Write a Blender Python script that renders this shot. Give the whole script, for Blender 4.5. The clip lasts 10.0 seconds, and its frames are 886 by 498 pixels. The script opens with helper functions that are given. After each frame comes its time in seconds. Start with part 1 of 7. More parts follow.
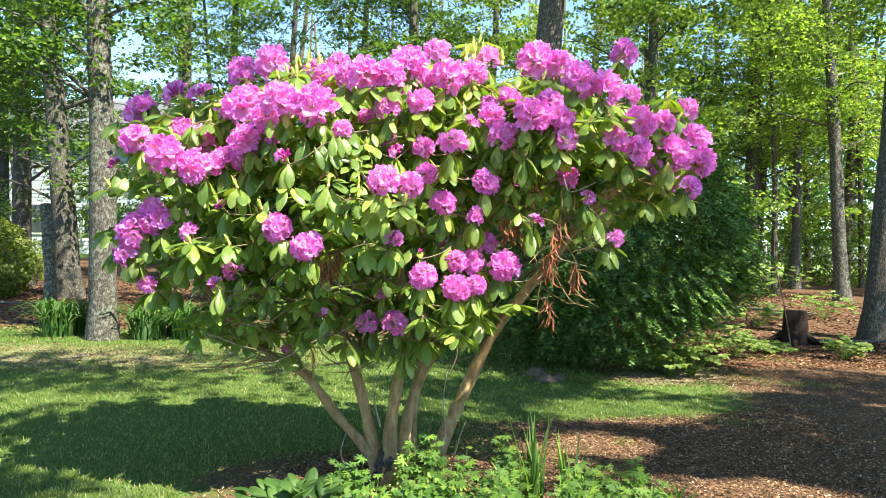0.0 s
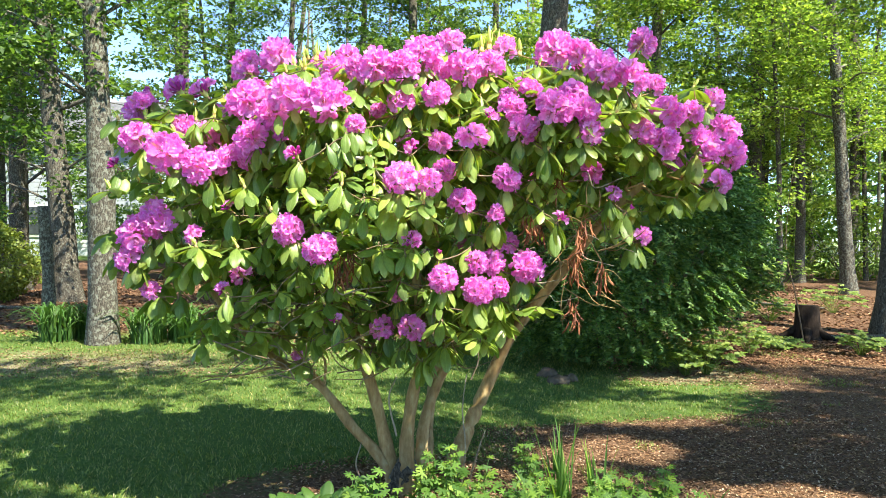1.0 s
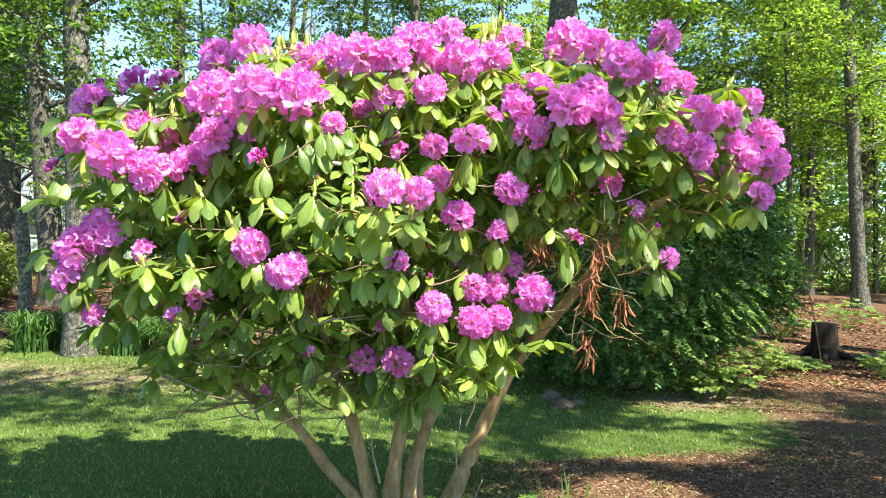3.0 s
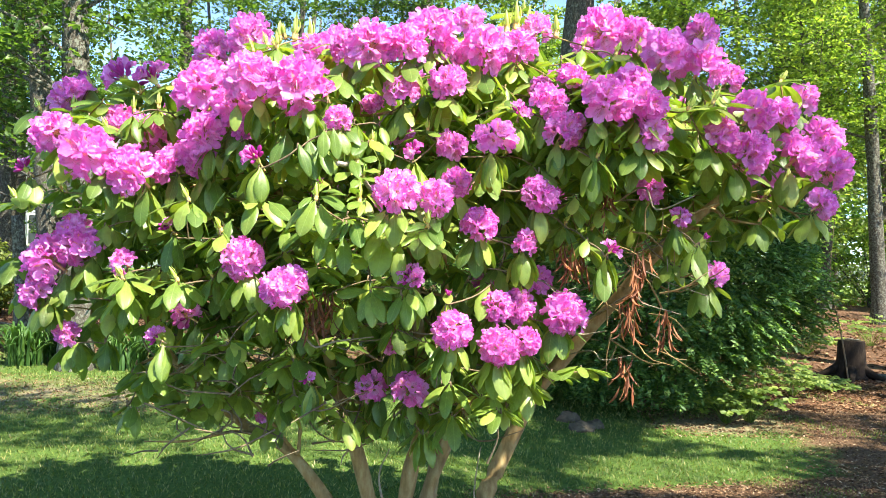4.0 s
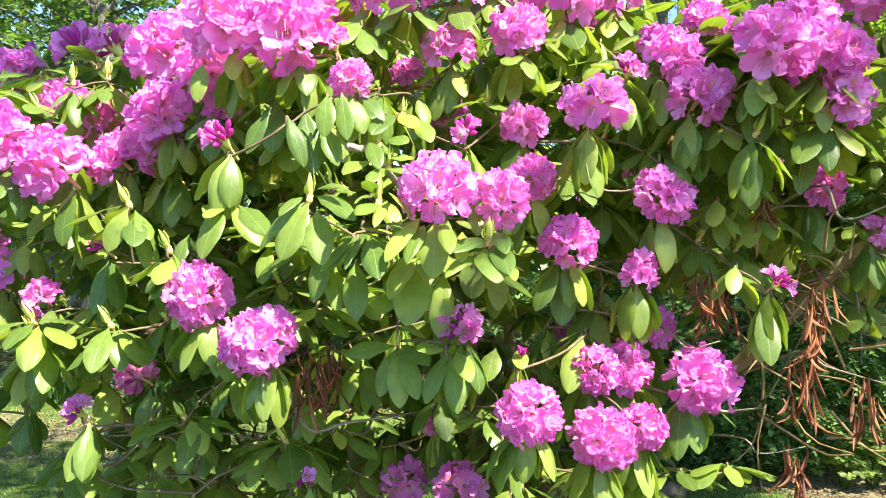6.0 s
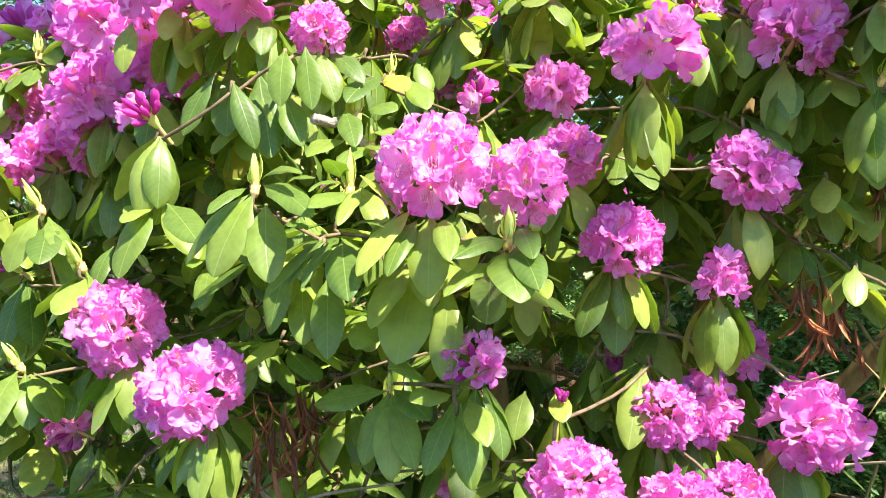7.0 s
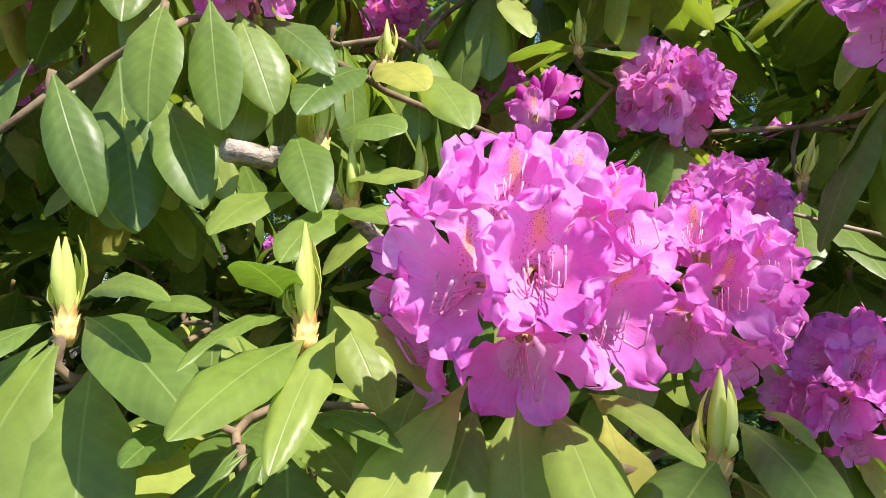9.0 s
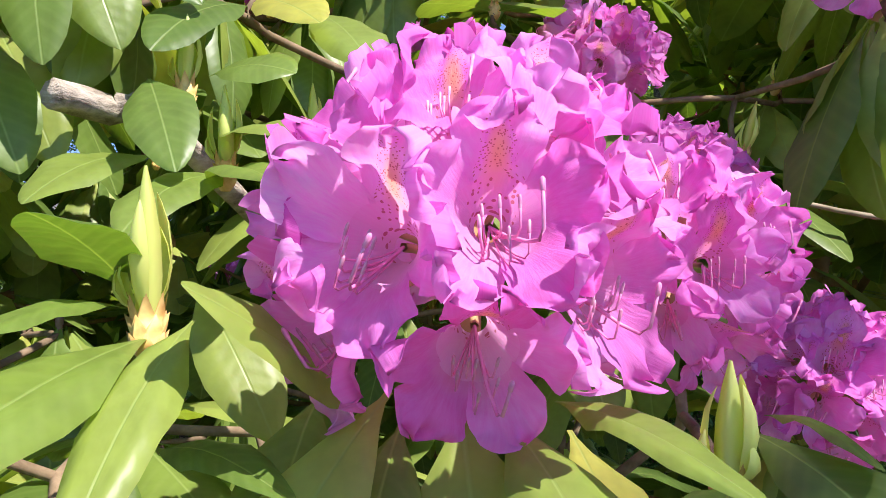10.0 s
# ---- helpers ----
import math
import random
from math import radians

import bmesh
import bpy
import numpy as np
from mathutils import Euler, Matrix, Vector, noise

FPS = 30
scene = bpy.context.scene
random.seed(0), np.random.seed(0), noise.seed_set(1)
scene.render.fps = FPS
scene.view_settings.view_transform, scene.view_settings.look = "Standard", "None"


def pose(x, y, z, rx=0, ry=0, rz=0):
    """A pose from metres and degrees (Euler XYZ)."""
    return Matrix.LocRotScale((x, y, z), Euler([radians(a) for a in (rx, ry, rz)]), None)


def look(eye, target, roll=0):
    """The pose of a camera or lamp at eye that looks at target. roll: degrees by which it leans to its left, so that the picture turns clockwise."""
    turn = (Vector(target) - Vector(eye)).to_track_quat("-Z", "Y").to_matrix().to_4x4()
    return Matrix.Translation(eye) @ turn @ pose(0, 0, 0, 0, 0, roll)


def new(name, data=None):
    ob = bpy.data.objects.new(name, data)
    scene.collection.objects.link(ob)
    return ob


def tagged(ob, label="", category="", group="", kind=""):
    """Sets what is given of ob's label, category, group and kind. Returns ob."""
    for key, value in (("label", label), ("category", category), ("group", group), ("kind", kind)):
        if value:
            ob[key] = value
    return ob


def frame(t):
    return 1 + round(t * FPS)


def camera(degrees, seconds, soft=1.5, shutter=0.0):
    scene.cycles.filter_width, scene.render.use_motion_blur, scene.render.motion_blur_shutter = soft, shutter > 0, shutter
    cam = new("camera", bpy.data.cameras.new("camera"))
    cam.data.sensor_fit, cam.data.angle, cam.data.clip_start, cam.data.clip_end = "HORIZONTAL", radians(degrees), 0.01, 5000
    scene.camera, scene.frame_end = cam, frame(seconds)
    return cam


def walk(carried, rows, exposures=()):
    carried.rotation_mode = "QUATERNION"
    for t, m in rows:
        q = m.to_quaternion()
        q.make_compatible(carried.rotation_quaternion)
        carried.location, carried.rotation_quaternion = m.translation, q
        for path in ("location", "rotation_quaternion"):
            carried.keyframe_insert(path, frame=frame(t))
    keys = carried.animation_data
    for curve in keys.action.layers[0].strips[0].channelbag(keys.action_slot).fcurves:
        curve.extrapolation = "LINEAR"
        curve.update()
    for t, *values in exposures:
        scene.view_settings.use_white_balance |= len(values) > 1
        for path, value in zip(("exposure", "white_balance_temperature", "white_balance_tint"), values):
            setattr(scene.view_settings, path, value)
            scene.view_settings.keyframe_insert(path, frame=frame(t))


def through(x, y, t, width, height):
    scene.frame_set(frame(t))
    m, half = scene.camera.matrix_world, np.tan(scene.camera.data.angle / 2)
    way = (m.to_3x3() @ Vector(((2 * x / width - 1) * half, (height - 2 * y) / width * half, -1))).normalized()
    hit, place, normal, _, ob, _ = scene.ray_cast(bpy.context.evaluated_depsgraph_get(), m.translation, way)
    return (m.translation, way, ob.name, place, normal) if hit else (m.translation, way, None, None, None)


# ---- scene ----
cam = camera(59.0, 10.0, 0.6)
PATH = [
    (0, (-0.007, -0.021, 1.343), (0.005, 1.979, 1.312), 1.4),
    (0.5, (-0.048, 0.069, 1.348), (-0.04, 2.069, 1.312), 1.1),
    (1, (-0.102, 0.175, 1.354), (-0.086, 2.175, 1.316), 0.7),
    (1.5, (-0.122, 0.266, 1.358), (-0.091, 2.266, 1.32), 0.5),
    (2, (-0.086, 0.386, 1.369), (-0.061, 2.386, 1.336), 0.7),
    (3.3, (-0.061, 0.826, 1.423), (-0.053, 2.826, 1.399), 1.6),
    (3.5, (-0.077, 0.903, 1.422), (-0.073, 2.903, 1.407), 1.6),
    (4, (-0.101, 1.081, 1.416), (-0.109, 3.081, 1.417), 1.8),
    (4.5, (-0.069, 1.311, 1.424), (-0.106, 3.311, 1.443), 2.2),
    (5, (-0.052, 1.519, 1.423), (-0.13, 3.518, 1.459), 2.6),
    (5.5, (-0.104, 1.77, 1.424), (-0.222, 3.766, 1.469), 2.6),
    (5.7, (-0.135, 1.867, 1.426), (-0.263, 3.862, 1.476), 2.3),
    (6.8, (-0.121, 2.375, 1.435), (-0.354, 4.36, 1.518), 0.8),
    (7, (-0.116, 2.46, 1.438), (-0.368, 4.442, 1.521), 0.3),
    (7.5, (-0.157, 2.676, 1.458), (-0.434, 4.655, 1.549), -1.0),
    (8, (-0.244, 2.86, 1.505), (-0.491, 4.842, 1.613), -1.7),
    (8.5, (-0.267, 2.975, 1.536), (-0.463, 4.96, 1.673), -1.4),
    (9, (-0.268, 3.071, 1.568), (-0.416, 5.059, 1.727), -0.6),
    (9.5, (-0.267, 3.142, 1.567), (-0.337, 5.133, 1.743), -0.4),
    (10, (-0.282, 3.19, 1.557), (-0.162, 5.178, 1.737), -2.2),
]
walk(cam, [(t, look(eye, target, roll)) for t, eye, target, roll in PATH],
     [(0, 1.92, 6850, 5), (3.5, 1.98, 6850, 5), (5.5, 2.04, 6850, 6), (7.5, 1.76, 6700, 9),
      (8.5, 1.36, 6450, 15), (9.0, 1.18, 6400, 17), (10, 1.15, 6350, 18)])

# ---- light ----
SUN_TO = Vector((0.44, -0.39, 0.81)).normalized()
world = bpy.data.worlds.new("sky")
scene.world = world
world.use_nodes = True
wn = world.node_tree
sky = wn.nodes.new("ShaderNodeTexSky")
sky.sky_type, sky.sun_disc = "NISHITA", False
sky.sun_elevation = math.asin(SUN_TO.z)
sky.sun_rotation = math.atan2(SUN_TO.x, SUN_TO.y)
sky.air_density, sky.dust_density, sky.ozone_density = 0.55, 0.0, 3.5
wn.links.new(sky.outputs[0], wn.nodes["Background"].inputs[0])
wn.nodes["Background"].inputs[1].default_value = 0.148
sun = new("sun", bpy.data.lights.new("sun", "SUN"))
sun.data.energy, sun.data.angle, sun.data.color = 4.4, radians(0.55), (1.0, 0.955, 0.87)
sun.matrix_world = look(SUN_TO * 30, (0, 0, 0))


# ---- materials ----
def mat(name):
    m = bpy.data.materials.new(name)
    m.use_nodes = True
    t = m.node_tree
    t.nodes.clear()
    out = t.nodes.new("ShaderNodeOutputMaterial")
    return m, t, out


def node(t, kind, **values):
    n = t.nodes.new(kind)
    for key, value in values.items():
        n.inputs[key.replace("_", " ")].default_value = value
    return n


def ramp(t, source, stops):
    r = t.nodes.new("ShaderNodeValToRGB")
    while len(r.color_ramp.elements) < len(stops):
        r.color_ramp.elements.new(0.5)
    for e, (p, c) in zip(r.color_ramp.elements, stops):
        e.position, e.color = p, (*c, 1)
    t.links.new(source, r.inputs[0])
    return r.outputs[0]


def noise_tex(t, scale, detail=3.0, rough=0.55, coords=None):
    n = node(t, "ShaderNodeTexNoise", Scale=scale, Detail=detail, Roughness=rough)
    if coords is None:
        coords = t.nodes.new("ShaderNodeTexCoord").outputs["Object"]
    t.links.new(coords, n.inputs["Vector"])
    return n.outputs[0]


def mix(t, fac, a, b, kind="MIX"):
    m = t.nodes.new("ShaderNodeMix")
    m.data_type, m.blend_type = "RGBA", kind
    for sock, value in ((m.inputs[0], fac), (m.inputs[6], a), (m.inputs[7], b)):
        if isinstance(value, (int, float)):
            sock.default_value = value
        elif isinstance(value, tuple):
            sock.default_value = (*value, 1)
        else:
            t.links.new(value, sock)
    return m.outputs[2]


def math_node(t, op, a, b=0.0):
    m = t.nodes.new("ShaderNodeMath")
    m.operation = op
    for sock, value in ((m.inputs[0], a), (m.inputs[1], b)):
        if isinstance(value, (int, float)):
            sock.default_value = value
        else:
            t.links.new(value, sock)
    return m.outputs[0]


def bump(t, height, strength, distance):
    b = node(t, "ShaderNodeBump", Strength=strength, Distance=distance)
    t.links.new(height, b.inputs["Height"])
    return b.outputs[0]


def leaf_material(name, stops, rough, through, through_tint, veins=False, spec=0.5):
    """A leaf: a waxy face, light passing through the blade, colour varied leaf by leaf."""
    m, t, out = mat(name)
    rnd = t.nodes.new("ShaderNodeNewGeometry").outputs["Random Per Island"]
    obj = t.nodes.new("ShaderNodeObjectInfo").outputs["Random"]
    both = math_node(t, "FRACT", math_node(t, "ADD", rnd, obj))
    col = ramp(t, both, stops)
    grain = noise_tex(t, 60 if veins else 6, 3)
    col = mix(t, 0.5, col, ramp(t, grain, [(0.3, (0.38, 0.38, 0.38)), (0.7, (0.66, 0.66, 0.62))]), "OVERLAY")
    p = node(t, "ShaderNodeBsdfPrincipled", Roughness=rough)
    p.inputs["Specular IOR Level"].default_value = spec
    tr = t.nodes.new("ShaderNodeBsdfTranslucent")
    if veins:
        uv = t.nodes.new("ShaderNodeTexCoord").outputs["UV"]
        sep = t.nodes.new("ShaderNodeSeparateXYZ")
        t.links.new(uv, sep.inputs[0])
        across = math_node(t, "ABSOLUTE", math_node(t, "SUBTRACT", sep.outputs[1], 0.5))
        rib = math_node(t, "SUBTRACT", 1.0, math_node(t, "MINIMUM", math_node(t, "MULTIPLY", across, 45.0), 1.0))
        col = mix(t, math_node(t, "MULTIPLY", rib, 0.55), col, (0.30, 0.40, 0.12))
        side = math_node(t, "SINE", math_node(t, "MULTIPLY", math_node(t, "SUBTRACT", sep.outputs[0], math_node(t, "MULTIPLY", across, 0.35)), 75.0))
        col = mix(t, math_node(t, "MULTIPLY", math_node(t, "MAXIMUM", side, 0.0), 0.10), col, (0.26, 0.34, 0.10))
        height = math_node(t, "ADD", math_node(t, "MULTIPLY", side, 0.08), math_node(t, "ADD", grain, math_node(t, "MULTIPLY", rib, -0.8)))
        nrm = bump(t, height, 0.25, 0.0015)
        t.links.new(nrm, p.inputs["Normal"])
    t.links.new(col, p.inputs["Base Color"])
    t.links.new(mix(t, 1.0, col, through_tint, "MULTIPLY"), tr.inputs[0])
    sh = t.nodes.new("ShaderNodeMixShader")
    sh.inputs[0].default_value = through
    t.links.new(p.outputs[0], sh.inputs[1])
    t.links.new(tr.outputs[0], sh.inputs[2])
    t.links.new(sh.outputs[0], out.inputs[0])
    return m


def plain(name, stops, rough, scale=8.0, detail=4.0, bump_strength=0.3, bump_distance=0.01, spec=0.3, stretch=None):
    m, t, out = mat(name)
    co = t.nodes.new("ShaderNodeTexCoord").outputs["Object"]
    if stretch:
        mp = node(t, "ShaderNodeMapping", Scale=stretch)
        t.links.new(co, mp.inputs[0])
        co = mp.outputs[0]
    n = noise_tex(t, scale, detail, 0.65, co)
    n2 = noise_tex(t, scale * 0.17, 2, 0.5, co)
    col = ramp(t, n, stops)
    col = mix(t, 0.6, col, ramp(t, n2, [(0.3, (0.36, 0.36, 0.36)), (0.7, (0.66, 0.65, 0.62))]), "OVERLAY")
    p = node(t, "ShaderNodeBsdfPrincipled", Roughness=rough)
    p.inputs["Specular IOR Level"].default_value = spec
    t.links.new(col, p.inputs["Base Color"])
    t.links.new(bump(t, n, bump_strength, bump_distance), p.inputs["Normal"])
    t.links.new(p.outputs[0], out.inputs[0])
    return m


def bark_material(name, lichen):
    """Ridged grey-brown bark with pale patches of lichen, which cover more of it as lichen falls."""
    m, t, out = mat(name)
    co = t.nodes.new("ShaderNodeTexCoord").outputs["Object"]
    mp = node(t, "ShaderNodeMapping", Scale=(1, 1, 0.24))
    t.links.new(co, mp.inputs[0])
    vor = node(t, "ShaderNodeTexVoronoi", Scale=48.0)
    vor.feature = "DISTANCE_TO_EDGE"
    wobble = noise_tex(t, 9, 3, 0.6, mp.outputs[0])
    shift = t.nodes.new("ShaderNodeVectorMath")
    shift.operation = "ADD"
    t.links.new(mp.outputs[0], shift.inputs[0])
    t.links.new(math_node(t, "MULTIPLY", wobble, 0.14), shift.inputs[1])
    t.links.new(shift.outputs[0], vor.inputs["Vector"])
    ridge = math_node(t, "MULTIPLY", vor.outputs["Distance"], 3.2)
    ridge.node.use_clamp = True
    fine = noise_tex(t, 60, 4, 0.7, co)
    col = ramp(t, ridge, [(0.03, (0.040, 0.035, 0.028)), (0.30, (0.080, 0.070, 0.055)), (0.9, (0.125, 0.112, 0.090))])
    col = mix(t, 0.6, col, ramp(t, fine, [(0.3, (0.34, 0.34, 0.34)), (0.7, (0.68, 0.67, 0.64))]), "OVERLAY")
    patch = noise_tex(t, 24.0, 6, 0.66, co)
    cover = math_node(t, "MULTIPLY", math_node(t, "SUBTRACT", patch, lichen), 13.0)
    cover.node.use_clamp = True
    col = mix(t, math_node(t, "MULTIPLY", cover, 0.65), col, (0.24, 0.25, 0.20))
    p = node(t, "ShaderNodeBsdfPrincipled", Roughness=0.95)
    p.inputs["Specular IOR Level"].default_value = 0.15
    t.links.new(col, p.inputs["Base Color"])
    t.links.new(bump(t, math_node(t, "ADD", ridge, math_node(t, "MULTIPLY", fine, 0.9)), 0.4, 0.012), p.inputs["Normal"])
    t.links.new(p.outputs[0], out.inputs[0])
    return m


M_LEAF = leaf_material("rhododendron_leaf", [(0.0, (0.086, 0.152, 0.028)), (0.5, (0.166, 0.238, 0.042)), (0.85, (0.240, 0.305, 0.060)), (0.975, (0.345, 0.390, 0.086)), (0.995, (0.38, 0.37, 0.07))],
                       0.42, 0.34, (1.9, 2.0, 0.65), True, 0.46)
M_YOUNG = leaf_material("young_shoot", [(0.0, (0.58, 0.66, 0.16)), (1.0, (0.70, 0.74, 0.26))], 0.5, 0.3, (1.5, 1.5, 0.8))
M_SCALE = plain("bud_scale", [(0.3, (0.52, 0.28, 0.08)), (0.7, (0.74, 0.54, 0.20))], 0.55, 120, 3, 0.2, 0.001)
M_DEAD = leaf_material("dead_leaf", [(0.0, (0.12, 0.040, 0.018)), (0.6, (0.26, 0.085, 0.034)), (1.0, (0.40, 0.16, 0.065))], 0.7, 0.15, (1.3, 1.1, 0.8))
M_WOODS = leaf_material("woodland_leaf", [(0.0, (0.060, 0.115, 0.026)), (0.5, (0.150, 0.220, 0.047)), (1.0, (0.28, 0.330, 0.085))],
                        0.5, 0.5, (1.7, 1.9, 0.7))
# darker copy of the woodland leaf, with shade put into its colour
M_SHADED_WOODS = leaf_material("shaded_woodland_leaf", [(0.0, (0.034, 0.072, 0.021)), (0.5, (0.074, 0.135, 0.033)), (1.0, (0.155, 0.220, 0.054))],
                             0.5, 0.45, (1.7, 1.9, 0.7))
M_SHRUB = leaf_material("shrub_leaf", [(0.0, (0.048, 0.108, 0.028)), (0.6, (0.102, 0.196, 0.045)), (1.0, (0.21, 0.305, 0.075))],
                        0.6, 0.3, (1.6, 1.8, 0.7))
M_GOLD = leaf_material("golden_leaf", [(0.0, (0.10, 0.15, 0.022)), (1.0, (0.23, 0.27, 0.048))], 0.5, 0.4, (1.4, 1.4, 0.6))
M_HERB = leaf_material("herb_leaf", [(0.0, (0.045, 0.115, 0.018)), (0.6, (0.105, 0.205, 0.028)), (1.0, (0.21, 0.31, 0.044))], 0.6, 0.4, (1.5, 1.6, 0.6))
M_GRASS = leaf_material("grass_blade", [(0.0, (0.080, 0.120, 0.024)), (0.55, (0.140, 0.185, 0.038)), (0.85, (0.22, 0.235, 0.066)), (1.0, (0.34, 0.29, 0.13))], 0.5, 0.35, (1.5, 1.6, 0.6))
M_STRAP = leaf_material("daylily_leaf", [(0.0, (0.040, 0.100, 0.020)), (1.0, (0.085, 0.17, 0.030))], 0.55, 0.3, (1.5, 1.6, 0.6))
M_TWIG = plain("shrub_bark", [(0.25, (0.160, 0.098, 0.040)), (0.5, (0.29, 0.190, 0.080)), (0.66, (0.36, 0.27, 0.13)), (0.8, (0.46, 0.38, 0.23))], 0.85, 30, 6, 0.8, 0.006, 0.2, (1, 1, 0.35))
M_INNER_TWIG = plain("inner_twig", [(0.3, (0.11, 0.078, 0.048)), (0.7, (0.26, 0.19, 0.12))], 0.9, 60, 4, 0.4, 0.002, 0.15)
M_PALE_TWIG = plain("pale_twig", [(0.3, (0.17, 0.135, 0.09)), (0.7, (0.34, 0.285, 0.20))], 0.85, 60, 4, 0.4, 0.002, 0.2)
M_CUT = plain("weathered_wood", [(0.32, (0.14, 0.11, 0.085)), (0.5, (0.40, 0.34, 0.275)), (0.72, (0.60, 0.54, 0.46))], 0.9, 150, 6, 1.0, 0.004, 0.15, (0.35, 0.35, 1))
M_BARK = bark_material("tree_bark", 0.55)
M_LICHEN_BARK = bark_material("lichened_bark", 0.50)
M_PEDICEL = plain("pedicel", [(0.3, (0.40, 0.34, 0.10)), (0.7, (0.50, 0.24, 0.18))], 0.5, 60, 2, 0.1, 0.001)
M_STAMEN = plain("stamen", [(0.3, (0.74, 0.20, 0.46)), (0.7, (0.82, 0.34, 0.56))], 0.45, 200, 2, 0.05, 0.0005)
M_ANTHER = plain("anther", [(0.3, (0.52, 0.16, 0.34)), (0.7, (0.78, 0.44, 0.56))], 0.6, 200, 2, 0.05, 0.0005)
M_ROCK = plain("rock", [(0.3, (0.055, 0.042, 0.028)), (0.7, (0.125, 0.096, 0.064))], 0.9, 9, 6, 0.6, 0.03)
M_CHIP = leaf_material("mulch_chip", [(0.0, (0.082, 0.045, 0.026)), (0.55, (0.205, 0.113, 0.062)), (0.88, (0.36, 0.225, 0.128)), (1.0, (0.52, 0.40, 0.28))], 0.9, 0.0, (1, 1, 1), False, 0.15)
M_LITTER = leaf_material("leaf_litter", [(0.0, (0.055, 0.027, 0.015)), (0.55, (0.155, 0.078, 0.044)), (0.9, (0.29, 0.165, 0.095)), (1.0, (0.44, 0.30, 0.19))], 0.9, 0.1, (1.2, 1.0, 0.8), False, 0.15)
M_STUMP = plain("rotten_wood", [(0.3, (0.014, 0.010, 0.008)), (0.62, (0.028, 0.020, 0.015)), (0.84, (0.075, 0.056, 0.041))], 0.95, 22, 6, 0.8, 0.02, 0.1, (1, 1, 0.3))


def petal_material(name, deep):
    """Orchid-pink petals: paler throat, deeper rims and backs, a freckled orange flare on the upper lobe."""
    m, t, out = mat(name)
    uv = t.nodes.new("ShaderNodeTexCoord").outputs["UV"]
    sep = t.nodes.new("ShaderNodeSeparateXYZ")
    t.links.new(uv, sep.inputs[0])
    u, v = sep.outputs[0], sep.outputs[1]
    dx = math_node(t, "SUBTRACT", u, 0.5)
    dy = math_node(t, "SUBTRACT", v, 0.5)
    rad = math_node(t, "SQRT", math_node(t, "ADD", math_node(t, "POWER", math_node(t, "ABSOLUTE", dx), 2.0), math_node(t, "POWER", math_node(t, "ABSOLUTE", dy), 2.0)))
    rnd = t.nodes.new("ShaderNodeObjectInfo").outputs["Random"]
    isl = t.nodes.new("ShaderNodeNewGeometry").outputs["Random Per Island"]
    tone = math_node(t, "FRACT", math_node(t, "ADD", rnd, isl))
    if deep:
        base = ramp(t, tone, [(0.0, (0.58, 0.050, 0.38)), (1.0, (0.68, 0.115, 0.52))])
    else:
        base = ramp(t, tone, [(0.0, (0.86, 0.200, 0.650)), (0.5, (0.92, 0.310, 0.770)), (1.0, (0.97, 0.480, 0.880))])
    angle = math_node(t, "ARCTAN2", dy, dx)
    fan = t.nodes.new("ShaderNodeCombineXYZ")
    t.links.new(math_node(t, "MULTIPLY", angle, 5.0), fan.inputs[0])
    t.links.new(math_node(t, "MULTIPLY", rad, 3.0), fan.inputs[1])
    t.links.new(math_node(t, "MULTIPLY", tone, 9.0), fan.inputs[2])
    streak = math_node(t, "ADD", math_node(t, "MULTIPLY", noise_tex(t, 3.2, 4, 0.65, fan.outputs[0]), 0.6), math_node(t, "MULTIPLY", noise_tex(t, 9.0, 4, 0.6, uv), 0.4))
    base = mix(t, 0.5, base, ramp(t, streak, [(0.36, (0.33, 0.27, 0.32)), (0.64, (0.64, 0.64, 0.65))]), "OVERLAY")
    rim = math_node(t, "MULTIPLY", math_node(t, "SUBTRACT", rad, 0.36), 4.0)
    rim.node.use_clamp = True
    base = mix(t, math_node(t, "MULTIPLY", rim, 0.4), base, (0.84, 0.17, 0.66))
    pale = math_node(t, "SUBTRACT", 1.0, math_node(t, "MULTIPLY", rad, 5.0))
    pale.node.use_clamp = True
    base = mix(t, math_node(t, "MULTIPLY", pale, 0.7), base, (0.86, 0.55, 0.74))
    # the flare
    ex = math_node(t, "MULTIPLY", dx, 17.0)
    ey = math_node(t, "MULTIPLY", math_node(t, "SUBTRACT", dy, 0.21), 6.0)
    e = math_node(t, "ADD", math_node(t, "MULTIPLY", ex, ex), math_node(t, "MULTIPLY", ey, ey))
    core = math_node(t, "SUBTRACT", 1.0, e)
    core.node.use_clamp = True
    vor = node(t, "ShaderNodeTexVoronoi", Scale=78.0)
    t.links.new(uv, vor.inputs["Vector"])
    dot = math_node(t, "LESS_THAN", vor.outputs["Distance"], 0.30)
    wide = math_node(t, "LESS_THAN", e, 1.9)
    base = mix(t, math_node(t, "MULTIPLY", core, 0.9), base, (0.92, 0.50, 0.27))
    base = mix(t, math_node(t, "MULTIPLY", math_node(t, "MULTIPLY", dot, wide), 0.75), base, (0.50, 0.09, 0.10))
    p = node(t, "ShaderNodeBsdfPrincipled", Roughness=0.55)
    p.inputs["Specular IOR Level"].default_value = 0.25
    t.links.new(base, p.inputs["Base Color"])
    t.links.new(bump(t, streak, 0.30, 0.003), p.inputs["Normal"])
    tr = t.nodes.new("ShaderNodeBsdfTranslucent")
    t.links.new(base, tr.inputs[0])
    sh = t.nodes.new("ShaderNodeMixShader")
    sh.inputs[0].default_value = 0.52
    t.links.new(p.outputs[0], sh.inputs[1])
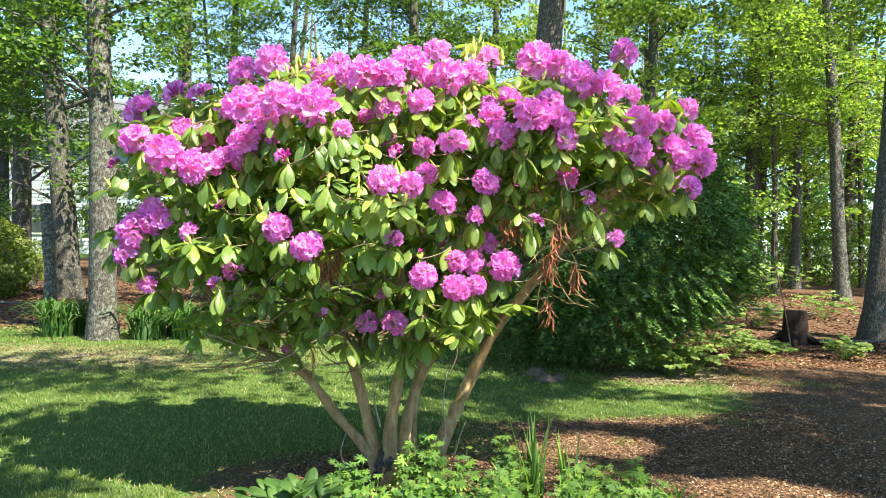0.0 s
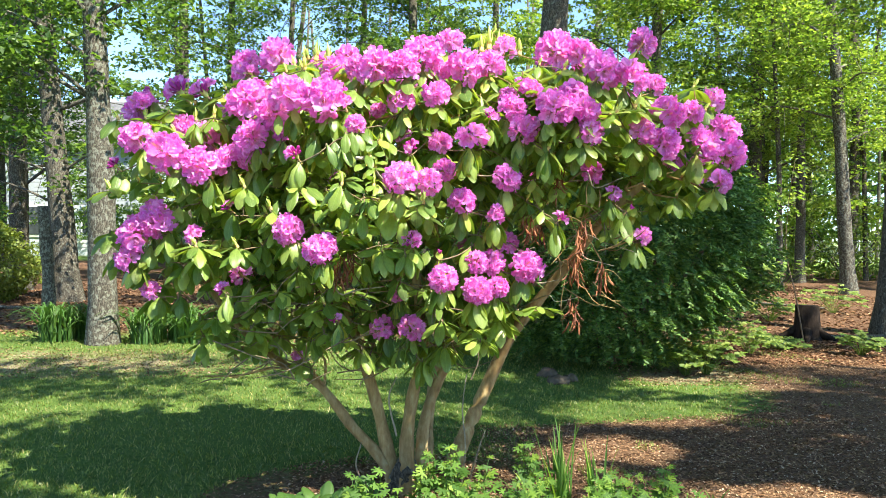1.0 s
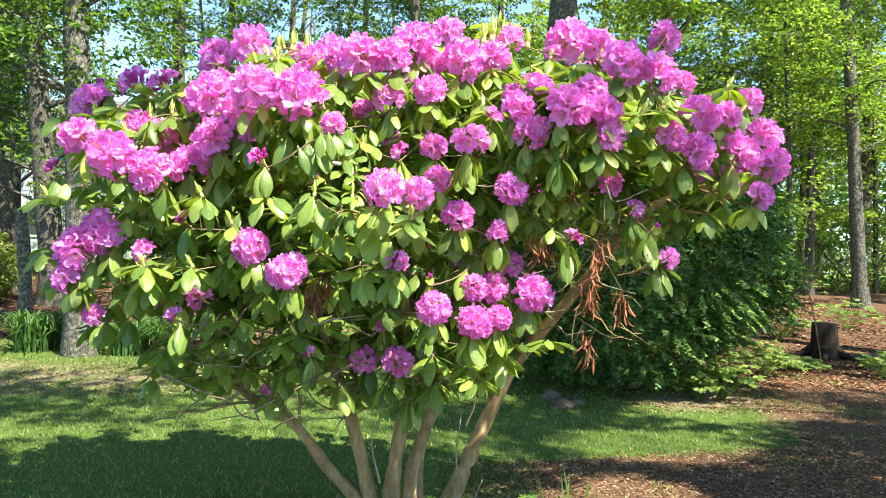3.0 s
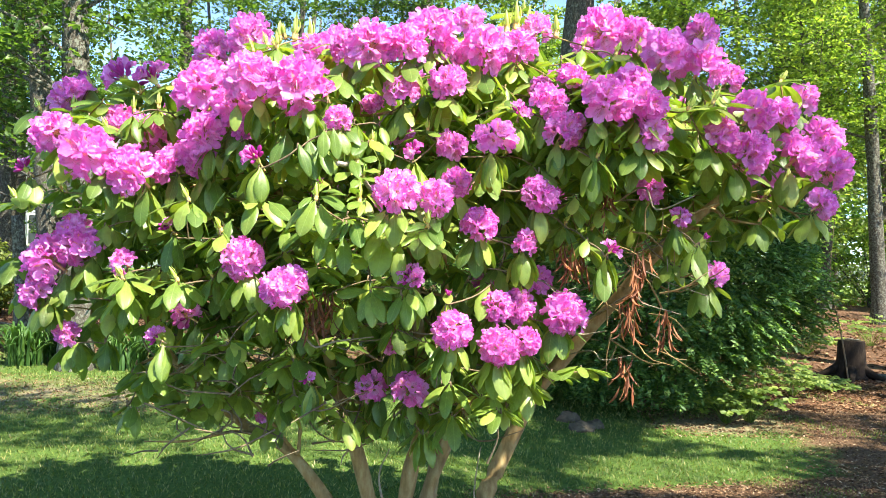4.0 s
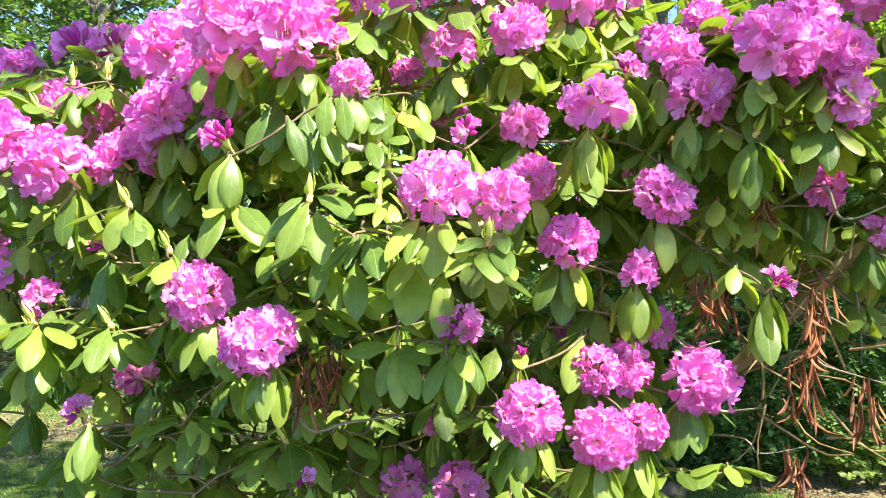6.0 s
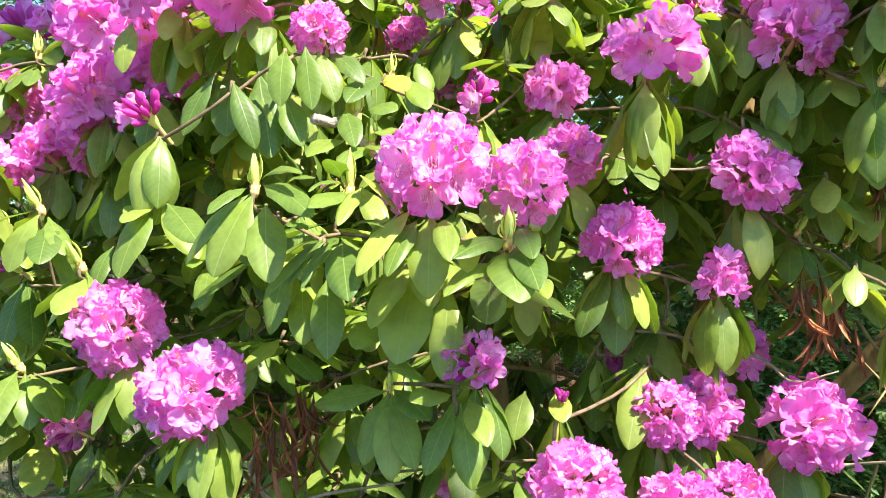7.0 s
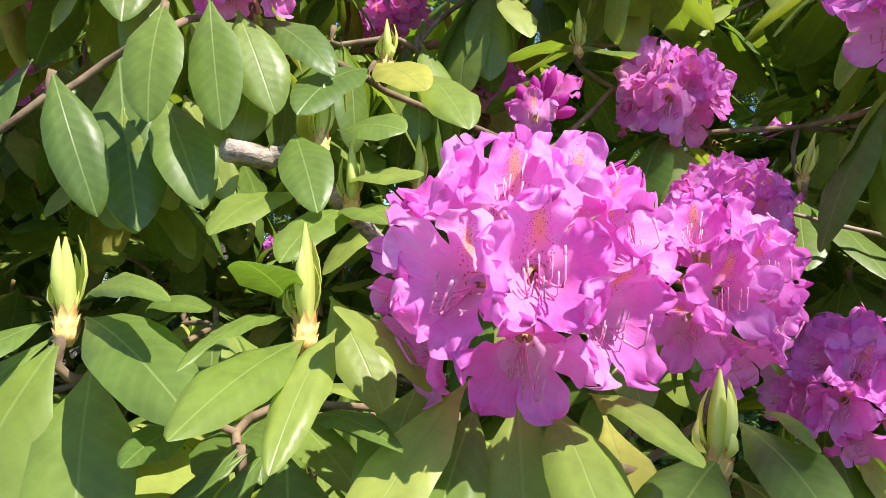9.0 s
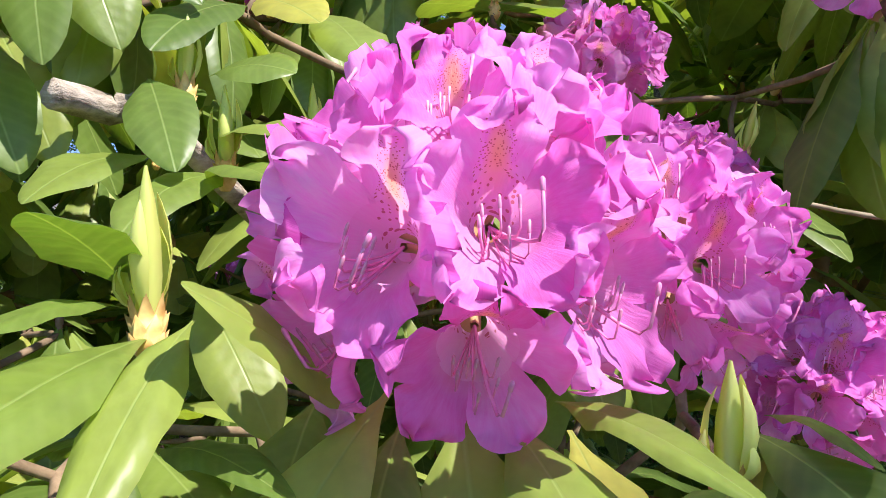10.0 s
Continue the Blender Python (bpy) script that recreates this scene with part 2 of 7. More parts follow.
    t.links.new(tr.outputs[0], sh.inputs[2])
    t.links.new(sh.outputs[0], out.inputs[0])
    return m


M_PETAL = petal_material("petal", False)
M_BUD_PETAL = petal_material("bud_petal", True)


def ground_material():
    """Lawn, bark mulch and woodland litter in one sheet, told apart by place."""
    m, t, out = mat("ground_cover")
    co = t.nodes.new("ShaderNodeTexCoord").outputs["Object"]
    sep = t.nodes.new("ShaderNodeSeparateXYZ")
    t.links.new(co, sep.inputs[0])
    x, y = sep.outputs[0], sep.outputs[1]
    fine = noise_tex(t, 38, 5, 0.7, co)
    mid = noise_tex(t, 3.0, 4, 0.6, co)
    big = noise_tex(t, 0.55, 3, 0.5, co)
    wob = math_node(t, "MULTIPLY", math_node(t, "SUBTRACT", mid, 0.5), 1.8)
    grass = ramp(t, fine, [(0.3, (0.045, 0.085, 0.018)), (0.6, (0.105, 0.170, 0.035)), (0.8, (0.20, 0.22, 0.07))])
    soil = ramp(t, noise_tex(t, 60, 5, 0.75, co), [(0.3, (0.078, 0.045, 0.027)), (0.55, (0.165, 0.098, 0.058)), (0.75, (0.34, 0.235, 0.15))])
    dry = ramp(t, fine, [(0.3, (0.21, 0.145, 0.095)), (0.7, (0.46, 0.35, 0.24))])
    litter = ramp(t, noise_tex(t, 22, 5, 0.75, co), [(0.3, (0.05, 0.027, 0.017)), (0.5, (0.115, 0.063, 0.038)), (0.72, (0.25, 0.155, 0.098))])

    def step(value, width):
        n = math_node(t, "MULTIPLY", value, 1.0 / width)
        n.node.use_clamp = True
        return n
    # dry bare strip in front of the trees
    c1 = math_node(t, "SUBTRACT", 1.0, math_node(t, "ABSOLUTE", math_node(t, "SUBTRACT", math_node(t, "ADD", y, wob), 8.2)))
    c1 = math_node(t, "MULTIPLY", step(c1, 0.8), step(math_node(t, "SUBTRACT", -2.0, x), 1.0))
    col = mix(t, math_node(t, "MULTIPLY", math_node(t, "MULTIPLY", c1, step(math_node(t, "SUBTRACT", noise_tex(t, 2.2, 4, 0.7, co), 0.33), 0.25)), 0.75), grass, dry)
    # mulch: a bed round the bush and all of the right side
    bank = step(math_node(t, "SUBTRACT", math_node(t, "ADD", y, math_node(t, "MULTIPLY", wob, 0.25)), 5.75), 0.6)
    line = math_node(t, "ADD", math_node(t, "MULTIPLY", bank, 2.3), math_node(t, "ADD", 0.2, math_node(t, "MULTIPLY", math_node(t, "MAXIMUM", 0.0, math_node(t, "SUBTRACT", y, 6.3)), 0.18)))
    right = step(math_node(t, "ADD", math_node(t, "SUBTRACT", x, line), math_node(t, "MULTIPLY", wob, 0.5)), 0.3)
    bx = math_node(t, "MULTIPLY", math_node(t, "ADD", x, 0.1), 0.8)
    by = math_node(t, "SUBTRACT", y, 4.0)
    bed = math_node(t, "SQRT", math_node(t, "ADD", math_node(t, "MULTIPLY", bx, bx), math_node(t, "MULTIPLY", by, by)))
    bed = step(math_node(t, "SUBTRACT", math_node(t, "ADD", 1.0, math_node(t, "MULTIPLY", wob, 0.4)), bed), 0.25)
    bare = math_node(t, "SQRT", math_node(t, "ADD", math_node(t, "POWER", math_node(t, "ABSOLUTE", math_node(t, "SUBTRACT", x, 2.35)), 2.0), math_node(t, "POWER", math_node(t, "ABSOLUTE", math_node(t, "MULTIPLY", math_node(t, "SUBTRACT", y, 7.95), 1.6)), 2.0)))
    bare = step(math_node(t, "SUBTRACT", math_node(t, "ADD", 0.75, math_node(t, "MULTIPLY", wob, 0.4)), bare), 0.3)
    col = mix(t, math_node(t, "MULTIPLY", bare, 0.65), col, dry)
    near_right = math_node(t, "MAXIMUM", right, bed)
    col = mix(t, near_right, col, soil)
    # woodland floor
    woods = step(math_node(t, "SUBTRACT", math_node(t, "ADD", math_node(t, "ADD", y, wob), step(math_node(t, "SUBTRACT", x, 2.5), 0.8)), 10.2), 0.8)
    col = mix(t, woods, col, litter)
    # sunny lawn beyond the wood
    lawn = step(math_node(t, "SUBTRACT", math_node(t, "ADD", y, math_node(t, "MULTIPLY", big, 3.0)), 33.0), 2.0)
    col = mix(t, lawn, col, (0.16, 0.24, 0.05))
    p = node(t, "ShaderNodeBsdfPrincipled", Roughness=0.95)
    p.inputs["Specular IOR Level"].default_value = 0.1
    t.links.new(col, p.inputs["Base Color"])
    t.links.new(bump(t, fine, 0.8, 0.03), p.inputs["Normal"])
    t.links.new(p.outputs[0], out.inputs[0])
    return m


M_GROUND = ground_material()


# ---- mesh tools ----


def mesh_from(name, verts, faces, mats, uvs=None, smooth=True, slots=None):
    me = bpy.data.meshes.new(name)
    me.from_pydata([tuple(v) for v in verts], [], faces)
    for m in mats:
        me.materials.append(m)
    if uvs is not None:
        layer = me.uv_layers.new(name="UVMap")
        idx = np.zeros(len(me.loops), dtype=np.int32)
        me.loops.foreach_get("vertex_index", idx)
        layer.data.foreach_set("uv", np.asarray(uvs, dtype=np.float32)[idx].ravel())
    if slots is not None:
        me.polygons.foreach_set("material_index", np.asarray(slots, dtype=np.int32))
    me.polygons.foreach_set("use_smooth", [smooth] * len(me.polygons))
    me.update()
    return me


class Build:
    """Gathers pieces of geometry into one mesh."""

    def __init__(self):
        self.v, self.f, self.uv, self.s, self.n = [], [], [], [], 0

    def add(self, verts, faces, uvs=None, slot=0):
        verts = np.asarray(verts, dtype=float).reshape(-1, 3)
        self.v.append(verts)
        self.f += [tuple(i + self.n for i in f) for f in faces]
        self.uv.append(np.asarray(uvs, dtype=float) if uvs is not None else np.zeros((len(verts), 2)))
        self.s += [slot] * len(faces)
        self.n += len(verts)

    def mesh(self, name, mats, smooth=True):
        return mesh_from(name, np.concatenate(self.v), self.f, mats, np.concatenate(self.uv), smooth, self.s)


def part(name, me, parent, label=""):
    ob = new(name, me)
    ob.parent = parent
    if label:
        ob["label"] = label
    return ob


def tube(points, radii, sides=8, wob=0.0, seed=0, cap=True):
    """A tapered round limb along points."""
    pts = [Vector(p) for p in points]
    verts, faces, uvs = [], [], []
    up = Vector((0.37, 0.21, 0.9)).normalized()
    for i, p in enumerate(pts):
        d = (pts[min(i + 1, len(pts) - 1)] - pts[max(i - 1, 0)]).normalized()
        a = d.cross(up)
        if a.length < 0.05:
            a = d.cross(Vector((1, 0, 0)))
        a.normalize()
        b = d.cross(a)
        for k in range(sides):
            th = 2 * math.pi * k / sides
            n = a * math.cos(th) + b * math.sin(th)
            r = radii[i] * (1 + wob * noise.noise(p * 3.0 / max(radii[0] * 12, 0.05) + n * 1.7 + Vector((seed, 0, 0))))
            verts.append(p + n * r)
            uvs.append((k / sides, i))
    for i in range(len(pts) - 1):
        for k in range(sides):
            k2 = (k + 1) % sides
            faces.append((i * sides + k, i * sides + k2, (i + 1) * sides + k2, (i + 1) * sides + k))
    if cap:
        faces.append(tuple(range((len(pts) - 1) * sides, len(pts) * sides)))
    return np.array([tuple(v) for v in verts]), faces, uvs


def curve_pts(ctrl, n):
    """Points on a smooth line through the given ones."""
    c = [Vector(p) for p in ctrl]
    c = [c[0] * 2 - c[1]] + c + [c[-1] * 2 - c[-2]]
    out = []
    spans = len(c) - 3
    for k in range(n):
        u = k / (n - 1) * spans
        i = min(int(u), spans - 1)
        s = u - i
        p0, p1, p2, p3 = c[i:i + 4]
        out.append(0.5 * ((2 * p1) + (p2 - p0) * s + (2 * p0 - 5 * p1 + 4 * p2 - p3) * s * s + (3 * p1 - p0 - 3 * p2 + p3) * s ** 3))
    return out


def frame_of(z_axis, up_hint):
    """A turn whose z is z_axis and whose y leans towards up_hint."""
    z = Vector(z_axis).normalized()
    y = Vector(up_hint) - z * z.dot(Vector(up_hint))
    if y.length < 1e-3:
        y = Vector((0.1, 1, 0.2)) - z * z.dot(Vector((0.1, 1, 0.2)))
    y.normalize()
    x = y.cross(z)
    return Matrix((x, y, z)).transposed().to_4x4()


def scatter_leaves(name, centres, size, mats, tilt=0.6, fold=0.25, normals=None, aspect=0.62, seed=1):
    """Very many small folded leaves, one mesh: each a base, two sides and a tip."""
    r = np.random.default_rng(seed)
    n = len(centres)
    if normals is None:
        normals = np.tile([0.0, 0.0, 1.0], (n, 1))
    nn = normals + r.normal(0, tilt, (n, 3))
    nn /= np.linalg.norm(nn, axis=1)[:, None] + 1e-9
    a = r.normal(0, 1, (n, 3))
    a -= nn * np.sum(a * nn, axis=1)[:, None]
    a /= np.linalg.norm(a, axis=1)[:, None] + 1e-9
    b = np.cross(nn, a)
    s = (size * r.uniform(0.65, 1.3, n))[:, None]
    w = s * aspect * 0.5
    base = centres - a * s * 0.5
    tip = centres + a * s * 0.5 - nn * s * 0.12
    left = centres + b * w + nn * s * fold * 0.5 + a * s * 0.06
    right = centres - b * w + nn * s * fold * 0.5 + a * s * 0.06
    v = np.stack([base, right, tip, left], axis=1).reshape(-1, 3).astype(np.float32)
    i = np.arange(n, dtype=np.int32)[:, None] * 4
    tri = np.concatenate([i, i + 1, i + 2, i, i + 2, i + 3], axis=1).ravel().astype(np.int32)
    me = bpy.data.meshes.new(name)
    me.vertices.add(n * 4)
    me.vertices.foreach_set("co", v.ravel())
    me.loops.add(n * 6)
    me.loops.foreach_set("vertex_index", tri)
    me.polygons.add(n * 2)
    me.polygons.foreach_set("loop_start", np.arange(0, n * 6, 3, dtype=np.int32))
    me.polygons.foreach_set("loop_total", np.full(n * 2, 3, dtype=np.int32))
    for m in mats:
        me.materials.append(m)
    me.update(calc_edges=True)
    return me


# ---- ground ----
def height(x, y):
    """Lie of the land: nearly flat, rising a little into the wood."""
    far = max(0.0, y - 10.5)
    return 0.03 * math.sin(x * 0.9 + 0.4) * math.sin(y * 0.7) - 0.015 + 0.004 * min(far, 25.0) * (1 + 0.3 * math.sin(x * 0.3))


def build_ground():
    xs = np.concatenate([np.linspace(-600, -26, 14), np.linspace(-24, 24, 121), np.linspace(26, 600, 14)])
    ys = np.concatenate([np.linspace(-600, -10, 10), np.linspace(-8, 24, 81), np.linspace(26, 60, 18), np.linspace(70, 600, 10)])
    verts = [(x, y, height(x, y) if abs(x) < 60 and -10 < y < 90 else (0.09 if y > 0 else 0.0)) for y in ys for x in xs]
    w = len(xs)
    faces = [(j * w + i, j * w + i + 1, (j + 1) * w + i + 1, (j + 1) * w + i) for j in range(len(ys) - 1) for i in range(w - 1)]
    ob = new("ground", mesh_from("ground", verts, faces, [M_GROUND]))
    tagged(ob, "mown lawn passing into brown bark mulch and leaf litter", "ground", kind="structure")


build_ground()


# ---- rhododendron ----
bush = tagged(new("rhododendron"), "large rhododendron bush covered in orchid-pink flower clusters above bare stems", "shrub")


def leaf_shape(length, width, droop, fold, twist, seed=0, fine=False):
    """One leathery blade along +x: a short stalk, creased at the midrib, its halves arched and its tip rounded to a small point."""
    r = random.Random(seed)
    verts, faces, uvs = [], [], []
    cols = (-1.0, -0.8, -0.45, 0.0, 0.45, 0.8, 1.0) if fine else (-1.0, -0.6, 0.0, 0.6, 1.0)
    table = (0.0, 0.05, 0.13, 0.24, 0.37, 0.5, 0.63, 0.76, 0.86, 0.93, 0.975, 1.0) if fine else (0.0, 0.12, 0.30, 0.52, 0.74, 0.90, 0.97, 1.0)
    x, z, ang, before = 0.0, 0.0, 0.0, 0.0
    wav, wav2 = r.uniform(0, 6), r.uniform(0, 6)
    for s in table:
        step = (s - before) * length
        ang += droop * (s - before) * (0.6 + 0.8 * s)
        x += math.cos(ang) * step
        z -= math.sin(ang) * step
        before = s
        prof = max(0.0, math.sin(math.pi * s ** 1.22)) ** 0.62 * min(1.0, 0.30 + s * 2.2)
        prof = max(prof, 0.07 if s < 0.5 else 0.03)
        w = width * 0.5 * prof
        for c in cols:
            y = c * w
            lift = fold * (abs(y) - 1.15 * abs(c) * abs(y))
            ripple = 0.045 * width * math.sin(s * 8 + wav + (2 if c > 0 else 0)) * abs(c) ** 2 + 0.03 * width * math.sin(s * 17 + wav2 + c * 3) * abs(c) ** 2
            up = lift + ripple * prof + twist * y * s * 0.5
            verts.append((x + up * math.sin(ang), y, z + up * math.cos(ang)))
            uvs.append((s, 0.5 + 0.5 * c * prof))
    k = len(cols)
    for i in range(len(table) - 1):
        for j in range(k - 1):
            faces.append((i * k + j, (i + 1) * k + j, (i + 1) * k + j + 1, i * k + j + 1))
    return np.array(verts), faces, np.array(uvs)


LEAF_KINDS = []
for q in range(8):
    rr = random.Random(40 + q)
    LEAF_KINDS.append(leaf_shape(0.128 * rr.uniform(0.9, 1.12), 0.054 * rr.uniform(0.88, 1.15), rr.uniform(0.15, 0.80), rr.uniform(0.25, 0.75), rr.uniform(-0.5, 0.5), q))
LEAF_MESHES = []
for q in range(10):
    rr = random.Random(140 + q)
    v, f, u = leaf_shape(0.128 * rr.uniform(0.97, 1.03), 0.052 * rr.uniform(0.9, 1.12), rr.uniform(0.25, 0.75), rr.uniform(0.3, 0.8), rr.uniform(-0.5, 0.5), 50 + q, True)
    LEAF_MESHES.append(mesh_from("leaf", v, f, [M_LEAF], u))


def flower_geometry(b, na, nr, seed, openness=1.0, stamens=True, m=None, slots=(0, 1, 2)):
    """A funnel flower, about 7 cm across, facing +z with its upper lobe to +y: a narrow tube and five broad, cupped, frilled lobes."""
    r = random.Random(seed)
    verts, uvs, faces = [], [], []
    rings = 2 if na < 9 else 5
    total = 5 * na
    for j in range(rings + 1):
        s = j / rings
        rad = 0.0045 + 0.0090 * s ** 1.2
        for i in range(total):
            th = math.pi / 2 + 2 * math.pi * i / total - math.pi / 5
            verts.append((rad * math.cos(th), rad * math.sin(th), 0.007 + 0.015 * s))
            uvs.append((0.5 + 0.10 * s * math.cos(th), 0.5 + 0.10 * s * math.sin(th)))
    for j in range(rings):
        for i in range(total):
            i2 = (i + 1) % total
            faces.append((j * total + i, j * total + i2, (j + 1) * total + i2, (j + 1) * total + i))
    for lobe in range(5):
        mid_a = math.pi / 2 + 2 * math.pi * lobe / 5
        er, et = Vector((math.cos(mid_a), math.sin(mid_a), 0)), Vector((-math.sin(mid_a), math.cos(mid_a), 0))
        length = 0.0255 * r.uniform(0.88, 1.22)
        a0, a1 = radians(r.uniform(24, 36)), radians(r.uniform(54, 96) * (0.35 + 0.65 * openness))
        over = 0.0012 * (1 if lobe % 2 else -1)
        ph1, ph2, ph3 = r.uniform(0, 6.3), r.uniform(0, 6.3), r.uniform(0, 6.3)
        wide = 0.0142 * r.uniform(0.86, 1.12) * (0.6 + 0.4 * openness)
        cup = r.uniform(0.10, 0.30)
        first = len(verts)
        rr, hh = 0.0135, 0.022
        for j in range(nr + 1):
            s = 1 - (1 - j / nr) ** 1.5
            ang = a0 + (a1 - a0) * s
            half = 0.0090 + (wide - 0.0090) * min(1.0, s / 0.55) ** 0.8
            if s > 0.55:
                q = (s - 0.55) / 0.45
                half *= max(0.0, 1 - q ** 2.1) ** 0.62 * 0.94 + 0.06
            for i in range(na + 1):
                u = 2 * i / na - 1
                edge = abs(u) ** 2
                arc = u * math.pi / 5
                flat = 1 - (1 - min(1.0, s * 3.0)) ** 2
                t_off = u * half * flat + rr * math.sin(arc) * (1 - flat)
                r_off = rr + (rr * (math.cos(arc) - 1)) * (1 - flat)
                tip_notch = -0.0022 * math.exp(-(u * 4) ** 2) * s ** 6
                frill = (0.0042 * s * edge * math.sin(s * 12.0 + ph1 + (1.9 if u > 0 else 0.0)) + 0.0034 * s ** 3 * math.sin(u * 7.5 + ph2)
                         + 0.0018 * s ** 2 * math.sin(u * 3.0 + s * 7 + ph3) + 0.0013 * s ** 3 * math.sin(u * 17.0 + ph3 * 2 + s * 5)
                         + 0.0014 * s ** 2 * edge * math.sin(s * 27.0 + ph2 + u))
                lift = cup * abs(t_off) * edge * (1 - 0.5 * s) + frill + over * flat * edge
                ca, sa = math.cos(ang), math.sin(ang)
                p = er * (r_off + tip_notch * sa - lift * ca) + et * t_off
                verts.append((p.x, p.y, hh + lift * sa + tip_notch * ca))
                du = 0.10 + 0.36 * s
                w_uv = 0.10 * (1 - flat) * math.sin(arc) + flat * 0.24 * u * half / 0.0172
                uvs.append((0.5 + du * math.cos(mid_a) - w_uv * math.sin(mid_a), 0.5 + du * math.sin(mid_a) + w_uv * math.cos(mid_a)))
            step = length * ((1 - j / nr) ** 1.5 - (1 - min(1.0, (j + 1) / nr)) ** 1.5)
            rr += math.sin(ang) * step
            hh += math.cos(ang) * step
        for j in range(nr):
            for i in range(na):
                k = first + j * (na + 1) + i
                faces.append((k, k + 1, k + na + 2, k + na + 1))
    m = m or Matrix.Identity(4)

    def put(vs):
        return [tuple(m @ Vector(p)) for p in vs]
    b.add(put(verts), faces, uvs, slots[0])
    v, f, u = tube(curve_pts([(0, 0, 0.009), (0.001, 0, -0.016), (0, -0.003, -0.034)], 4), [0.0016, 0.0014, 0.0014, 0.0016], 5)
    b.add(put(v), f, None, slots[1])
    if stamens:
        count = 8 if na > 7 else 4
        for k in range(count):
            a = 2 * math.pi * k / count + r.uniform(-0.3, 0.3)
            ln = r.uniform(0.022, 0.034) if k else 0.040
            tip = Vector((0.007 * math.cos(a), -0.011 + 0.005 * math.sin(a), ln))
            hook = tip + Vector((0.001 * math.cos(a), 0.008 if k else 0.014, 0.002))
            pts = curve_pts([(0, 0, 0.009), (0.003 * math.cos(a), -0.007 + 0.002 * math.sin(a), ln * 0.6), tip, hook], 9)
            if na < 9:
                pts = pts[::2]
            v, f, u = tube(pts, [0.00038 if k else 0.00065] * (len(pts) - 1) + [0.0006], 5 if na > 8 else 3)
            b.add(put(v), f, None, slots[2])
            rr2 = 0.0006 if k else 0.0009
            d = (pts[-1] - pts[-2]).normalized()
            v, f, u = tube([pts[-1] - d * 0.0020, pts[-1] - d * 0.0012, pts[-1] + d * 0.0018, pts[-1] + d * 0.0026], [rr2 * 0.4, rr2, rr2, rr2 * 0.4], 5)
            b.add(put(v), f, None, slots[2] + 1 if k else slots[2])


FLOWER_MATS = [M_PETAL, M_PEDICEL, M_STAMEN, M_ANTHER]


def flower_mesh(na, nr, seed, openness=1.0):
    b = Build()
    flower_geometry(b, na, nr, seed, openness)
    return b.mesh("flower", FLOWER_MATS)


def bud_geometry(b, m, length=0.034, width=0.011, slot=0, seed=0):
    """A closed, pointed, furled flower."""
    r = random.Random(seed)
    verts, faces, uvs = [], [], []
    prof = [(0, 0.15), (0.25, 0.5), (0.5, 0.85), (0.72, 1.0), (0.88, 0.7), (1.0, 0.12)]
    for s, w in prof:
        for k in range(10):
            a = 2 * math.pi * k / 10 + s * 0.8
            rad = width * 0.5 * w * (1.0 if k % 2 else 0.78)
            verts.append(tuple(m @ Vector((rad * math.cos(a), rad * math.sin(a), length * s))))
            uvs.append((0.5 + 0.2 * math.cos(a), 0.3))
    for i in range(len(prof) - 1):
        for k in range(10):
            k2 = (k + 1) % 10
            faces.append((i * 10 + k, i * 10 + k2, (i + 1) * 10 + k2, (i + 1) * 10 + k))
    b.add(verts, faces, uvs, slot)


def dome(n, spread, seed):
    """n outward directions spread over a dome about +z, down to the angle spread."""
    r = random.Random(seed)
    out = []
    for k in range(n):
        c = 1 - (k + 0.5) / n * (1 - math.cos(spread))
        s = math.sqrt(max(0, 1 - c * c))
        a = k * 2.39996 + r.uniform(-0.25, 0.25)
        c += r.uniform(-0.06, 0.06)
        out.append(Vector((s * math.cos(a), s * math.sin(a), c)).normalized())
    return out


def flower_matrix(d, axis, inner):
    """Where a flower sits in its cluster: facing along d, upper lobe towards the tip of the cluster."""
    return Matrix.Translation(Vector(d) * inner) @ frame_of(d, axis)


def truss_mesh(seed, n=16, na=5, nr=6, mix_closed=0.0):
    """A whole cluster in one mesh, of unit radius 0.065 about its centre, rising along +z."""
    b = Build()
    r = random.Random(seed)
    for k, d in enumerate(dome(n, 1.85, seed)):
        d = Vector((d.x + r.uniform(-0.16, 0.16), d.y + r.uniform(-0.16, 0.16), d.z + r.uniform(-0.14, 0.14))).normalized()
        m = flower_matrix(d, (0, 0, 1), r.uniform(0.014, 0.030)) @ Matrix.Rotation(r.uniform(-0.35, 0.35), 4, "X") @ Matrix.Rotation(r.uniform(-0.5, 0.5), 4, "Z") @ Matrix.Scale(r.uniform(0.94, 1.20), 4)
        if r.random() < mix_closed:
            bud_geometry(b, m, 0.036, 0.014, 4, seed * 50 + k)
        else:
            flower_geometry(b, na, nr, seed * 100 + k, r.uniform(0.75, 1.05), True, m)
    v, f, u = tube([(0, 0, -0.05), (0, 0, -0.01), (0, 0, 0.03)], [0.005, 0.005, 0.003], 6)
    b.add(v, f, None, 1)
    return b.mesh("flower_truss", FLOWER_MATS + [M_BUD_PETAL])


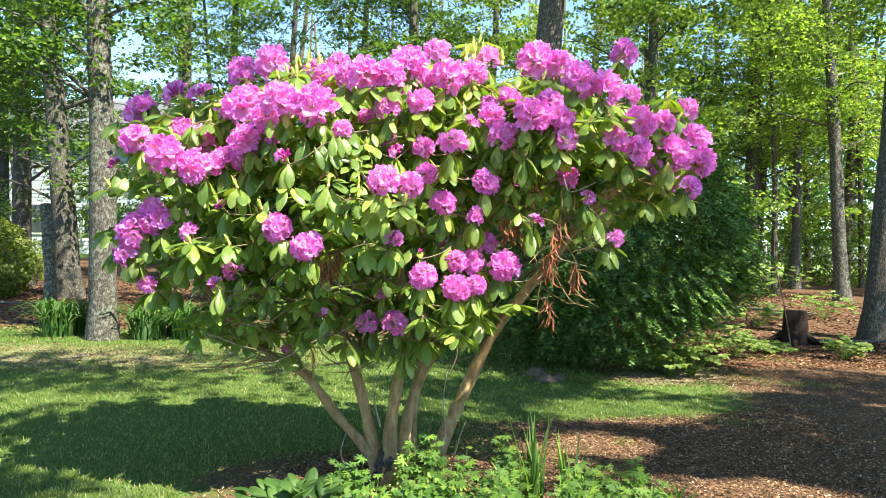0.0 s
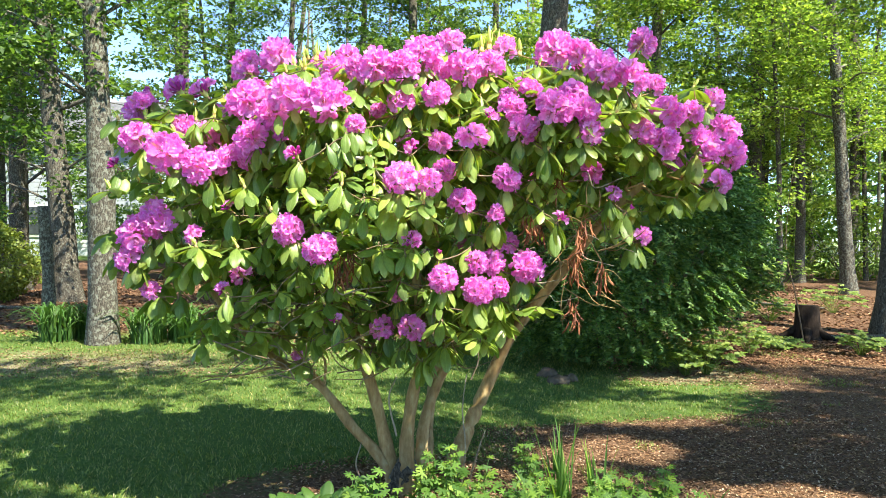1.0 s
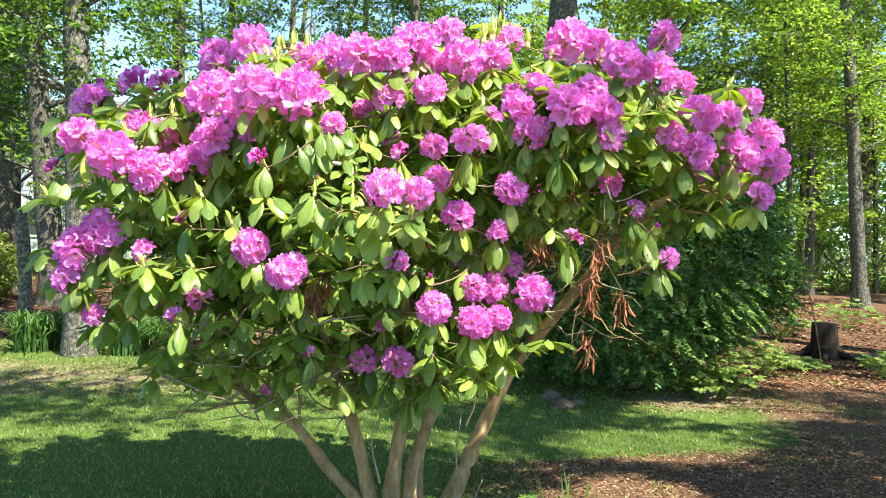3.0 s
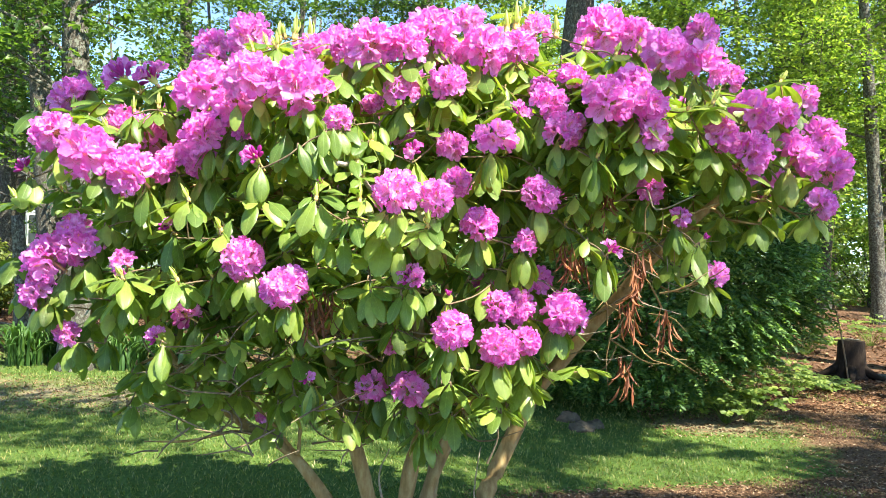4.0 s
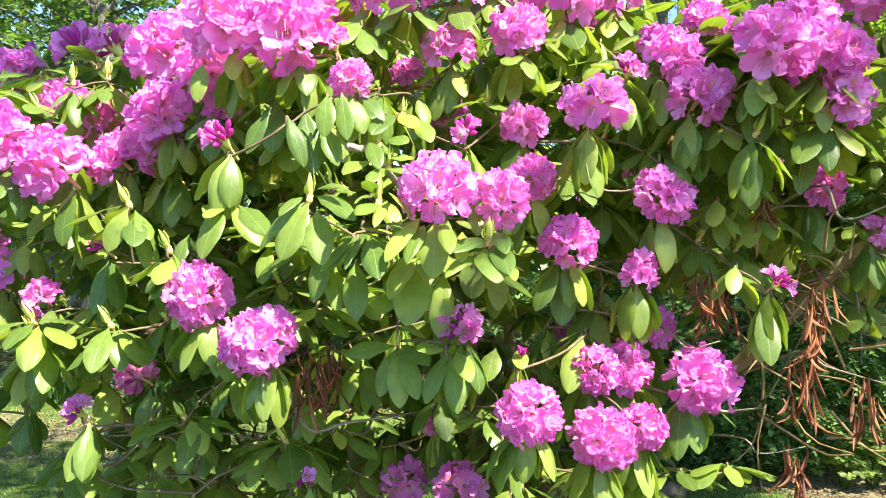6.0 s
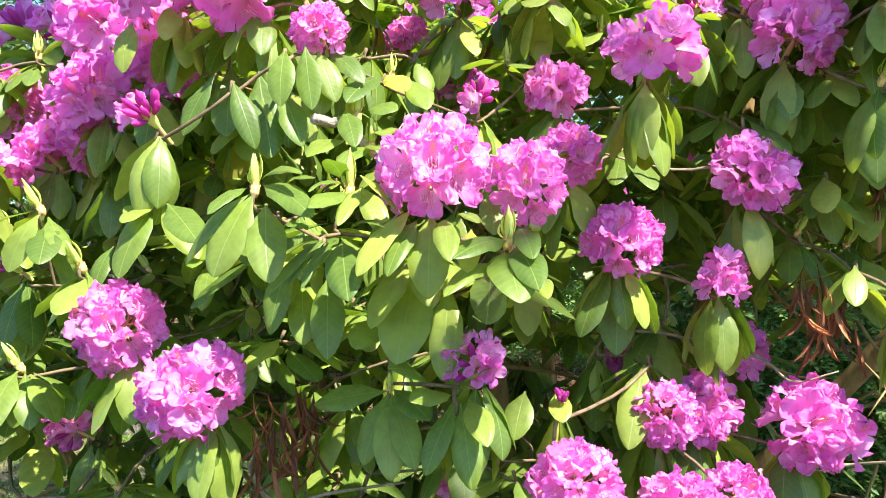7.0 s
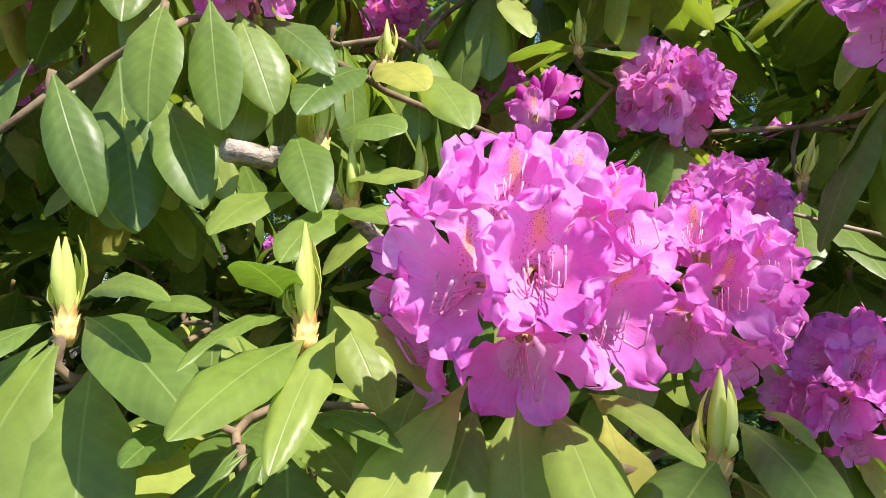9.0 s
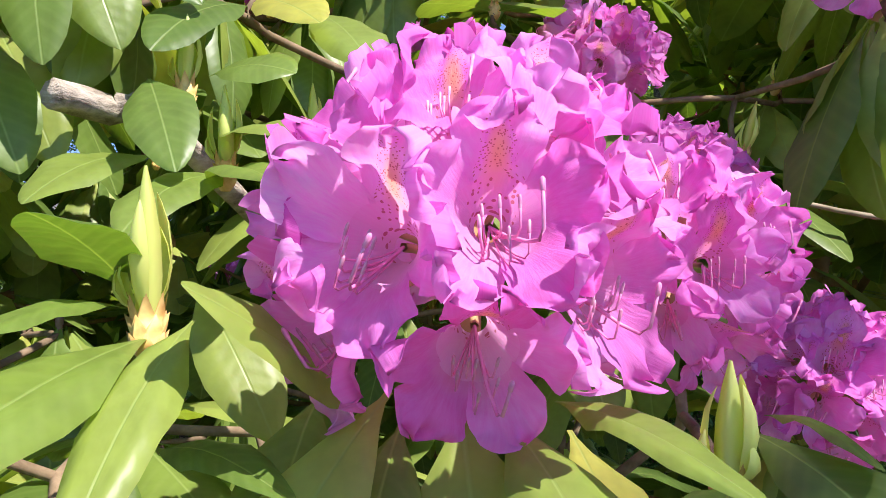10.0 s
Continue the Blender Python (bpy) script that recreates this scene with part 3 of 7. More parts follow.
def lathe(profile, sides, ridge, twist=0.0, tooth=0.0):
    """A ribbed spindle: (height, radius) rows; ridge deepens every second rib, tooth makes the last row jagged."""
    verts, faces = [], []
    for i, (h, w) in enumerate(profile):
        for k in range(sides):
            a = 2 * math.pi * k / sides + twist * i
            rad = w * (1 - ridge * (k % 2))
            last = i == len(profile) - 1
            verts.append((rad * math.cos(a), rad * math.sin(a), h - (tooth * (k % 2) if last else 0)))
    for i in range(len(profile) - 1):
        for k in range(sides):
            k2 = (k + 1) % sides
            faces.append((i * sides + k, i * sides + k2, (i + 1) * sides + k2, (i + 1) * sides + k))
    return verts, faces


v, f = lathe([(-0.016, 0.0050), (-0.004, 0.0100), (0.008, 0.0125), (0.020, 0.0150)], 14, 0.14, 0.05, 0.014)
PALE_COLLAR = mesh_from("bud_scales", v, f, [M_YOUNG])
BUDS = []
for q in range(4):
    b = Build()
    bud_geometry(b, Matrix.Identity(4), 0.036 + 0.004 * q, 0.0150, 0, q)
    BUDS.append(b.mesh("flower_bud", [M_BUD_PETAL]))


def open_cluster(ob, seed, share):
    """Furled deep pink buds fanned above pale bud scales, with a few flowers already out."""
    r = random.Random(seed)
    part("bud_scale", PALE_COLLAR, ob, "pale papery bud scales")
    for k, d in enumerate(dome(13, 1.15, seed)):
        m = flower_matrix(d, (0, 0, 1), 0.012)
        if r.random() < share:
            fl = part("flower", MID_FLOWERS[(seed + k) % 8], ob)
            fl.matrix_basis = m @ Matrix.Translation((0, 0, 0.012)) @ Matrix.Scale(0.85, 4)
        else:
            fl = part("flower_bud", BUDS[(seed + k) % 4], ob)
            fl.matrix_basis = m


FULL = [truss_mesh(s, 15 + s % 4, 8, 9) for s in range(3, 11)]
LOOSE = [truss_mesh(s, 12, 8, 9, mix_closed=0.15) for s in range(20, 23)]
stalk_build = Build()
stalk_build.add(*tube([(0, 0, -0.05), (0, 0, -0.01), (0, 0, 0.03)], [0.005, 0.005, 0.003], 6)[:2], None, 1)
STALK = stalk_build.mesh("truss_stalk", FLOWER_MATS)
FLOWERS = [flower_mesh(14, 18, 60 + s) for s in range(10)]
MID_FLOWERS = [flower_mesh(8, 9, 80 + s, 0.9 + 0.02 * s) for s in range(8)]


# shoots of the far left limb: x, y, z, radius, how far open
TRUSS_FAR_LEFT = [
    (-1.68, 4.33, 2.01, 0.088, 1),
    (-1.65, 4.40, 2.09, 0.039, 0),
    (-1.47, 4.35, 2.09, 0.071, 0.5),
    (-1.33, 4.30, 2.08, 0.069, 0.5),
    (-1.52, 3.87, 1.80, 0.077, 1),
    (-1.33, 3.73, 1.71, 0.090, 1),
    (-1.63, 3.90, 1.66, 0.039, 0.3),
    (-1.37, 4.10, 1.87, 0.063, 1),
    (-1.46, 3.90, 1.44, 0.067, 1),
    (-1.51, 3.85, 1.34, 0.090, 1),
    (-1.40, 3.85, 1.39, 0.075, 1),
    (-1.23, 3.80, 1.34, 0.045, 0.7),
    (-1.55, 3.85, 1.23, 0.062, 1),
    (-1.46, 3.90, 1.07, 0.043, 1),
]
# shoots of the left limb: x, y, z, radius, how far open
TRUSS_LEFT = [
    (-1.255, 4.10, 1.815, 0.092, 1),
    (-1.18, 3.75, 1.65, 0.084, 1),
    (-1.11, 3.90, 1.70, 0.069, 1),
    (-0.98, 3.85, 1.80, 0.076, 1),
    (-1.00, 3.90, 1.71, 0.059, 1),
    (-1.02, 3.98, 2.00, 0.106, 1),
    (-1.20, 4.65, 2.31, 0.081, 1),
    (-0.99, 4.50, 2.32, 0.088, 1),
    (-0.88, 3.90, 1.92, 0.086, 1),
    (-0.78, 3.72, 1.975, 0.086, 1),
    (-0.84, 3.90, 1.82, 0.049, 1),
    (-1.05, 3.75, 1.46, 0.035, 0.3),
    (-0.75, 3.57, 1.37, 0.071, 1),
    (-1.03, 3.90, 1.15, 0.059, 0.9),
    (-1.06, 3.70, 1.09, 0.030, 0.3),
    (-0.83, 4.30, 0.71, 0.031, 0.7),
]
# shoots of the mid left limb: x, y, z, radius, how far open
TRUSS_MID_LEFT = [
    (-0.615, 3.68, 1.955, 0.100, 1),
    (-0.62, 4.20, 2.18, 0.079, 1),
    (-0.53, 3.75, 1.94, 0.042, 0.4),
    (-0.47, 3.65, 1.84, 0.049, 1),
    (-0.72, 3.60, 1.69, 0.044, 0.4),
    (-0.60, 3.49, 1.29, 0.074, 1),
    (-0.56, 3.75, 0.96, 0.030, 0.4),
    (-0.37, 4.05, 0.89, 0.058, 0.7),
    (-0.40, 3.90, 2.15, 0.089, 1),
    (-0.50, 4.00, 2.16, 0.060, 1),
    (-0.41, 4.10, 1.97, 0.047, 1),
]
# shoots of the centre limb: x, y, z, radius, how far open
TRUSS_CENTRE = [
    (-0.22, 3.95, 0.90, 0.063, 0.8),
    (-0.25, 3.45, 1.57, 0.081, 2),
    (-0.15, 3.57, 1.57, 0.066, 2),
    (-0.21, 3.56, 1.32, 0.042, 0.4),
    (-0.09, 3.60, 1.27, 0.019, 0),
    (-0.07, 3.53, 1.17, 0.065, 1),
    (0.08, 3.60, 1.11, 0.067, 1),
    (0.06, 3.95, 1.28, 0.055, 1),
    (0.01, 3.72, 1.51, 0.065, 1),
    (-0.07, 3.75, 1.65, 0.054, 1),
    (0.05, 3.64, 1.79, 0.076, 0.9),
    (-0.09, 3.87, 1.79, 0.056, 1),
    (-0.23, 3.80, 1.75, 0.038, 0.4),
    (-0.29, 4.00, 1.84, 0.050, 1),
    (-0.27, 3.90, 2.15, 0.071, 1),
    (-0.18, 4.00, 2.25, 0.083, 1),
    (-0.04, 4.40, 2.39, 0.073, 1),
    (-0.13, 4.05, 2.16, 0.065, 1),
    (-0.28, 3.90, 1.99, 0.062, 1),
    (-0.11, 3.87, 2.02, 0.066, 1),
    (0.02, 4.00, 2.17, 0.083, 1),
    (-0.29, 4.00, 1.06, 0.041, 0.7),
]
# shoots of the mid right limb: x, y, z, radius, how far open
TRUSS_MID_RIGHT = [
    (0.08, 3.76, 1.23, 0.058, 1),
    (0.16, 3.85, 1.23, 0.056, 1),
    (0.18, 3.70, 1.12, 0.053, 1),
    (0.32, 3.80, 1.21, 0.072, 1),
    (0.24, 3.95, 1.32, 0.053, 0.9),
    (0.17, 3.74, 1.45, 0.046, 0.8),
    (0.22, 3.74, 1.62, 0.070, 1),
    (0.16, 4.10, 2.21, 0.071, 1),
    (0.25, 4.30, 2.34, 0.056, 0.7),
    (0.34, 3.90, 2.05, 0.058, 1),
    (0.24, 3.80, 1.94, 0.064, 1),
    (0.29, 3.75, 1.84, 0.063, 1),
    (0.24, 4.00, 2.03, 0.050, 1),
    (0.42, 3.66, 1.93, 0.082, 1),
    (0.46, 3.75, 1.43, 0.029, 0.4),
    (0.14, 3.80, 1.90, 0.038, 0.4),
]
# shoots of the right limb: x, y, z, radius, how far open
TRUSS_RIGHT = [
    (0.51, 3.75, 1.99, 0.068, 1),
    (0.56, 3.70, 1.93, 0.067, 1),
    (0.58, 3.73, 1.83, 0.068, 1),
    (0.50, 4.20, 2.31, 0.095, 1),
    (0.63, 4.20, 2.29, 0.085, 1),
    (0.69, 3.95, 2.16, 0.093, 1),
    (0.83, 3.95, 2.13, 0.085, 1),
    (0.84, 3.80, 1.85, 0.062, 1),
    (0.65, 4.00, 1.67, 0.051, 1),
    (0.74, 3.90, 1.56, 0.040, 0.7),
    (0.79, 3.80, 1.48, 0.022, 0),
]
# shoots of the far right limb: x, y, z, radius, how far open
TRUSS_FAR_RIGHT = [
    (1.18, 5.12, 2.57, 0.085, 1),
    (1.01, 4.20, 2.14, 0.056, 1),
    (1.00, 3.90, 1.95, 0.075, 1),
    (1.14, 4.00, 1.97, 0.058, 1),
    (1.35, 4.30, 2.08, 0.065, 0.8),
    (0.96, 3.85, 1.79, 0.073, 1),
    (1.20, 3.98, 1.81, 0.087, 1),
    (1.34, 4.10, 1.90, 0.071, 1),
    (1.35, 4.05, 1.77, 0.075, 1),
    (1.27, 3.95, 1.63, 0.058, 1),
    (0.89, 3.95, 1.36, 0.046, 0.8),
]


CROWN = Vector((-0.15, 4.55, 1.35))
leaf_store = Build()
leaf_parts = []
SHOOTS = []


def add_leaf(m, seed, near=False):
    k = seed % len(LEAF_KINDS)
    if near and len(leaf_parts) < 300:
        ob = part("leaf", LEAF_MESHES[seed % len(LEAF_MESHES)], bush)
        ob.matrix_basis = m
        leaf_parts.append(ob)
        return
    v, f, u = LEAF_KINDS[k]
    mm = np.array(m)
    leaf_store.add(v @ mm[:3, :3].T + mm[:3, 3], f, u)


def whorl(tip, axis, n, seed, droop=(-15, -70), size=1.0, near=False):
    """A ring of leaves round a shoot's tip, hanging outwards and down."""
    r = random.Random(seed)
    tip, axis = Vector(tip), Vector(axis).normalized()
    turn = frame_of(axis, (0.3, 0.5, 1)).to_3x3()
    a0 = r.uniform(0, 6.28)
    hang = r.uniform(*droop)
    for k in range(n):
        a = a0 + 2 * math.pi * k / n + r.uniform(-0.16, 0.16)
        out = turn @ Vector((math.cos(a), math.sin(a), 0))
        flat = Vector((out.x, out.y, out.z * 0.35))
        if flat.length < 0.2:
            flat = Vector((axis.x, axis.y, 0.05))
        flat.normalize()
        el = radians(hang + r.gauss(0, 9))
        d = Vector((flat.x * math.cos(el), flat.y * math.cos(el), math.sin(el))) + axis * 0.12
        d.normalize()
        nrm = Vector((-flat.x * math.sin(el), -flat.y * math.sin(el), math.cos(el)))
        nrm = nrm - d * nrm.dot(d)
        nrm.normalize()
        y = nrm.cross(d)
        m3 = Matrix((d, y, nrm)).transposed().to_4x4()
        s = size * r.uniform(0.78, 1.12)
        m = Matrix.Translation(tip - axis * r.uniform(0.0, 0.03) + d * 0.012) @ m3 @ Matrix.Rotation(r.uniform(-0.22, 0.22), 4, "X") @ Matrix.Scale(s, 4)
        add_leaf(m, r.randrange(1000), near)


def shoot_axis(p, lift=0.75):
    d = Vector(p) - CROWN
    d.z = d.z * 0.6
    d.normalize()
    return (d + Vector((0, 0, lift))).normalized()


def set_leaf(foot, end, wide=0):
    """A leaf from its foot to its tip, its face turned to the light and the open."""
    foot, end = Vector(foot), Vector(end)
    d = end - foot
    ln = d.length
    d.normalize()
    nrm = Vector((0.0, -0.62, 0.78))
    nrm = (nrm - d * nrm.dot(d)).normalized()
    m3 = Matrix((d, nrm.cross(d), nrm)).transposed().to_4x4()
    k = len(leaf_parts)
    m = Matrix.Translation(foot) @ m3 @ Matrix.Rotation(0.26, 4, "Y").inverted() @ Matrix.Diagonal((ln / 0.122, wide * 0.92 / 0.047 if wide else max(0.80, ln / 0.142), ln / 0.122, 1))
    add_leaf(m, 3 * k + 1, True)


ALL_TRUSSES = TRUSS_FAR_LEFT + TRUSS_LEFT + TRUSS_MID_LEFT + TRUSS_CENTRE + TRUSS_MID_RIGHT + TRUSS_RIGHT + TRUSS_FAR_RIGHT
for k, (x, y, z, rad, stage) in enumerate(ALL_TRUSSES):
    if stage == 2:
        continue
    p = Vector((x, y, z))
    axis = shoot_axis(p)
    near = math.hypot(x + 0.2, z - 1.5) < 0.58 and y < 3.78
    s = (0.90 if near else 0.97) * rad / 0.066
    spin = Matrix.Rotation(k * 1.7, 4, "Z") @ Matrix.Diagonal((0.93 + 0.14 * (k * 0.618 % 1), 1.0, 0.86 + 0.26 * (k * 0.377 % 1), 1))
    if stage >= 0.95:
        me, name = FULL[k % len(FULL)], "flower_truss"
    elif stage >= 0.6:
        me, name = LOOSE[k % len(LOOSE)], "flower_truss"
    elif stage >= 0.3:
        me, name = STALK, "opening_truss"
        s = max(rad / 0.050, 0.7)
    else:
        me, name = STALK, "closed_truss"
        s = max(rad / 0.030, 0.7)
    if near and stage >= 0.95:
        me = STALK
    ob = part(name, me, bush, "" if stage >= 0.6 else "deep pink flower buds breaking from pale scales")
    low = 0.02 if stage >= 0.6 else 0.01
    ob.matrix_basis = Matrix.Translation(p - axis * low * s * 0.6) @ frame_of(axis, (0.2, 0.4, 1)) @ spin @ Matrix.Scale(s, 4)
    if name == "opening_truss":
        open_cluster(ob, k, 0.14 + 0.9 * max(0.0, stage - 0.3))
    elif name == "closed_truss":
        part("bud_scale", PALE_COLLAR, ob, "pale papery bud scales")
        for q, d in enumerate(dome(8, 0.42, k)):
            fb = part("flower_bud", BUDS[(q + k) % 4], ob)
            fb.matrix_basis = flower_matrix(d, (0, 0, 1), 0.003) @ Matrix.Scale(0.8, 4)
    elif me is STALK:
        rf = random.Random(900 + k)
        for q, d in enumerate(dome(22, 1.95, 60 + k)):
            fl = part("flower", MID_FLOWERS[(q * 5 + k) % 8], ob)
            fl.matrix_basis = flower_matrix(d, (0, 0, 1), rf.uniform(0.024, 0.034)) @ Matrix.Rotation(rf.uniform(-0.3, 0.3), 4, "X") @ Matrix.Rotation(rf.uniform(-0.45, 0.45), 4, "Z") @ Matrix.Scale(rf.uniform(0.80, 1.02), 4)
    tip = p - axis * (0.045 * min(s, 1.3) if stage >= 0.6 else 0.02)
    SHOOTS.append(tip)
    dist = math.hypot(x + 0.25, z - 1.57)
    whorl(tip, axis, 9 if stage >= 0.6 else 8, 500 + k, (-42, -72), 1.02, dist < 0.55 and y < 3.9)


# the cluster that the camera comes to, and its neighbour, flower by flower
def hero(centre, axis, s, flowers, seed, filler):
    b = Build()
    v, f, u = tube([(0, 0, -0.06), (0, 0, -0.01), (0, 0, 0.03)], [0.005, 0.006, 0.004], 8)
    b.add(v, f, None, 1)
    ob = part("flower_truss", b.mesh("truss_stalk", FLOWER_MATS), bush, "full orchid-pink flower cluster with orange-freckled throats")
    turn = frame_of(axis, (0, 1, 0.2))
    ob.matrix_basis = Matrix.Translation(centre) @ turn @ Matrix.Scale(s, 4)
    back = turn.to_3x3().inverted()
    taken = []
    r = random.Random(seed)
    k = 0
    for dx, dy, dz, roll in flowers:
        d = (back @ Vector((dx, dy, dz))).normalized()
        taken.append(d)
        fl = part("flower", FLOWERS[(k * 3 + seed) % len(FLOWERS)], ob)
        up = back @ Vector((0, 0, 1))
        fl.matrix_basis = Matrix.Translation(d * 0.033) @ frame_of(d, up) @ Matrix.Rotation(radians(roll), 4, "Z") @ Matrix.Scale(r.uniform(0.90, 1.0), 4)
        k += 1
    for d in dome(filler, 2.0, seed):
        if all(d.angle(q) > 0.66 for q in taken):
            taken.append(d)
            fl = part("flower", FLOWERS[(k * 3 + seed) % len(FLOWERS)], ob)
            fl.matrix_basis = Matrix.Translation(d * 0.030) @ frame_of(d, back @ Vector((0, 0, 1))) @ Matrix.Rotation(r.uniform(-0.4, 0.4), 4, "Z") @ Matrix.Scale(r.uniform(0.84, 0.94), 4)
            k += 1
    return ob


HERO = Vector((-0.257, 3.475, 1.580))
NEXT = Vector((-0.141, 3.585, 1.580))
hero(HERO, Vector((0.0, -0.35, 1.0)), 1.04, [
    (-0.09, -0.63, 0.77, 0), (-0.52, -0.86, 0.01, -28), (0.10, -0.98, 0.12, 0), (-0.02, -0.80, -0.58, -8), (-0.80, -0.44, -0.40, 20), (0.64, -0.73, -0.24, 0),
    (0.47, -0.48, 0.74, -25), (-0.56, -0.42, 0.71, 25), (-0.90, -0.30, 0.28, 20), (0.78, -0.48, 0.40, -15)], 1, 24)
hero(NEXT, Vector((0.15, -0.30, 1.0)), 0.85, [
    (0.06, -0.99, -0.06, 0), (0.26, -0.50, -0.82, 0), (-0.36, -0.79, -0.50, 10), (-0.23, -0.67, 0.71, 0), (0.55, -0.80, 0.22, -10), (0.78, -0.50, -0.36, -15),
    (0.50, -0.50, 0.70, -10)], 2, 22)
SHOOTS += [HERO - Vector((0, 0, 0.06)), NEXT - Vector((0, 0, 0.06))]


# leafy shoots without flowers, with their pale new candles
def young_leaf_mesh(length, width):
    """A rolled young leaf, pointed and hollow on its inner side."""
    verts, faces = [], []
    prof = ((0.0, 0.35), (0.25, 0.85), (0.5, 1.0), (0.75, 0.75), (0.92, 0.35), (1.0, 0.06))
    for s, w in prof:
        for k in range(5):
            a = (k / 4 - 0.5) * 2.6
            verts.append((width * 0.5 * w * math.cos(a) + 0.0035 * math.sin(s * 3.0), width * 0.5 * w * math.sin(a), length * s))
    for i in range(len(prof) - 1):
        for k in range(4):
            faces.append((i * 5 + k, i * 5 + k + 1, (i + 1) * 5 + k + 1, (i + 1) * 5 + k))
    return mesh_from("young_leaf", verts, faces, [M_YOUNG])


SPINDLES = []
for q in range(4):
    tall = 0.046 + 0.006 * (q % 3)
    v, f = lathe([(-0.012, 0.0035), (0.0, 0.0042), (tall * 0.3, 0.0055), (tall * 0.55, 0.0050), (tall * 0.8, 0.0030), (tall, 0.0006)], 10, 0.28, 0.10)
    SPINDLES.append(mesh_from("new_shoot", v, f, [M_YOUNG]))
YOUNG = [young_leaf_mesh(0.036, 0.0075), young_leaf_mesh(0.029, 0.0065)]


def scale_cup():
    """Tiers of overlapping, jagged papery scales round the foot of a shoot, in one skin."""
    rows = ((-0.014, 0.0030, 0), (-0.010, 0.0058, 0), (-0.003, 0.0078, 0.005), (-0.0045, 0.0060, 0.003), (0.004, 0.0082, 0.006), (0.002, 0.0058, 0.003), (0.012, 0.0076, 0.008))
    n = 14
    verts = []
    for i, (h, w, jag) in enumerate(rows):
        for k in range(n):
            a = 2 * math.pi * k / n + 0.45 * (i // 2)
            rad = w * (1 - (0.14 if jag else 0.05) * (k % 2))
            verts.append((rad * math.cos(a), rad * math.sin(a), h - jag * (k % 2)))
    faces = [(i * n + k, i * n + (k + 1) % n, (i + 1) * n + (k + 1) % n, (i + 1) * n + k) for i in range(len(rows) - 1) for k in range(n)]
    return mesh_from("bud_scale", verts, faces, [M_SCALE])


SCALES = scale_cup()


def new_candle(p, axis, seed, size):
    ob = part("new_shoot", SPINDLES[seed % 4], bush, "pale green new shoot rising from tan bud scales")
    ob.matrix_basis = Matrix.Translation(p) @ frame_of(axis, (0, 1, 0)) @ Matrix.Scale(size, 4)
    part("bud_scale", SCALES, ob, "papery tan bud scales")
    r = random.Random(seed)
    for k in range(5 + seed % 2):
        lf = part("young_leaf", YOUNG[k % 2], ob)
        short = 0.55 if k > 3 else r.uniform(0.95, 1.25)
        lf.matrix_basis = Matrix.Rotation(k * 2.2 + r.random(), 4, "Z") @ Matrix.Translation((0.0030, 0, 0.004)) @ Matrix.Rotation(0.34 if k > 3 else r.uniform(0.02, 0.12), 4, "Y") @ Matrix.Diagonal((1, 1, short, 1))


def leafy_shoot(p, axis, n, seed, droop, size=1.0, near=False, candle=1.0):
    p = Vector(p)
    SHOOTS.append(p)
    whorl(p, axis, n, seed, droop, size, near)
    if candle:
        new_candle(p, Vector(axis) + Vector((0, 0, 0.6)), seed, candle)


# leaves of the shoots nearest the path: foot, tip
LEAVES_BUD = [
    ((-0.505, 3.480, 1.557), (-0.541, 3.440, 1.446), 0.059),
    ((-0.490, 3.485, 1.543), (-0.463, 3.420, 1.446), 0.049),
    ((-0.493, 3.480, 1.567), (-0.404, 3.404, 1.530), 0.039),
    ((-0.496, 3.485, 1.577), (-0.422, 3.415, 1.580), 0.017),
    ((-0.510, 3.485, 1.558), (-0.594, 3.450, 1.467), 0.035),
    ((-0.517, 3.490, 1.565), (-0.545, 3.423, 1.532), 0.027),
    ((-0.468, 3.500, 1.571), (-0.407, 3.434, 1.564), 0.025),
    ((-0.670, 3.560, 1.552), (-0.590, 3.498, 1.482), 0.047),
]
LEAVES_SECOND = [
    ((-0.718, 3.617, 1.558), (-0.738, 3.541, 1.445), 0.0),
    ((-0.720, 3.615, 1.556), (-0.732, 3.550, 1.516), 0.0),
    ((-0.708, 3.615, 1.558), (-0.630, 3.580, 1.473), 0.0),
    ((-0.729, 3.620, 1.552), (-0.752, 3.589, 1.540), 0.0),
]
LEAVES_THIRD = [
    ((-0.412, 3.500, 1.496), (-0.455, 3.450, 1.434), 0.024),
    ((-0.407, 3.500, 1.493), (-0.468, 3.440, 1.429), 0.027),
    ((-0.387, 3.500, 1.492), (-0.355, 3.403, 1.425), 0.051),
    ((-0.397, 3.505, 1.494), (-0.419, 3.421, 1.439), 0.02),
    ((-0.434, 3.500, 1.507), (-0.427, 3.398, 1.498), 0.024),
    ((-0.369, 3.472, 1.555), (-0.387, 3.359, 1.511), 0.029),
    ((-0.378, 3.475, 1.565), (-0.396, 3.374, 1.552), 0.013),
    ((-0.380, 3.490, 1.571), (-0.386, 3.414, 1.584), 0.033),
    ((-0.351, 3.460, 1.560), (-0.360, 3.382, 1.506), 0.022),
    ((-0.378, 3.510, 1.508), (-0.320, 3.425, 1.515), 0.019),
]
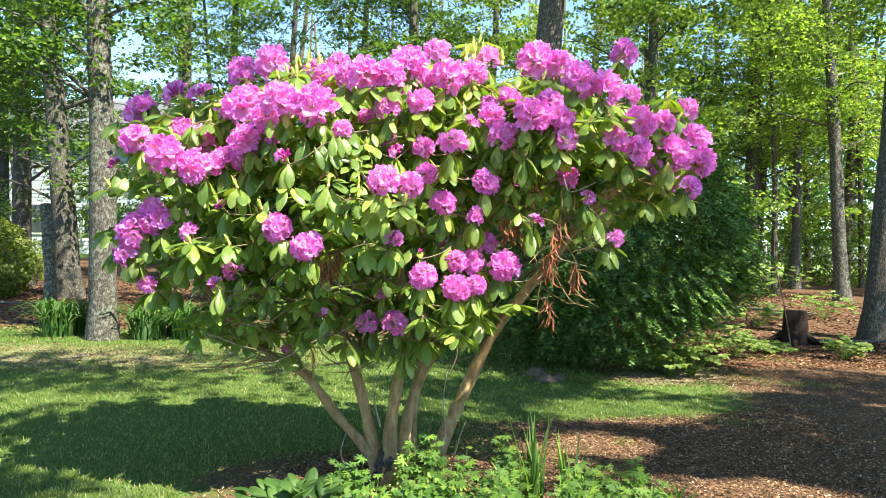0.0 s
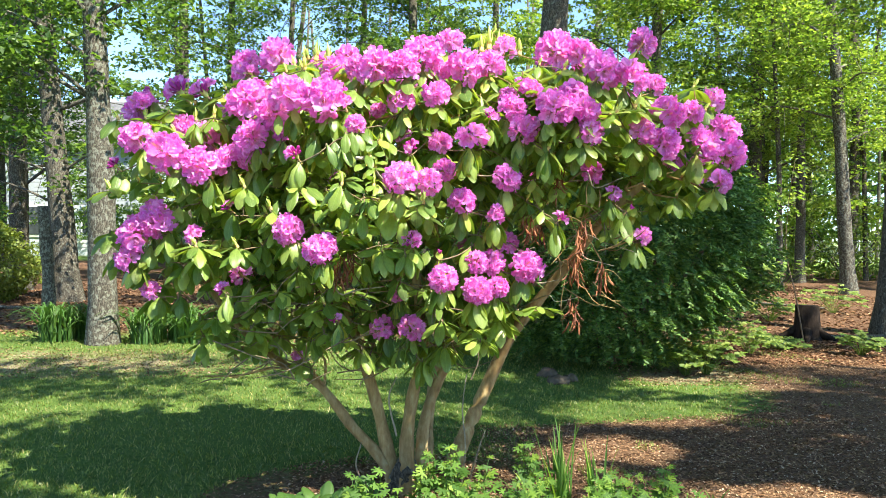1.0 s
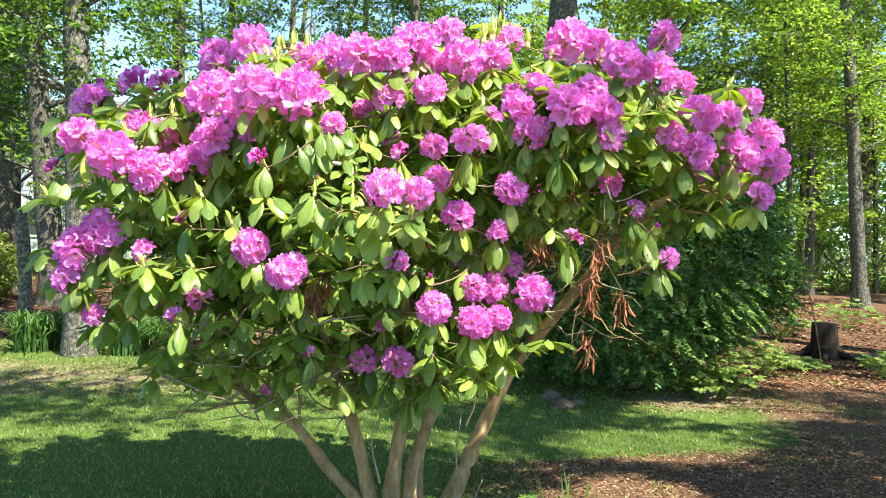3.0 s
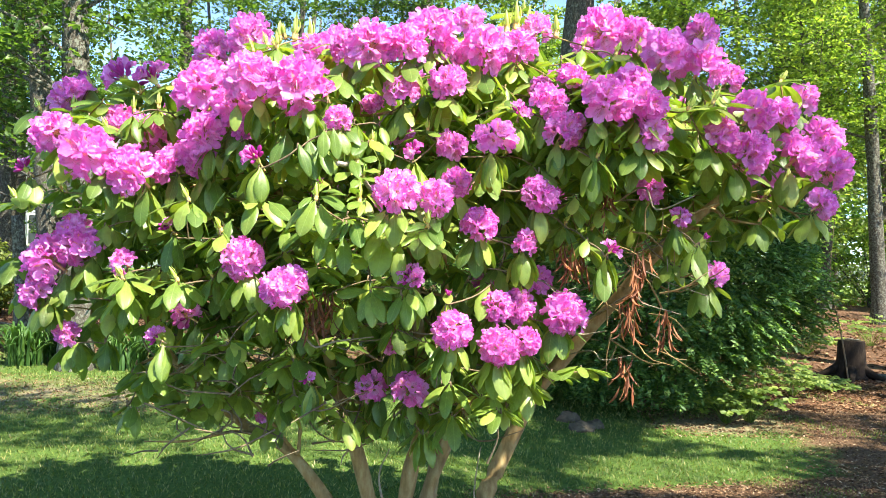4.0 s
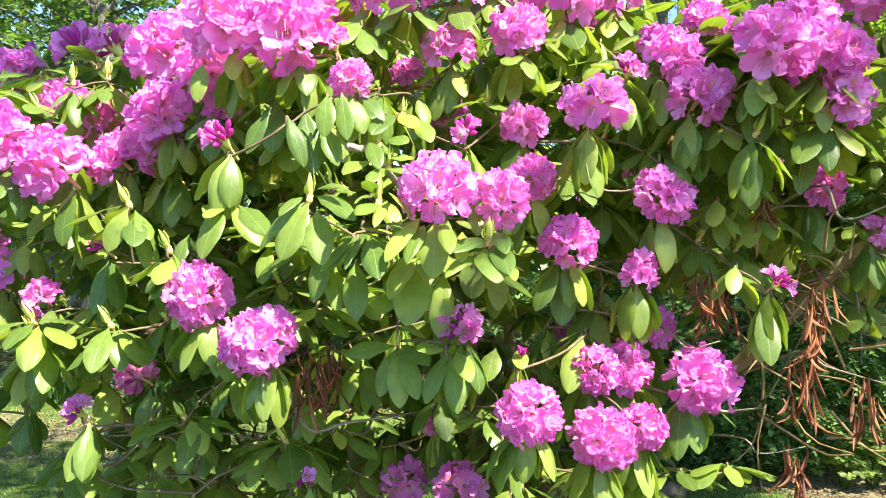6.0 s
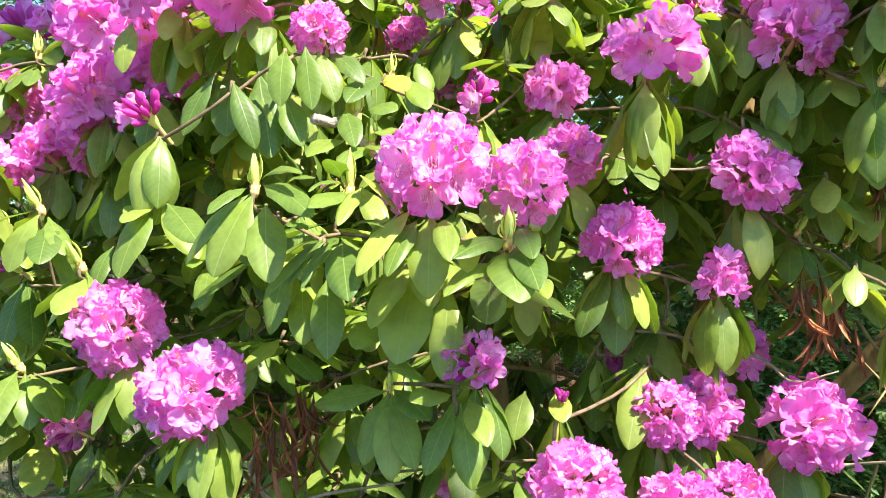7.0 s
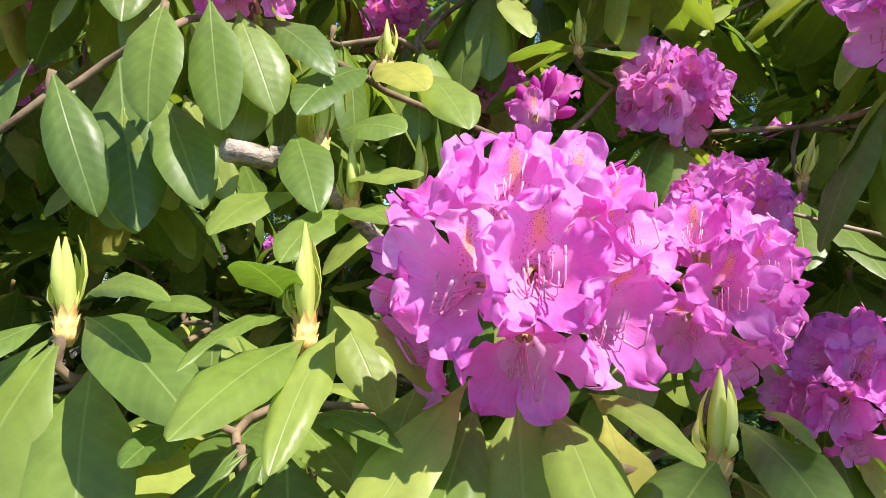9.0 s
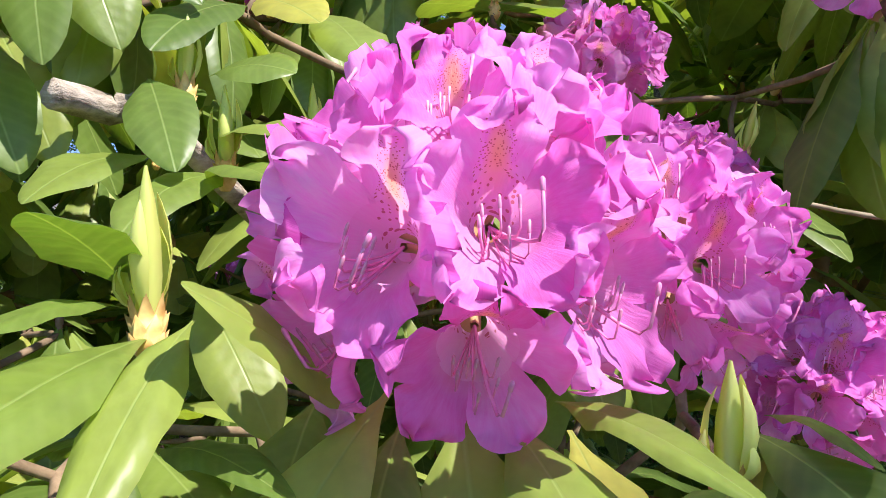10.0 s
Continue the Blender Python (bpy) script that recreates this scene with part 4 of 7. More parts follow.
LEAVES_HERO = [
    ((-0.261, 3.475, 1.527), (-0.258, 3.425, 1.423), 0.052),
    ((-0.286, 3.475, 1.532), (-0.342, 3.401, 1.452), 0.042),
    ((-0.282, 3.490, 1.519), (-0.304, 3.397, 1.455), 0.035),
    ((-0.244, 3.480, 1.519), (-0.225, 3.367, 1.475), 0.036),
    ((-0.224, 3.485, 1.525), (-0.193, 3.390, 1.502), 0.026),
    ((-0.291, 3.500, 1.515), (-0.347, 3.417, 1.556), 0.04),
    ((-0.316, 3.520, 1.527), (-0.330, 3.422, 1.465), 0.035),
    ((-0.212, 3.520, 1.509), (-0.206, 3.419, 1.440), 0.035),
]
LEAVES_NEXT = [
    ((-0.161, 3.482, 1.492), (-0.218, 3.377, 1.465), 0.038),
    ((-0.167, 3.482, 1.477), (-0.143, 3.373, 1.427), 0.056),
    ((-0.151, 3.484, 1.483), (-0.121, 3.377, 1.442), 0.042),
    ((-0.146, 3.500, 1.509), (-0.128, 3.405, 1.473), 0.037),
    ((-0.179, 3.485, 1.460), (-0.228, 3.375, 1.433), 0.033),
    ((-0.124, 3.500, 1.440), (-0.111, 3.398, 1.430), 0.028),
    ((-0.123, 3.530, 1.510), (-0.128, 3.444, 1.498), 0.017),
]
LEAVES_LOW = [
    ((-0.340, 3.600, 1.277), (-0.441, 3.600, 1.247), 0.0),
    ((-0.339, 3.600, 1.275), (-0.368, 3.550, 1.182), 0.0),
    ((-0.336, 3.600, 1.273), (-0.290, 3.540, 1.175), 0.0),
    ((-0.333, 3.600, 1.279), (-0.270, 3.525, 1.249), 0.0),
    ((-0.337, 3.600, 1.270), (-0.324, 3.530, 1.173), 0.0),
    ((-0.277, 3.580, 1.291), (-0.318, 3.516, 1.326), 0.0),
]
LEAVES_LOW_BUD = [
    ((-0.236, 3.560, 1.269), (-0.272, 3.510, 1.183), 0.0),
    ((-0.230, 3.560, 1.267), (-0.208, 3.500, 1.169), 0.0),
    ((-0.218, 3.560, 1.273), (-0.187, 3.469, 1.238), 0.0),
    ((-0.243, 3.570, 1.277), (-0.287, 3.480, 1.275), 0.0),
    ((-0.227, 3.570, 1.285), (-0.185, 3.498, 1.312), 0.0),
]
LEAVES_HIGH = [
    ((-0.505, 3.600, 1.791), (-0.499, 3.559, 1.698), 0.0),
    ((-0.480, 3.620, 1.802), (-0.460, 3.600, 1.693), 0.0),
    ((-0.466, 3.640, 1.799), (-0.431, 3.620, 1.715), 0.0),
    ((-0.524, 3.640, 1.735), (-0.479, 3.604, 1.651), 0.0),
    ((-0.555, 3.640, 1.726), (-0.543, 3.632, 1.631), 0.0),
    ((-0.462, 3.680, 1.808), (-0.391, 3.633, 1.751), 0.0),
    ((-0.515, 3.660, 1.740), (-0.467, 3.622, 1.658), 0.0),
]
LEAVES_HIGH_LEFT = [
    ((-0.588, 3.600, 1.744), (-0.542, 3.576, 1.642), 0.0),
    ((-0.641, 3.660, 1.774), (-0.678, 3.640, 1.670), 0.0),
    ((-0.569, 3.660, 1.775), (-0.537, 3.640, 1.634), 0.0),
    ((-0.820, 3.720, 1.884), (-0.816, 3.680, 1.789), 0.0),
]
LEAVES_UPPER = [
    ((-0.369, 3.700, 1.774), (-0.321, 3.628, 1.719), 0.0),
    ((-0.328, 3.700, 1.763), (-0.291, 3.628, 1.700), 0.0),
    ((-0.374, 3.700, 1.769), (-0.411, 3.616, 1.722), 0.0),
    ((-0.422, 3.660, 1.659), (-0.457, 3.567, 1.631), 0.0),
    ((-0.421, 3.640, 1.702), (-0.387, 3.566, 1.640), 0.0),
    ((-0.386, 3.640, 1.703), (-0.336, 3.613, 1.701), 0.0),
    ((-0.376, 3.630, 1.641), (-0.400, 3.534, 1.610), 0.0),
    ((-0.376, 3.630, 1.641), (-0.336, 3.539, 1.615), 0.0),
    ((-0.380, 3.660, 1.669), (-0.324, 3.578, 1.643), 0.0),
]
# hanging leaves of the tier behind
LEAVES_BEHIND = [
    ((-0.297, 3.6, 1.461), (-0.314, 3.55, 1.325), 0.07),
    ((-0.248, 3.585, 1.434), (-0.252, 3.535, 1.303), 0.047),
    ((-0.358, 3.63, 1.448), (-0.342, 3.58, 1.363), 0.055),
    ((-0.432, 3.6, 1.45), (-0.419, 3.55, 1.331), 0.048),
    ((-0.478, 3.62, 1.432), (-0.462, 3.57, 1.352), 0.041),
    ((-0.486, 3.6, 1.478), (-0.51, 3.55, 1.366), 0.041),
    ((-0.62, 3.62, 1.474), (-0.619, 3.57, 1.398), 0.041),
    ((-0.811, 3.66, 1.493), (-0.817, 3.61, 1.426), 0.036),
    ((-0.385, 3.6, 1.579), (-0.34, 3.55, 1.513), 0.04),
    ((-0.194, 3.62, 1.575), (-0.184, 3.57, 1.504), 0.041),
    ((-0.904, 3.72, 1.496), (-0.826, 3.67, 1.572), 0.03),
    ((-0.141, 3.62, 1.278), (-0.156, 3.57, 1.219), 0.041),
    ((-0.095, 3.62, 1.279), (-0.088, 3.57, 1.239), 0.034),
]
for group in (LEAVES_BEHIND, LEAVES_BUD, LEAVES_SECOND, LEAVES_THIRD, LEAVES_HERO, LEAVES_NEXT, LEAVES_LOW, LEAVES_LOW_BUD, LEAVES_HIGH, LEAVES_HIGH_LEFT, LEAVES_UPPER):
    SHOOTS.append(Vector(group[0][0]))
    for foot, end, wide in group:
        set_leaf(foot, end, wide)

for k, (x, y, z, s) in enumerate((
    (-0.505, 3.483, 1.565, 1.0),
    (-0.718, 3.617, 1.565, 1.0),
    (-0.370, 3.472, 1.560, 0.95),
    (-0.161, 3.482, 1.490, 1.05),
    (-0.403, 3.650, 1.698, 0.9),
    (-0.376, 3.630, 1.646, 0.9),
    (-0.330, 3.660, 1.662, 0.7),
    (-0.360, 3.700, 1.773, 0.8),
    (-0.339, 3.600, 1.279, 0.55),
    (-0.714, 3.620, 1.561, 0.9),
    (-0.417, 3.640, 1.654, 0.4),
)):
    new_candle((x, y, z), (0.03, -0.12, 1.0), k, s)

# tall pale shoots standing above the crown
for k, (x, y, z, q) in enumerate(((0.12, 4.30, 2.33, 1.7), (0.16, 4.32, 2.35, 2.0), (0.21, 4.35, 2.34, 1.8), (0.31, 4.20, 2.29, 1.6), (-0.79, 4.20, 2.24, 1.5), (-0.73, 4.20, 2.25, 1.8), (-0.67, 4.22, 2.24, 1.6), (0.62, 4.1, 2.20, 1.3))):
    new_candle((x, y, z), (0.06 * (k % 3 - 1), -0.05, 1.0), 40 + k, q)
    SHOOTS.append(Vector((x, y, z)))

for k, (x, y, z) in enumerate((
    (-1.19, 3.72, 1.29),
    (-1.00, 3.70, 1.29),
    (-1.20, 3.75, 1.25),
    (-0.83, 3.72, 1.09),
    (-0.62, 3.80, 1.03),
    (0.72, 3.78, 1.93),
    (0.40, 3.72, 1.75),
    (0.35, 3.82, 1.80),
    (-0.77, 4.20, 2.25),
    (-0.83, 4.15, 2.20),
    (0.81, 3.80, 1.96),
    (1.21, 4.20, 2.13),
    (0.51, 4.00, 2.17),
    (0.20, 4.50, 2.47),
    (-1.38, 4.30, 2.03),
    (-1.38, 4.00, 1.83),
    (-1.74, 4.20, 1.93),
    (-1.63, 3.85, 1.55),
    (-0.97, 3.70, 1.56),
    (-0.83, 3.60, 1.46),
)):
    leafy_shoot((x, y, z), shoot_axis((x, y, z)), 9, 700 + k, (5, -60), 1.0, y < 3.76, 1.0)


# filling shoots all over the crown
def front_depth(x, z):
    num = den = 0.0
    for tx, ty, tz, rad, stage in ALL_TRUSSES:
        w = 1.0 / (0.004 + (tx - x) ** 2 + (tz - z) ** 2) ** 1.5
        num += w * ty
        den += w
    return num / den


def in_crown(x, z):
    """The crown's outline from the front: broad, flat below, rising to a lumpy top."""
    top = 2.28 - 0.32 * ((x + 0.1) / 1.55) ** 4 + 0.05 * math.sin(x * 5)
    low = 0.74 + (0.42 * (x - 0.15) if x > 0.15 else 0.0) + (0.6 * (-1.0 - x) if x < -0.95 else 0.0) + 0.06 * math.sin(x * 7)
    return -1.68 < x < 1.38 and low < z < top


fill = random.Random(5)
made = 0
placed = [Vector((t[0], t[1], t[2])) for t in ALL_TRUSSES] + [Vector(s) for s in SHOOTS]
tries = 0
while made < 560 and tries < 24000:
    tries += 1
    x, z = fill.uniform(-1.68, 1.4), fill.uniform(0.75, 2.3)
    if not in_crown(x, z):
        continue
    if (x > 0.30 and z < 1.46 and fill.random() < 0.97) or (x > 0.50 and z < 1.74 and fill.random() < 0.88):
        continue
    y = front_depth(x, z) + 0.02 + 0.75 * fill.random() ** 1.5
    if abs(x + 0.3) < 0.50 and abs(z - 1.52) < 0.38 and (y < 3.86 or (y < 4.15 and fill.random() < 0.6)):
        continue
    p = Vector((x, y, z))
    if min((p - q).length for q in placed) < 0.096:
        continue
    placed.append(p)
    axis = shoot_axis(p)
    leafy_shoot(p, axis, fill.randint(6, 9), 2000 + made, (-8, -54), fill.uniform(0.75, 1.05), False, 0.8 if fill.random() < 0.25 and z > 1.3 else 0)
    made += 1
made = tries = 0
while made < 20 and tries < 4000:
    tries += 1
    x, z = fill.uniform(-0.85, 0.25), fill.uniform(1.12, 1.90)
    p = Vector((x, fill.uniform(3.76, 3.98), z))
    if min((p - q).length for q in placed) < 0.095:
        continue
    placed.append(p)
    leafy_shoot(p, (Vector((0.1, -0.6, 0.8)) + shoot_axis(p)).normalized(), fill.randint(7, 9), 8000 + made, (-30, -72), fill.uniform(0.9, 1.05), False, 0)
    made += 1
for k, p in enumerate(((-0.42, 3.60, 1.53), (-0.30, 3.605, 1.50), (-0.19, 3.62, 1.47), (-0.55, 3.62, 1.50), (-0.66, 3.68, 1.52), (-0.36, 3.66, 1.40), (-0.52, 3.66, 1.36))):
    leafy_shoot(p, (0.05, -0.2, 1.0), 8, 8500 + k, (-8, -40), 0.95, False, 0)
for k in range(16):
    x, z = fill.uniform(0.10, 0.52), fill.uniform(1.92, 2.12)
    p = Vector((x, front_depth(x, z) + fill.uniform(0.04, 0.22), z))
    leafy_shoot(p, shoot_axis(p), 8, 9000 + k, (0, -60), 1.0, False, 0)
for k in range(240):
    x, z = fill.uniform(-1.45, 1.1), fill.uniform(0.85, 2.1)
    if not in_crown(x, z) or (x > 0.28 and z < 1.64):
        continue
    p = Vector((x, front_depth(x, z) + fill.uniform(0.40, 0.95), z))
    leafy_shoot(p, shoot_axis(p), 8, 7000 + k, (0, -75), 1.0, False, 0)
for k in range(430):
    a = fill.uniform(0.05, math.pi - 0.05)
    h = fill.uniform(-0.75, 1.0)
    c = math.sqrt(1 - h * h)
    s = fill.uniform(0.72, 1.0)
    p = Vector((-0.15 + 1.5 * s * c * math.cos(a), 4.35 + 0.98 * s * c * math.sin(a), 1.52 + 0.82 * s * h))
    if p.x > 0.25 and p.z < 1.5:
        continue
    leafy_shoot(p, shoot_axis(p), 8, 4000 + k, (-5, -70), 1.0, False, 0)
# flowerless shoots between the clusters of the sunny left shoulder
for k, p in enumerate(((-1.45, 4.12, 1.96), (-1.275, 3.98, 1.90), (-1.44, 3.98, 1.88), (-0.74, 3.93, 2.14), (-0.62, 3.83, 2.08), (-1.19, 4.00, 1.92), (-0.49, 3.86, 2.03), (-1.58, 4.15, 1.93))):
    leafy_shoot(p, (0.1, -0.35, 1.0), 9, 9300 + k, (-18, -55), 0.95, False, 1.0 if k % 2 else 0)

for k in range(30):
    a = fill.uniform(0.15, math.pi - 0.15)
    h = fill.uniform(0.1, 0.95)
    c = math.sqrt(1 - h * h)
    p = Vector((-0.15 + 1.52 * c * math.cos(a), 4.4 + 0.98 * c * math.sin(a), 1.56 + 0.82 * h))
    axis = shoot_axis(p)
    ob = part("flower_truss", FULL[k % len(FULL)], bush)
    ob.matrix_basis = Matrix.Translation(p + axis * 0.05) @ frame_of(axis, (0.2, 0.4, 1)) @ Matrix.Rotation(k * 1.3, 4, "Z")
    whorl(p, axis, 8, 6000 + k, (-30, -80), 1.05)
    SHOOTS.append(p)

foliage = tagged(part("foliage", leaf_store.mesh("foliage", [M_LEAF]), bush, "dense drooping leathery green leaves"), kind="stuff")

# stems
STEMS = [
    [(-0.30, 4.32, -0.03), (-0.37, 4.38, 0.12), (-0.55, 4.40, 0.31), (-0.74, 4.40, 0.54), (-0.94, 4.38, 0.66), (-1.18, 4.25, 0.92), (-1.35, 4.15, 1.25)],
    [(-0.28, 4.34, -0.03), (-0.36, 4.40, 0.20), (-0.42, 4.40, 0.44), (-0.50, 4.34, 0.72), (-0.58, 4.36, 0.95), (-0.74, 4.42, 1.35), (-0.85, 4.35, 1.75)],
    [(-0.24, 4.28, -0.03), (-0.25, 4.34, 0.25), (-0.22, 4.33, 0.50), (-0.17, 4.28, 0.75), (-0.22, 4.28, 1.20), (-0.26, 4.25, 1.60), (-0.32, 4.20, 1.95)],
    [(-0.18, 4.40, -0.03), (-0.16, 4.47, 0.30), (-0.08, 4.50, 0.55), (0.08, 4.50, 0.86), (0.20, 4.40, 1.20), (0.30, 4.25, 1.60), (0.35, 4.25, 2.0)],
    [(-0.02, 4.62, -0.03), (0.07, 4.74, 0.16), (0.20, 4.80, 0.45), (0.34, 4.72, 0.77), (0.56, 4.55, 1.10), (0.80, 4.35, 1.45), (1.05, 4.25, 1.70)],
    [(-0.15, 4.48, -0.03), (-0.13, 4.70, 0.35), (-0.09, 4.80, 0.72), (-0.10, 4.85, 1.20), (-0.15, 4.70, 1.70), (-0.20, 4.60, 2.05)],
]
RADII = [0.036, 0.040, 0.041, 0.037, 0.048, 0.032]
nodes = []
stem_build = []
for k, (ctrl, r0) in enumerate(zip(STEMS, RADII)):
    pts = curve_pts(ctrl, 36)
    rad = [r0 * (1.0 - 0.66 * i / 35 + 0.45 * math.exp(-i / 1.6)) * (1 + 0.04 * math.sin(i * 1.1 + k)) for i in range(36)]
    b = Build()
    v, f, u = tube(pts, rad, 14, 0.22, k * 9)
    b.add(v, f, u)
    stem_build.append(b)
    nodes += [(p, k, rad[i]) for i, p in enumerate(pts) if i > 14]
order = sorted(range(len(SHOOTS)), key=lambda i: (Vector(SHOOTS[i]) - CROWN).length)
grown = list(nodes)
twig_tubes = []
for i in order:
    tip = Vector(SHOOTS[i])
    inner = [(q, k, r) for q, k, r in grown if (q - CROWN).length < (tip - CROWN).length + 0.05]
    q, k, r = min(inner or grown, key=lambda g: (g[0] - tip).length + 0.25 * abs((g[0] - tip).z))
    span = (tip - q).length
    mid = q.lerp(tip, 0.5) + Vector((fill.uniform(-0.1, 0.1), fill.uniform(-0.1, 0.1), -0.16 * span)) * min(1.0, span * 2)
    pts = curve_pts([q, mid, tip - Vector((0, 0, 0.02)), tip], 9)
    r1 = min(r * 0.8, 0.0045 if tip.y < 3.75 else 0.009)
    v, f, u = tube(pts, [r1 + (0.0032 - r1) * j / 8 for j in range(9)], 6, 0.2, i)
    twig_tubes.append((tip.y, v, f, u))
    grown += [(p, k, max(r1 * 0.8, 0.0035)) for p in pts[3:7]]
# dead inner twigs below the leaves
tangle = Build()
for k in range(130):
    x = fill.uniform(-1.25, 0.12)
    z = fill.uniform(0.62, 1.15) + (0.25 * (x - 0.2) if x > 0.2 else 0)
    p = Vector((x, fill.uniform(3.75, 4.6), z))
    d = Vector((fill.uniform(-1, 1), fill.uniform(-1.0, 0.4), fill.uniform(-0.5, 0.6))).normalized()
    ln = fill.uniform(0.10, 0.32)
    bend = Vector((fill.uniform(-0.3, 0.3), fill.uniform(-0.3, 0.3), fill.uniform(-0.4, 0.2))) * ln
    v, f, u = tube(curve_pts([p, p + d * ln * 0.5 + bend * 0.6, p + d * ln], 6), [0.0042, 0.0038, 0.0034, 0.003, 0.0024, 0.0014], 5, 0.2, k)
    tangle.add(v, f, u)
bare = Build()
for k in range(46):
    x = fill.uniform(0.30, 0.85)
    p = Vector((x, fill.uniform(3.85, 4.35), fill.uniform(1.02, 1.58)))
    d = Vector((fill.uniform(-0.4, 1), fill.uniform(-0.9, 0.3), fill.uniform(-0.6, 0.6))).normalized()
    ln = fill.uniform(0.08, 0.26)
    bend = Vector((fill.uniform(-0.3, 0.3), fill.uniform(-0.3, 0.3), fill.uniform(-0.4, 0.3))) * ln
    v, f, u = tube(curve_pts([p, p + d * ln * 0.5 + bend * 0.6, p + d * ln], 6), [0.0038, 0.0034, 0.003, 0.0026, 0.002, 0.0012], 5, 0.2, 200 + k)
    bare.add(v, f, u)
tagged(part("twig_tangle", bare.mesh("twig_tangle", [M_TWIG]), bush, "pale leafless twigs among the withered leaves"), kind="stuff")
tagged(part("twig_tangle", tangle.mesh("twig_tangle", [M_INNER_TWIG]), bush, "tangle of bare grey inner twigs"), kind="stuff")
for k, b in enumerate(stem_build):
    part("stem", b.mesh("stem", [M_TWIG]), bush)
def lump(name, place, size, seed, material):
    """A knotty, displaced ball."""
    bm = bmesh.new()
    bmesh.ops.create_icosphere(bm, subdivisions=4, radius=1.0)
    for v in bm.verts:
        n = 1 + 0.45 * noise.noise(v.co * 1.9 + Vector((seed, 0, 0))) + 0.22 * noise.noise(v.co * 5 + Vector((0, seed, 0)))
        v.co = Vector((v.co.x * size[0] * n, v.co.y * size[1] * n, v.co.z * size[2] * n)) + Vector(place)
    me = bpy.data.meshes.new(name)
    bm.to_mesh(me)
    bm.free()
    me.materials.append(material)
    me.polygons.foreach_set("use_smooth", [True] * len(me.polygons))
    return me


part("root_crown", lump("root_crown", (-0.25, 4.33, 0.03), (0.085, 0.075, 0.12), 4, M_BARK), bush, "gnarled grey foot of the stems")
for k, ctrl in enumerate((((0.04, 4.30, 0.0), (0.06, 4.22, 0.25), (0.04, 4.20, 0.45), (0.06, 4.18, 0.64)), ((0.08, 4.36, 0.0), (0.13, 4.28, 0.22), (0.16, 4.20, 0.34)),
                          ((-0.44, 4.25, 0.0), (-0.50, 4.15, 0.16), (-0.47, 4.10, 0.30)), ((-0.30, 4.24, 0.30), (-0.34, 4.20, 0.50), (-0.30, 4.18, 0.62)))):
    b = Build()
    b.add(*tube(curve_pts(ctrl, 10), [0.006 - 0.0004 * j for j in range(10)], 6, 0.3, k))
    part("sucker", b.mesh("sucker", [M_PALE_TWIG]), bush, "thin pale shoot from the foot")
# the 280 branches at the front are parts of their own
twig_tubes.sort(key=lambda q: q[0])
rest = Build()
for k, (_, v, f, u) in enumerate(twig_tubes):
    b = Build() if k < 280 else rest
    b.add(v, f, u)
    if k < 280:
        part("branch", b.mesh("branch", [M_INNER_TWIG]), bush)
tagged(part("inner_branching", rest.mesh("inner_branching", [M_TWIG]), bush, "thin branches deep inside the crown"), kind="stuff")


# ---- trees ----
def leaf_cloud(r, centres, per, spread):
    """Leaves in tufts: each spray holds a few tufts, each tuft some seven leaves."""
    c = np.repeat(np.asarray(centres), max(1, round(per / 7)), axis=0)
    c = c + r.normal(0, 1, c.shape) * spread
    c = np.repeat(c, min(per, 7), axis=0)
    return c + r.normal(0, 1, c.shape) * spread * 0.33


def leaf_plates(r, centres, per, radius):
    """Leaves in flat, drooping, tilted sprays with clear gaps between them, as on the limbs of a broadleaf wood."""
    n, k = len(centres), max(1, round(per / 6))
    size = radius * r.uniform(0.55, 1.25, n)
    slope = r.normal(0, 0.22, (n, 2))
    q = np.sqrt(r.uniform(0, 1, (n, k)))
    a = r.uniform(0, 2 * np.pi, (n, k))
    x, y = q * np.cos(a) * size[:, None], q * np.sin(a) * size[:, None] * 0.8
    z = x * slope[:, :1] + y * slope[:, 1:] - 0.30 * size[:, None] * q ** 2 + r.normal(0, 0.05, (n, k)) * size[:, None]
    c = (np.asarray(centres)[:, None, :] + np.stack([x, y, z], 2)).reshape(-1, 3)
    c = np.repeat(c, min(per, 6), axis=0)
    return c + r.normal(0, 1, c.shape) * np.array([0.13, 0.13, 0.05]) * radius


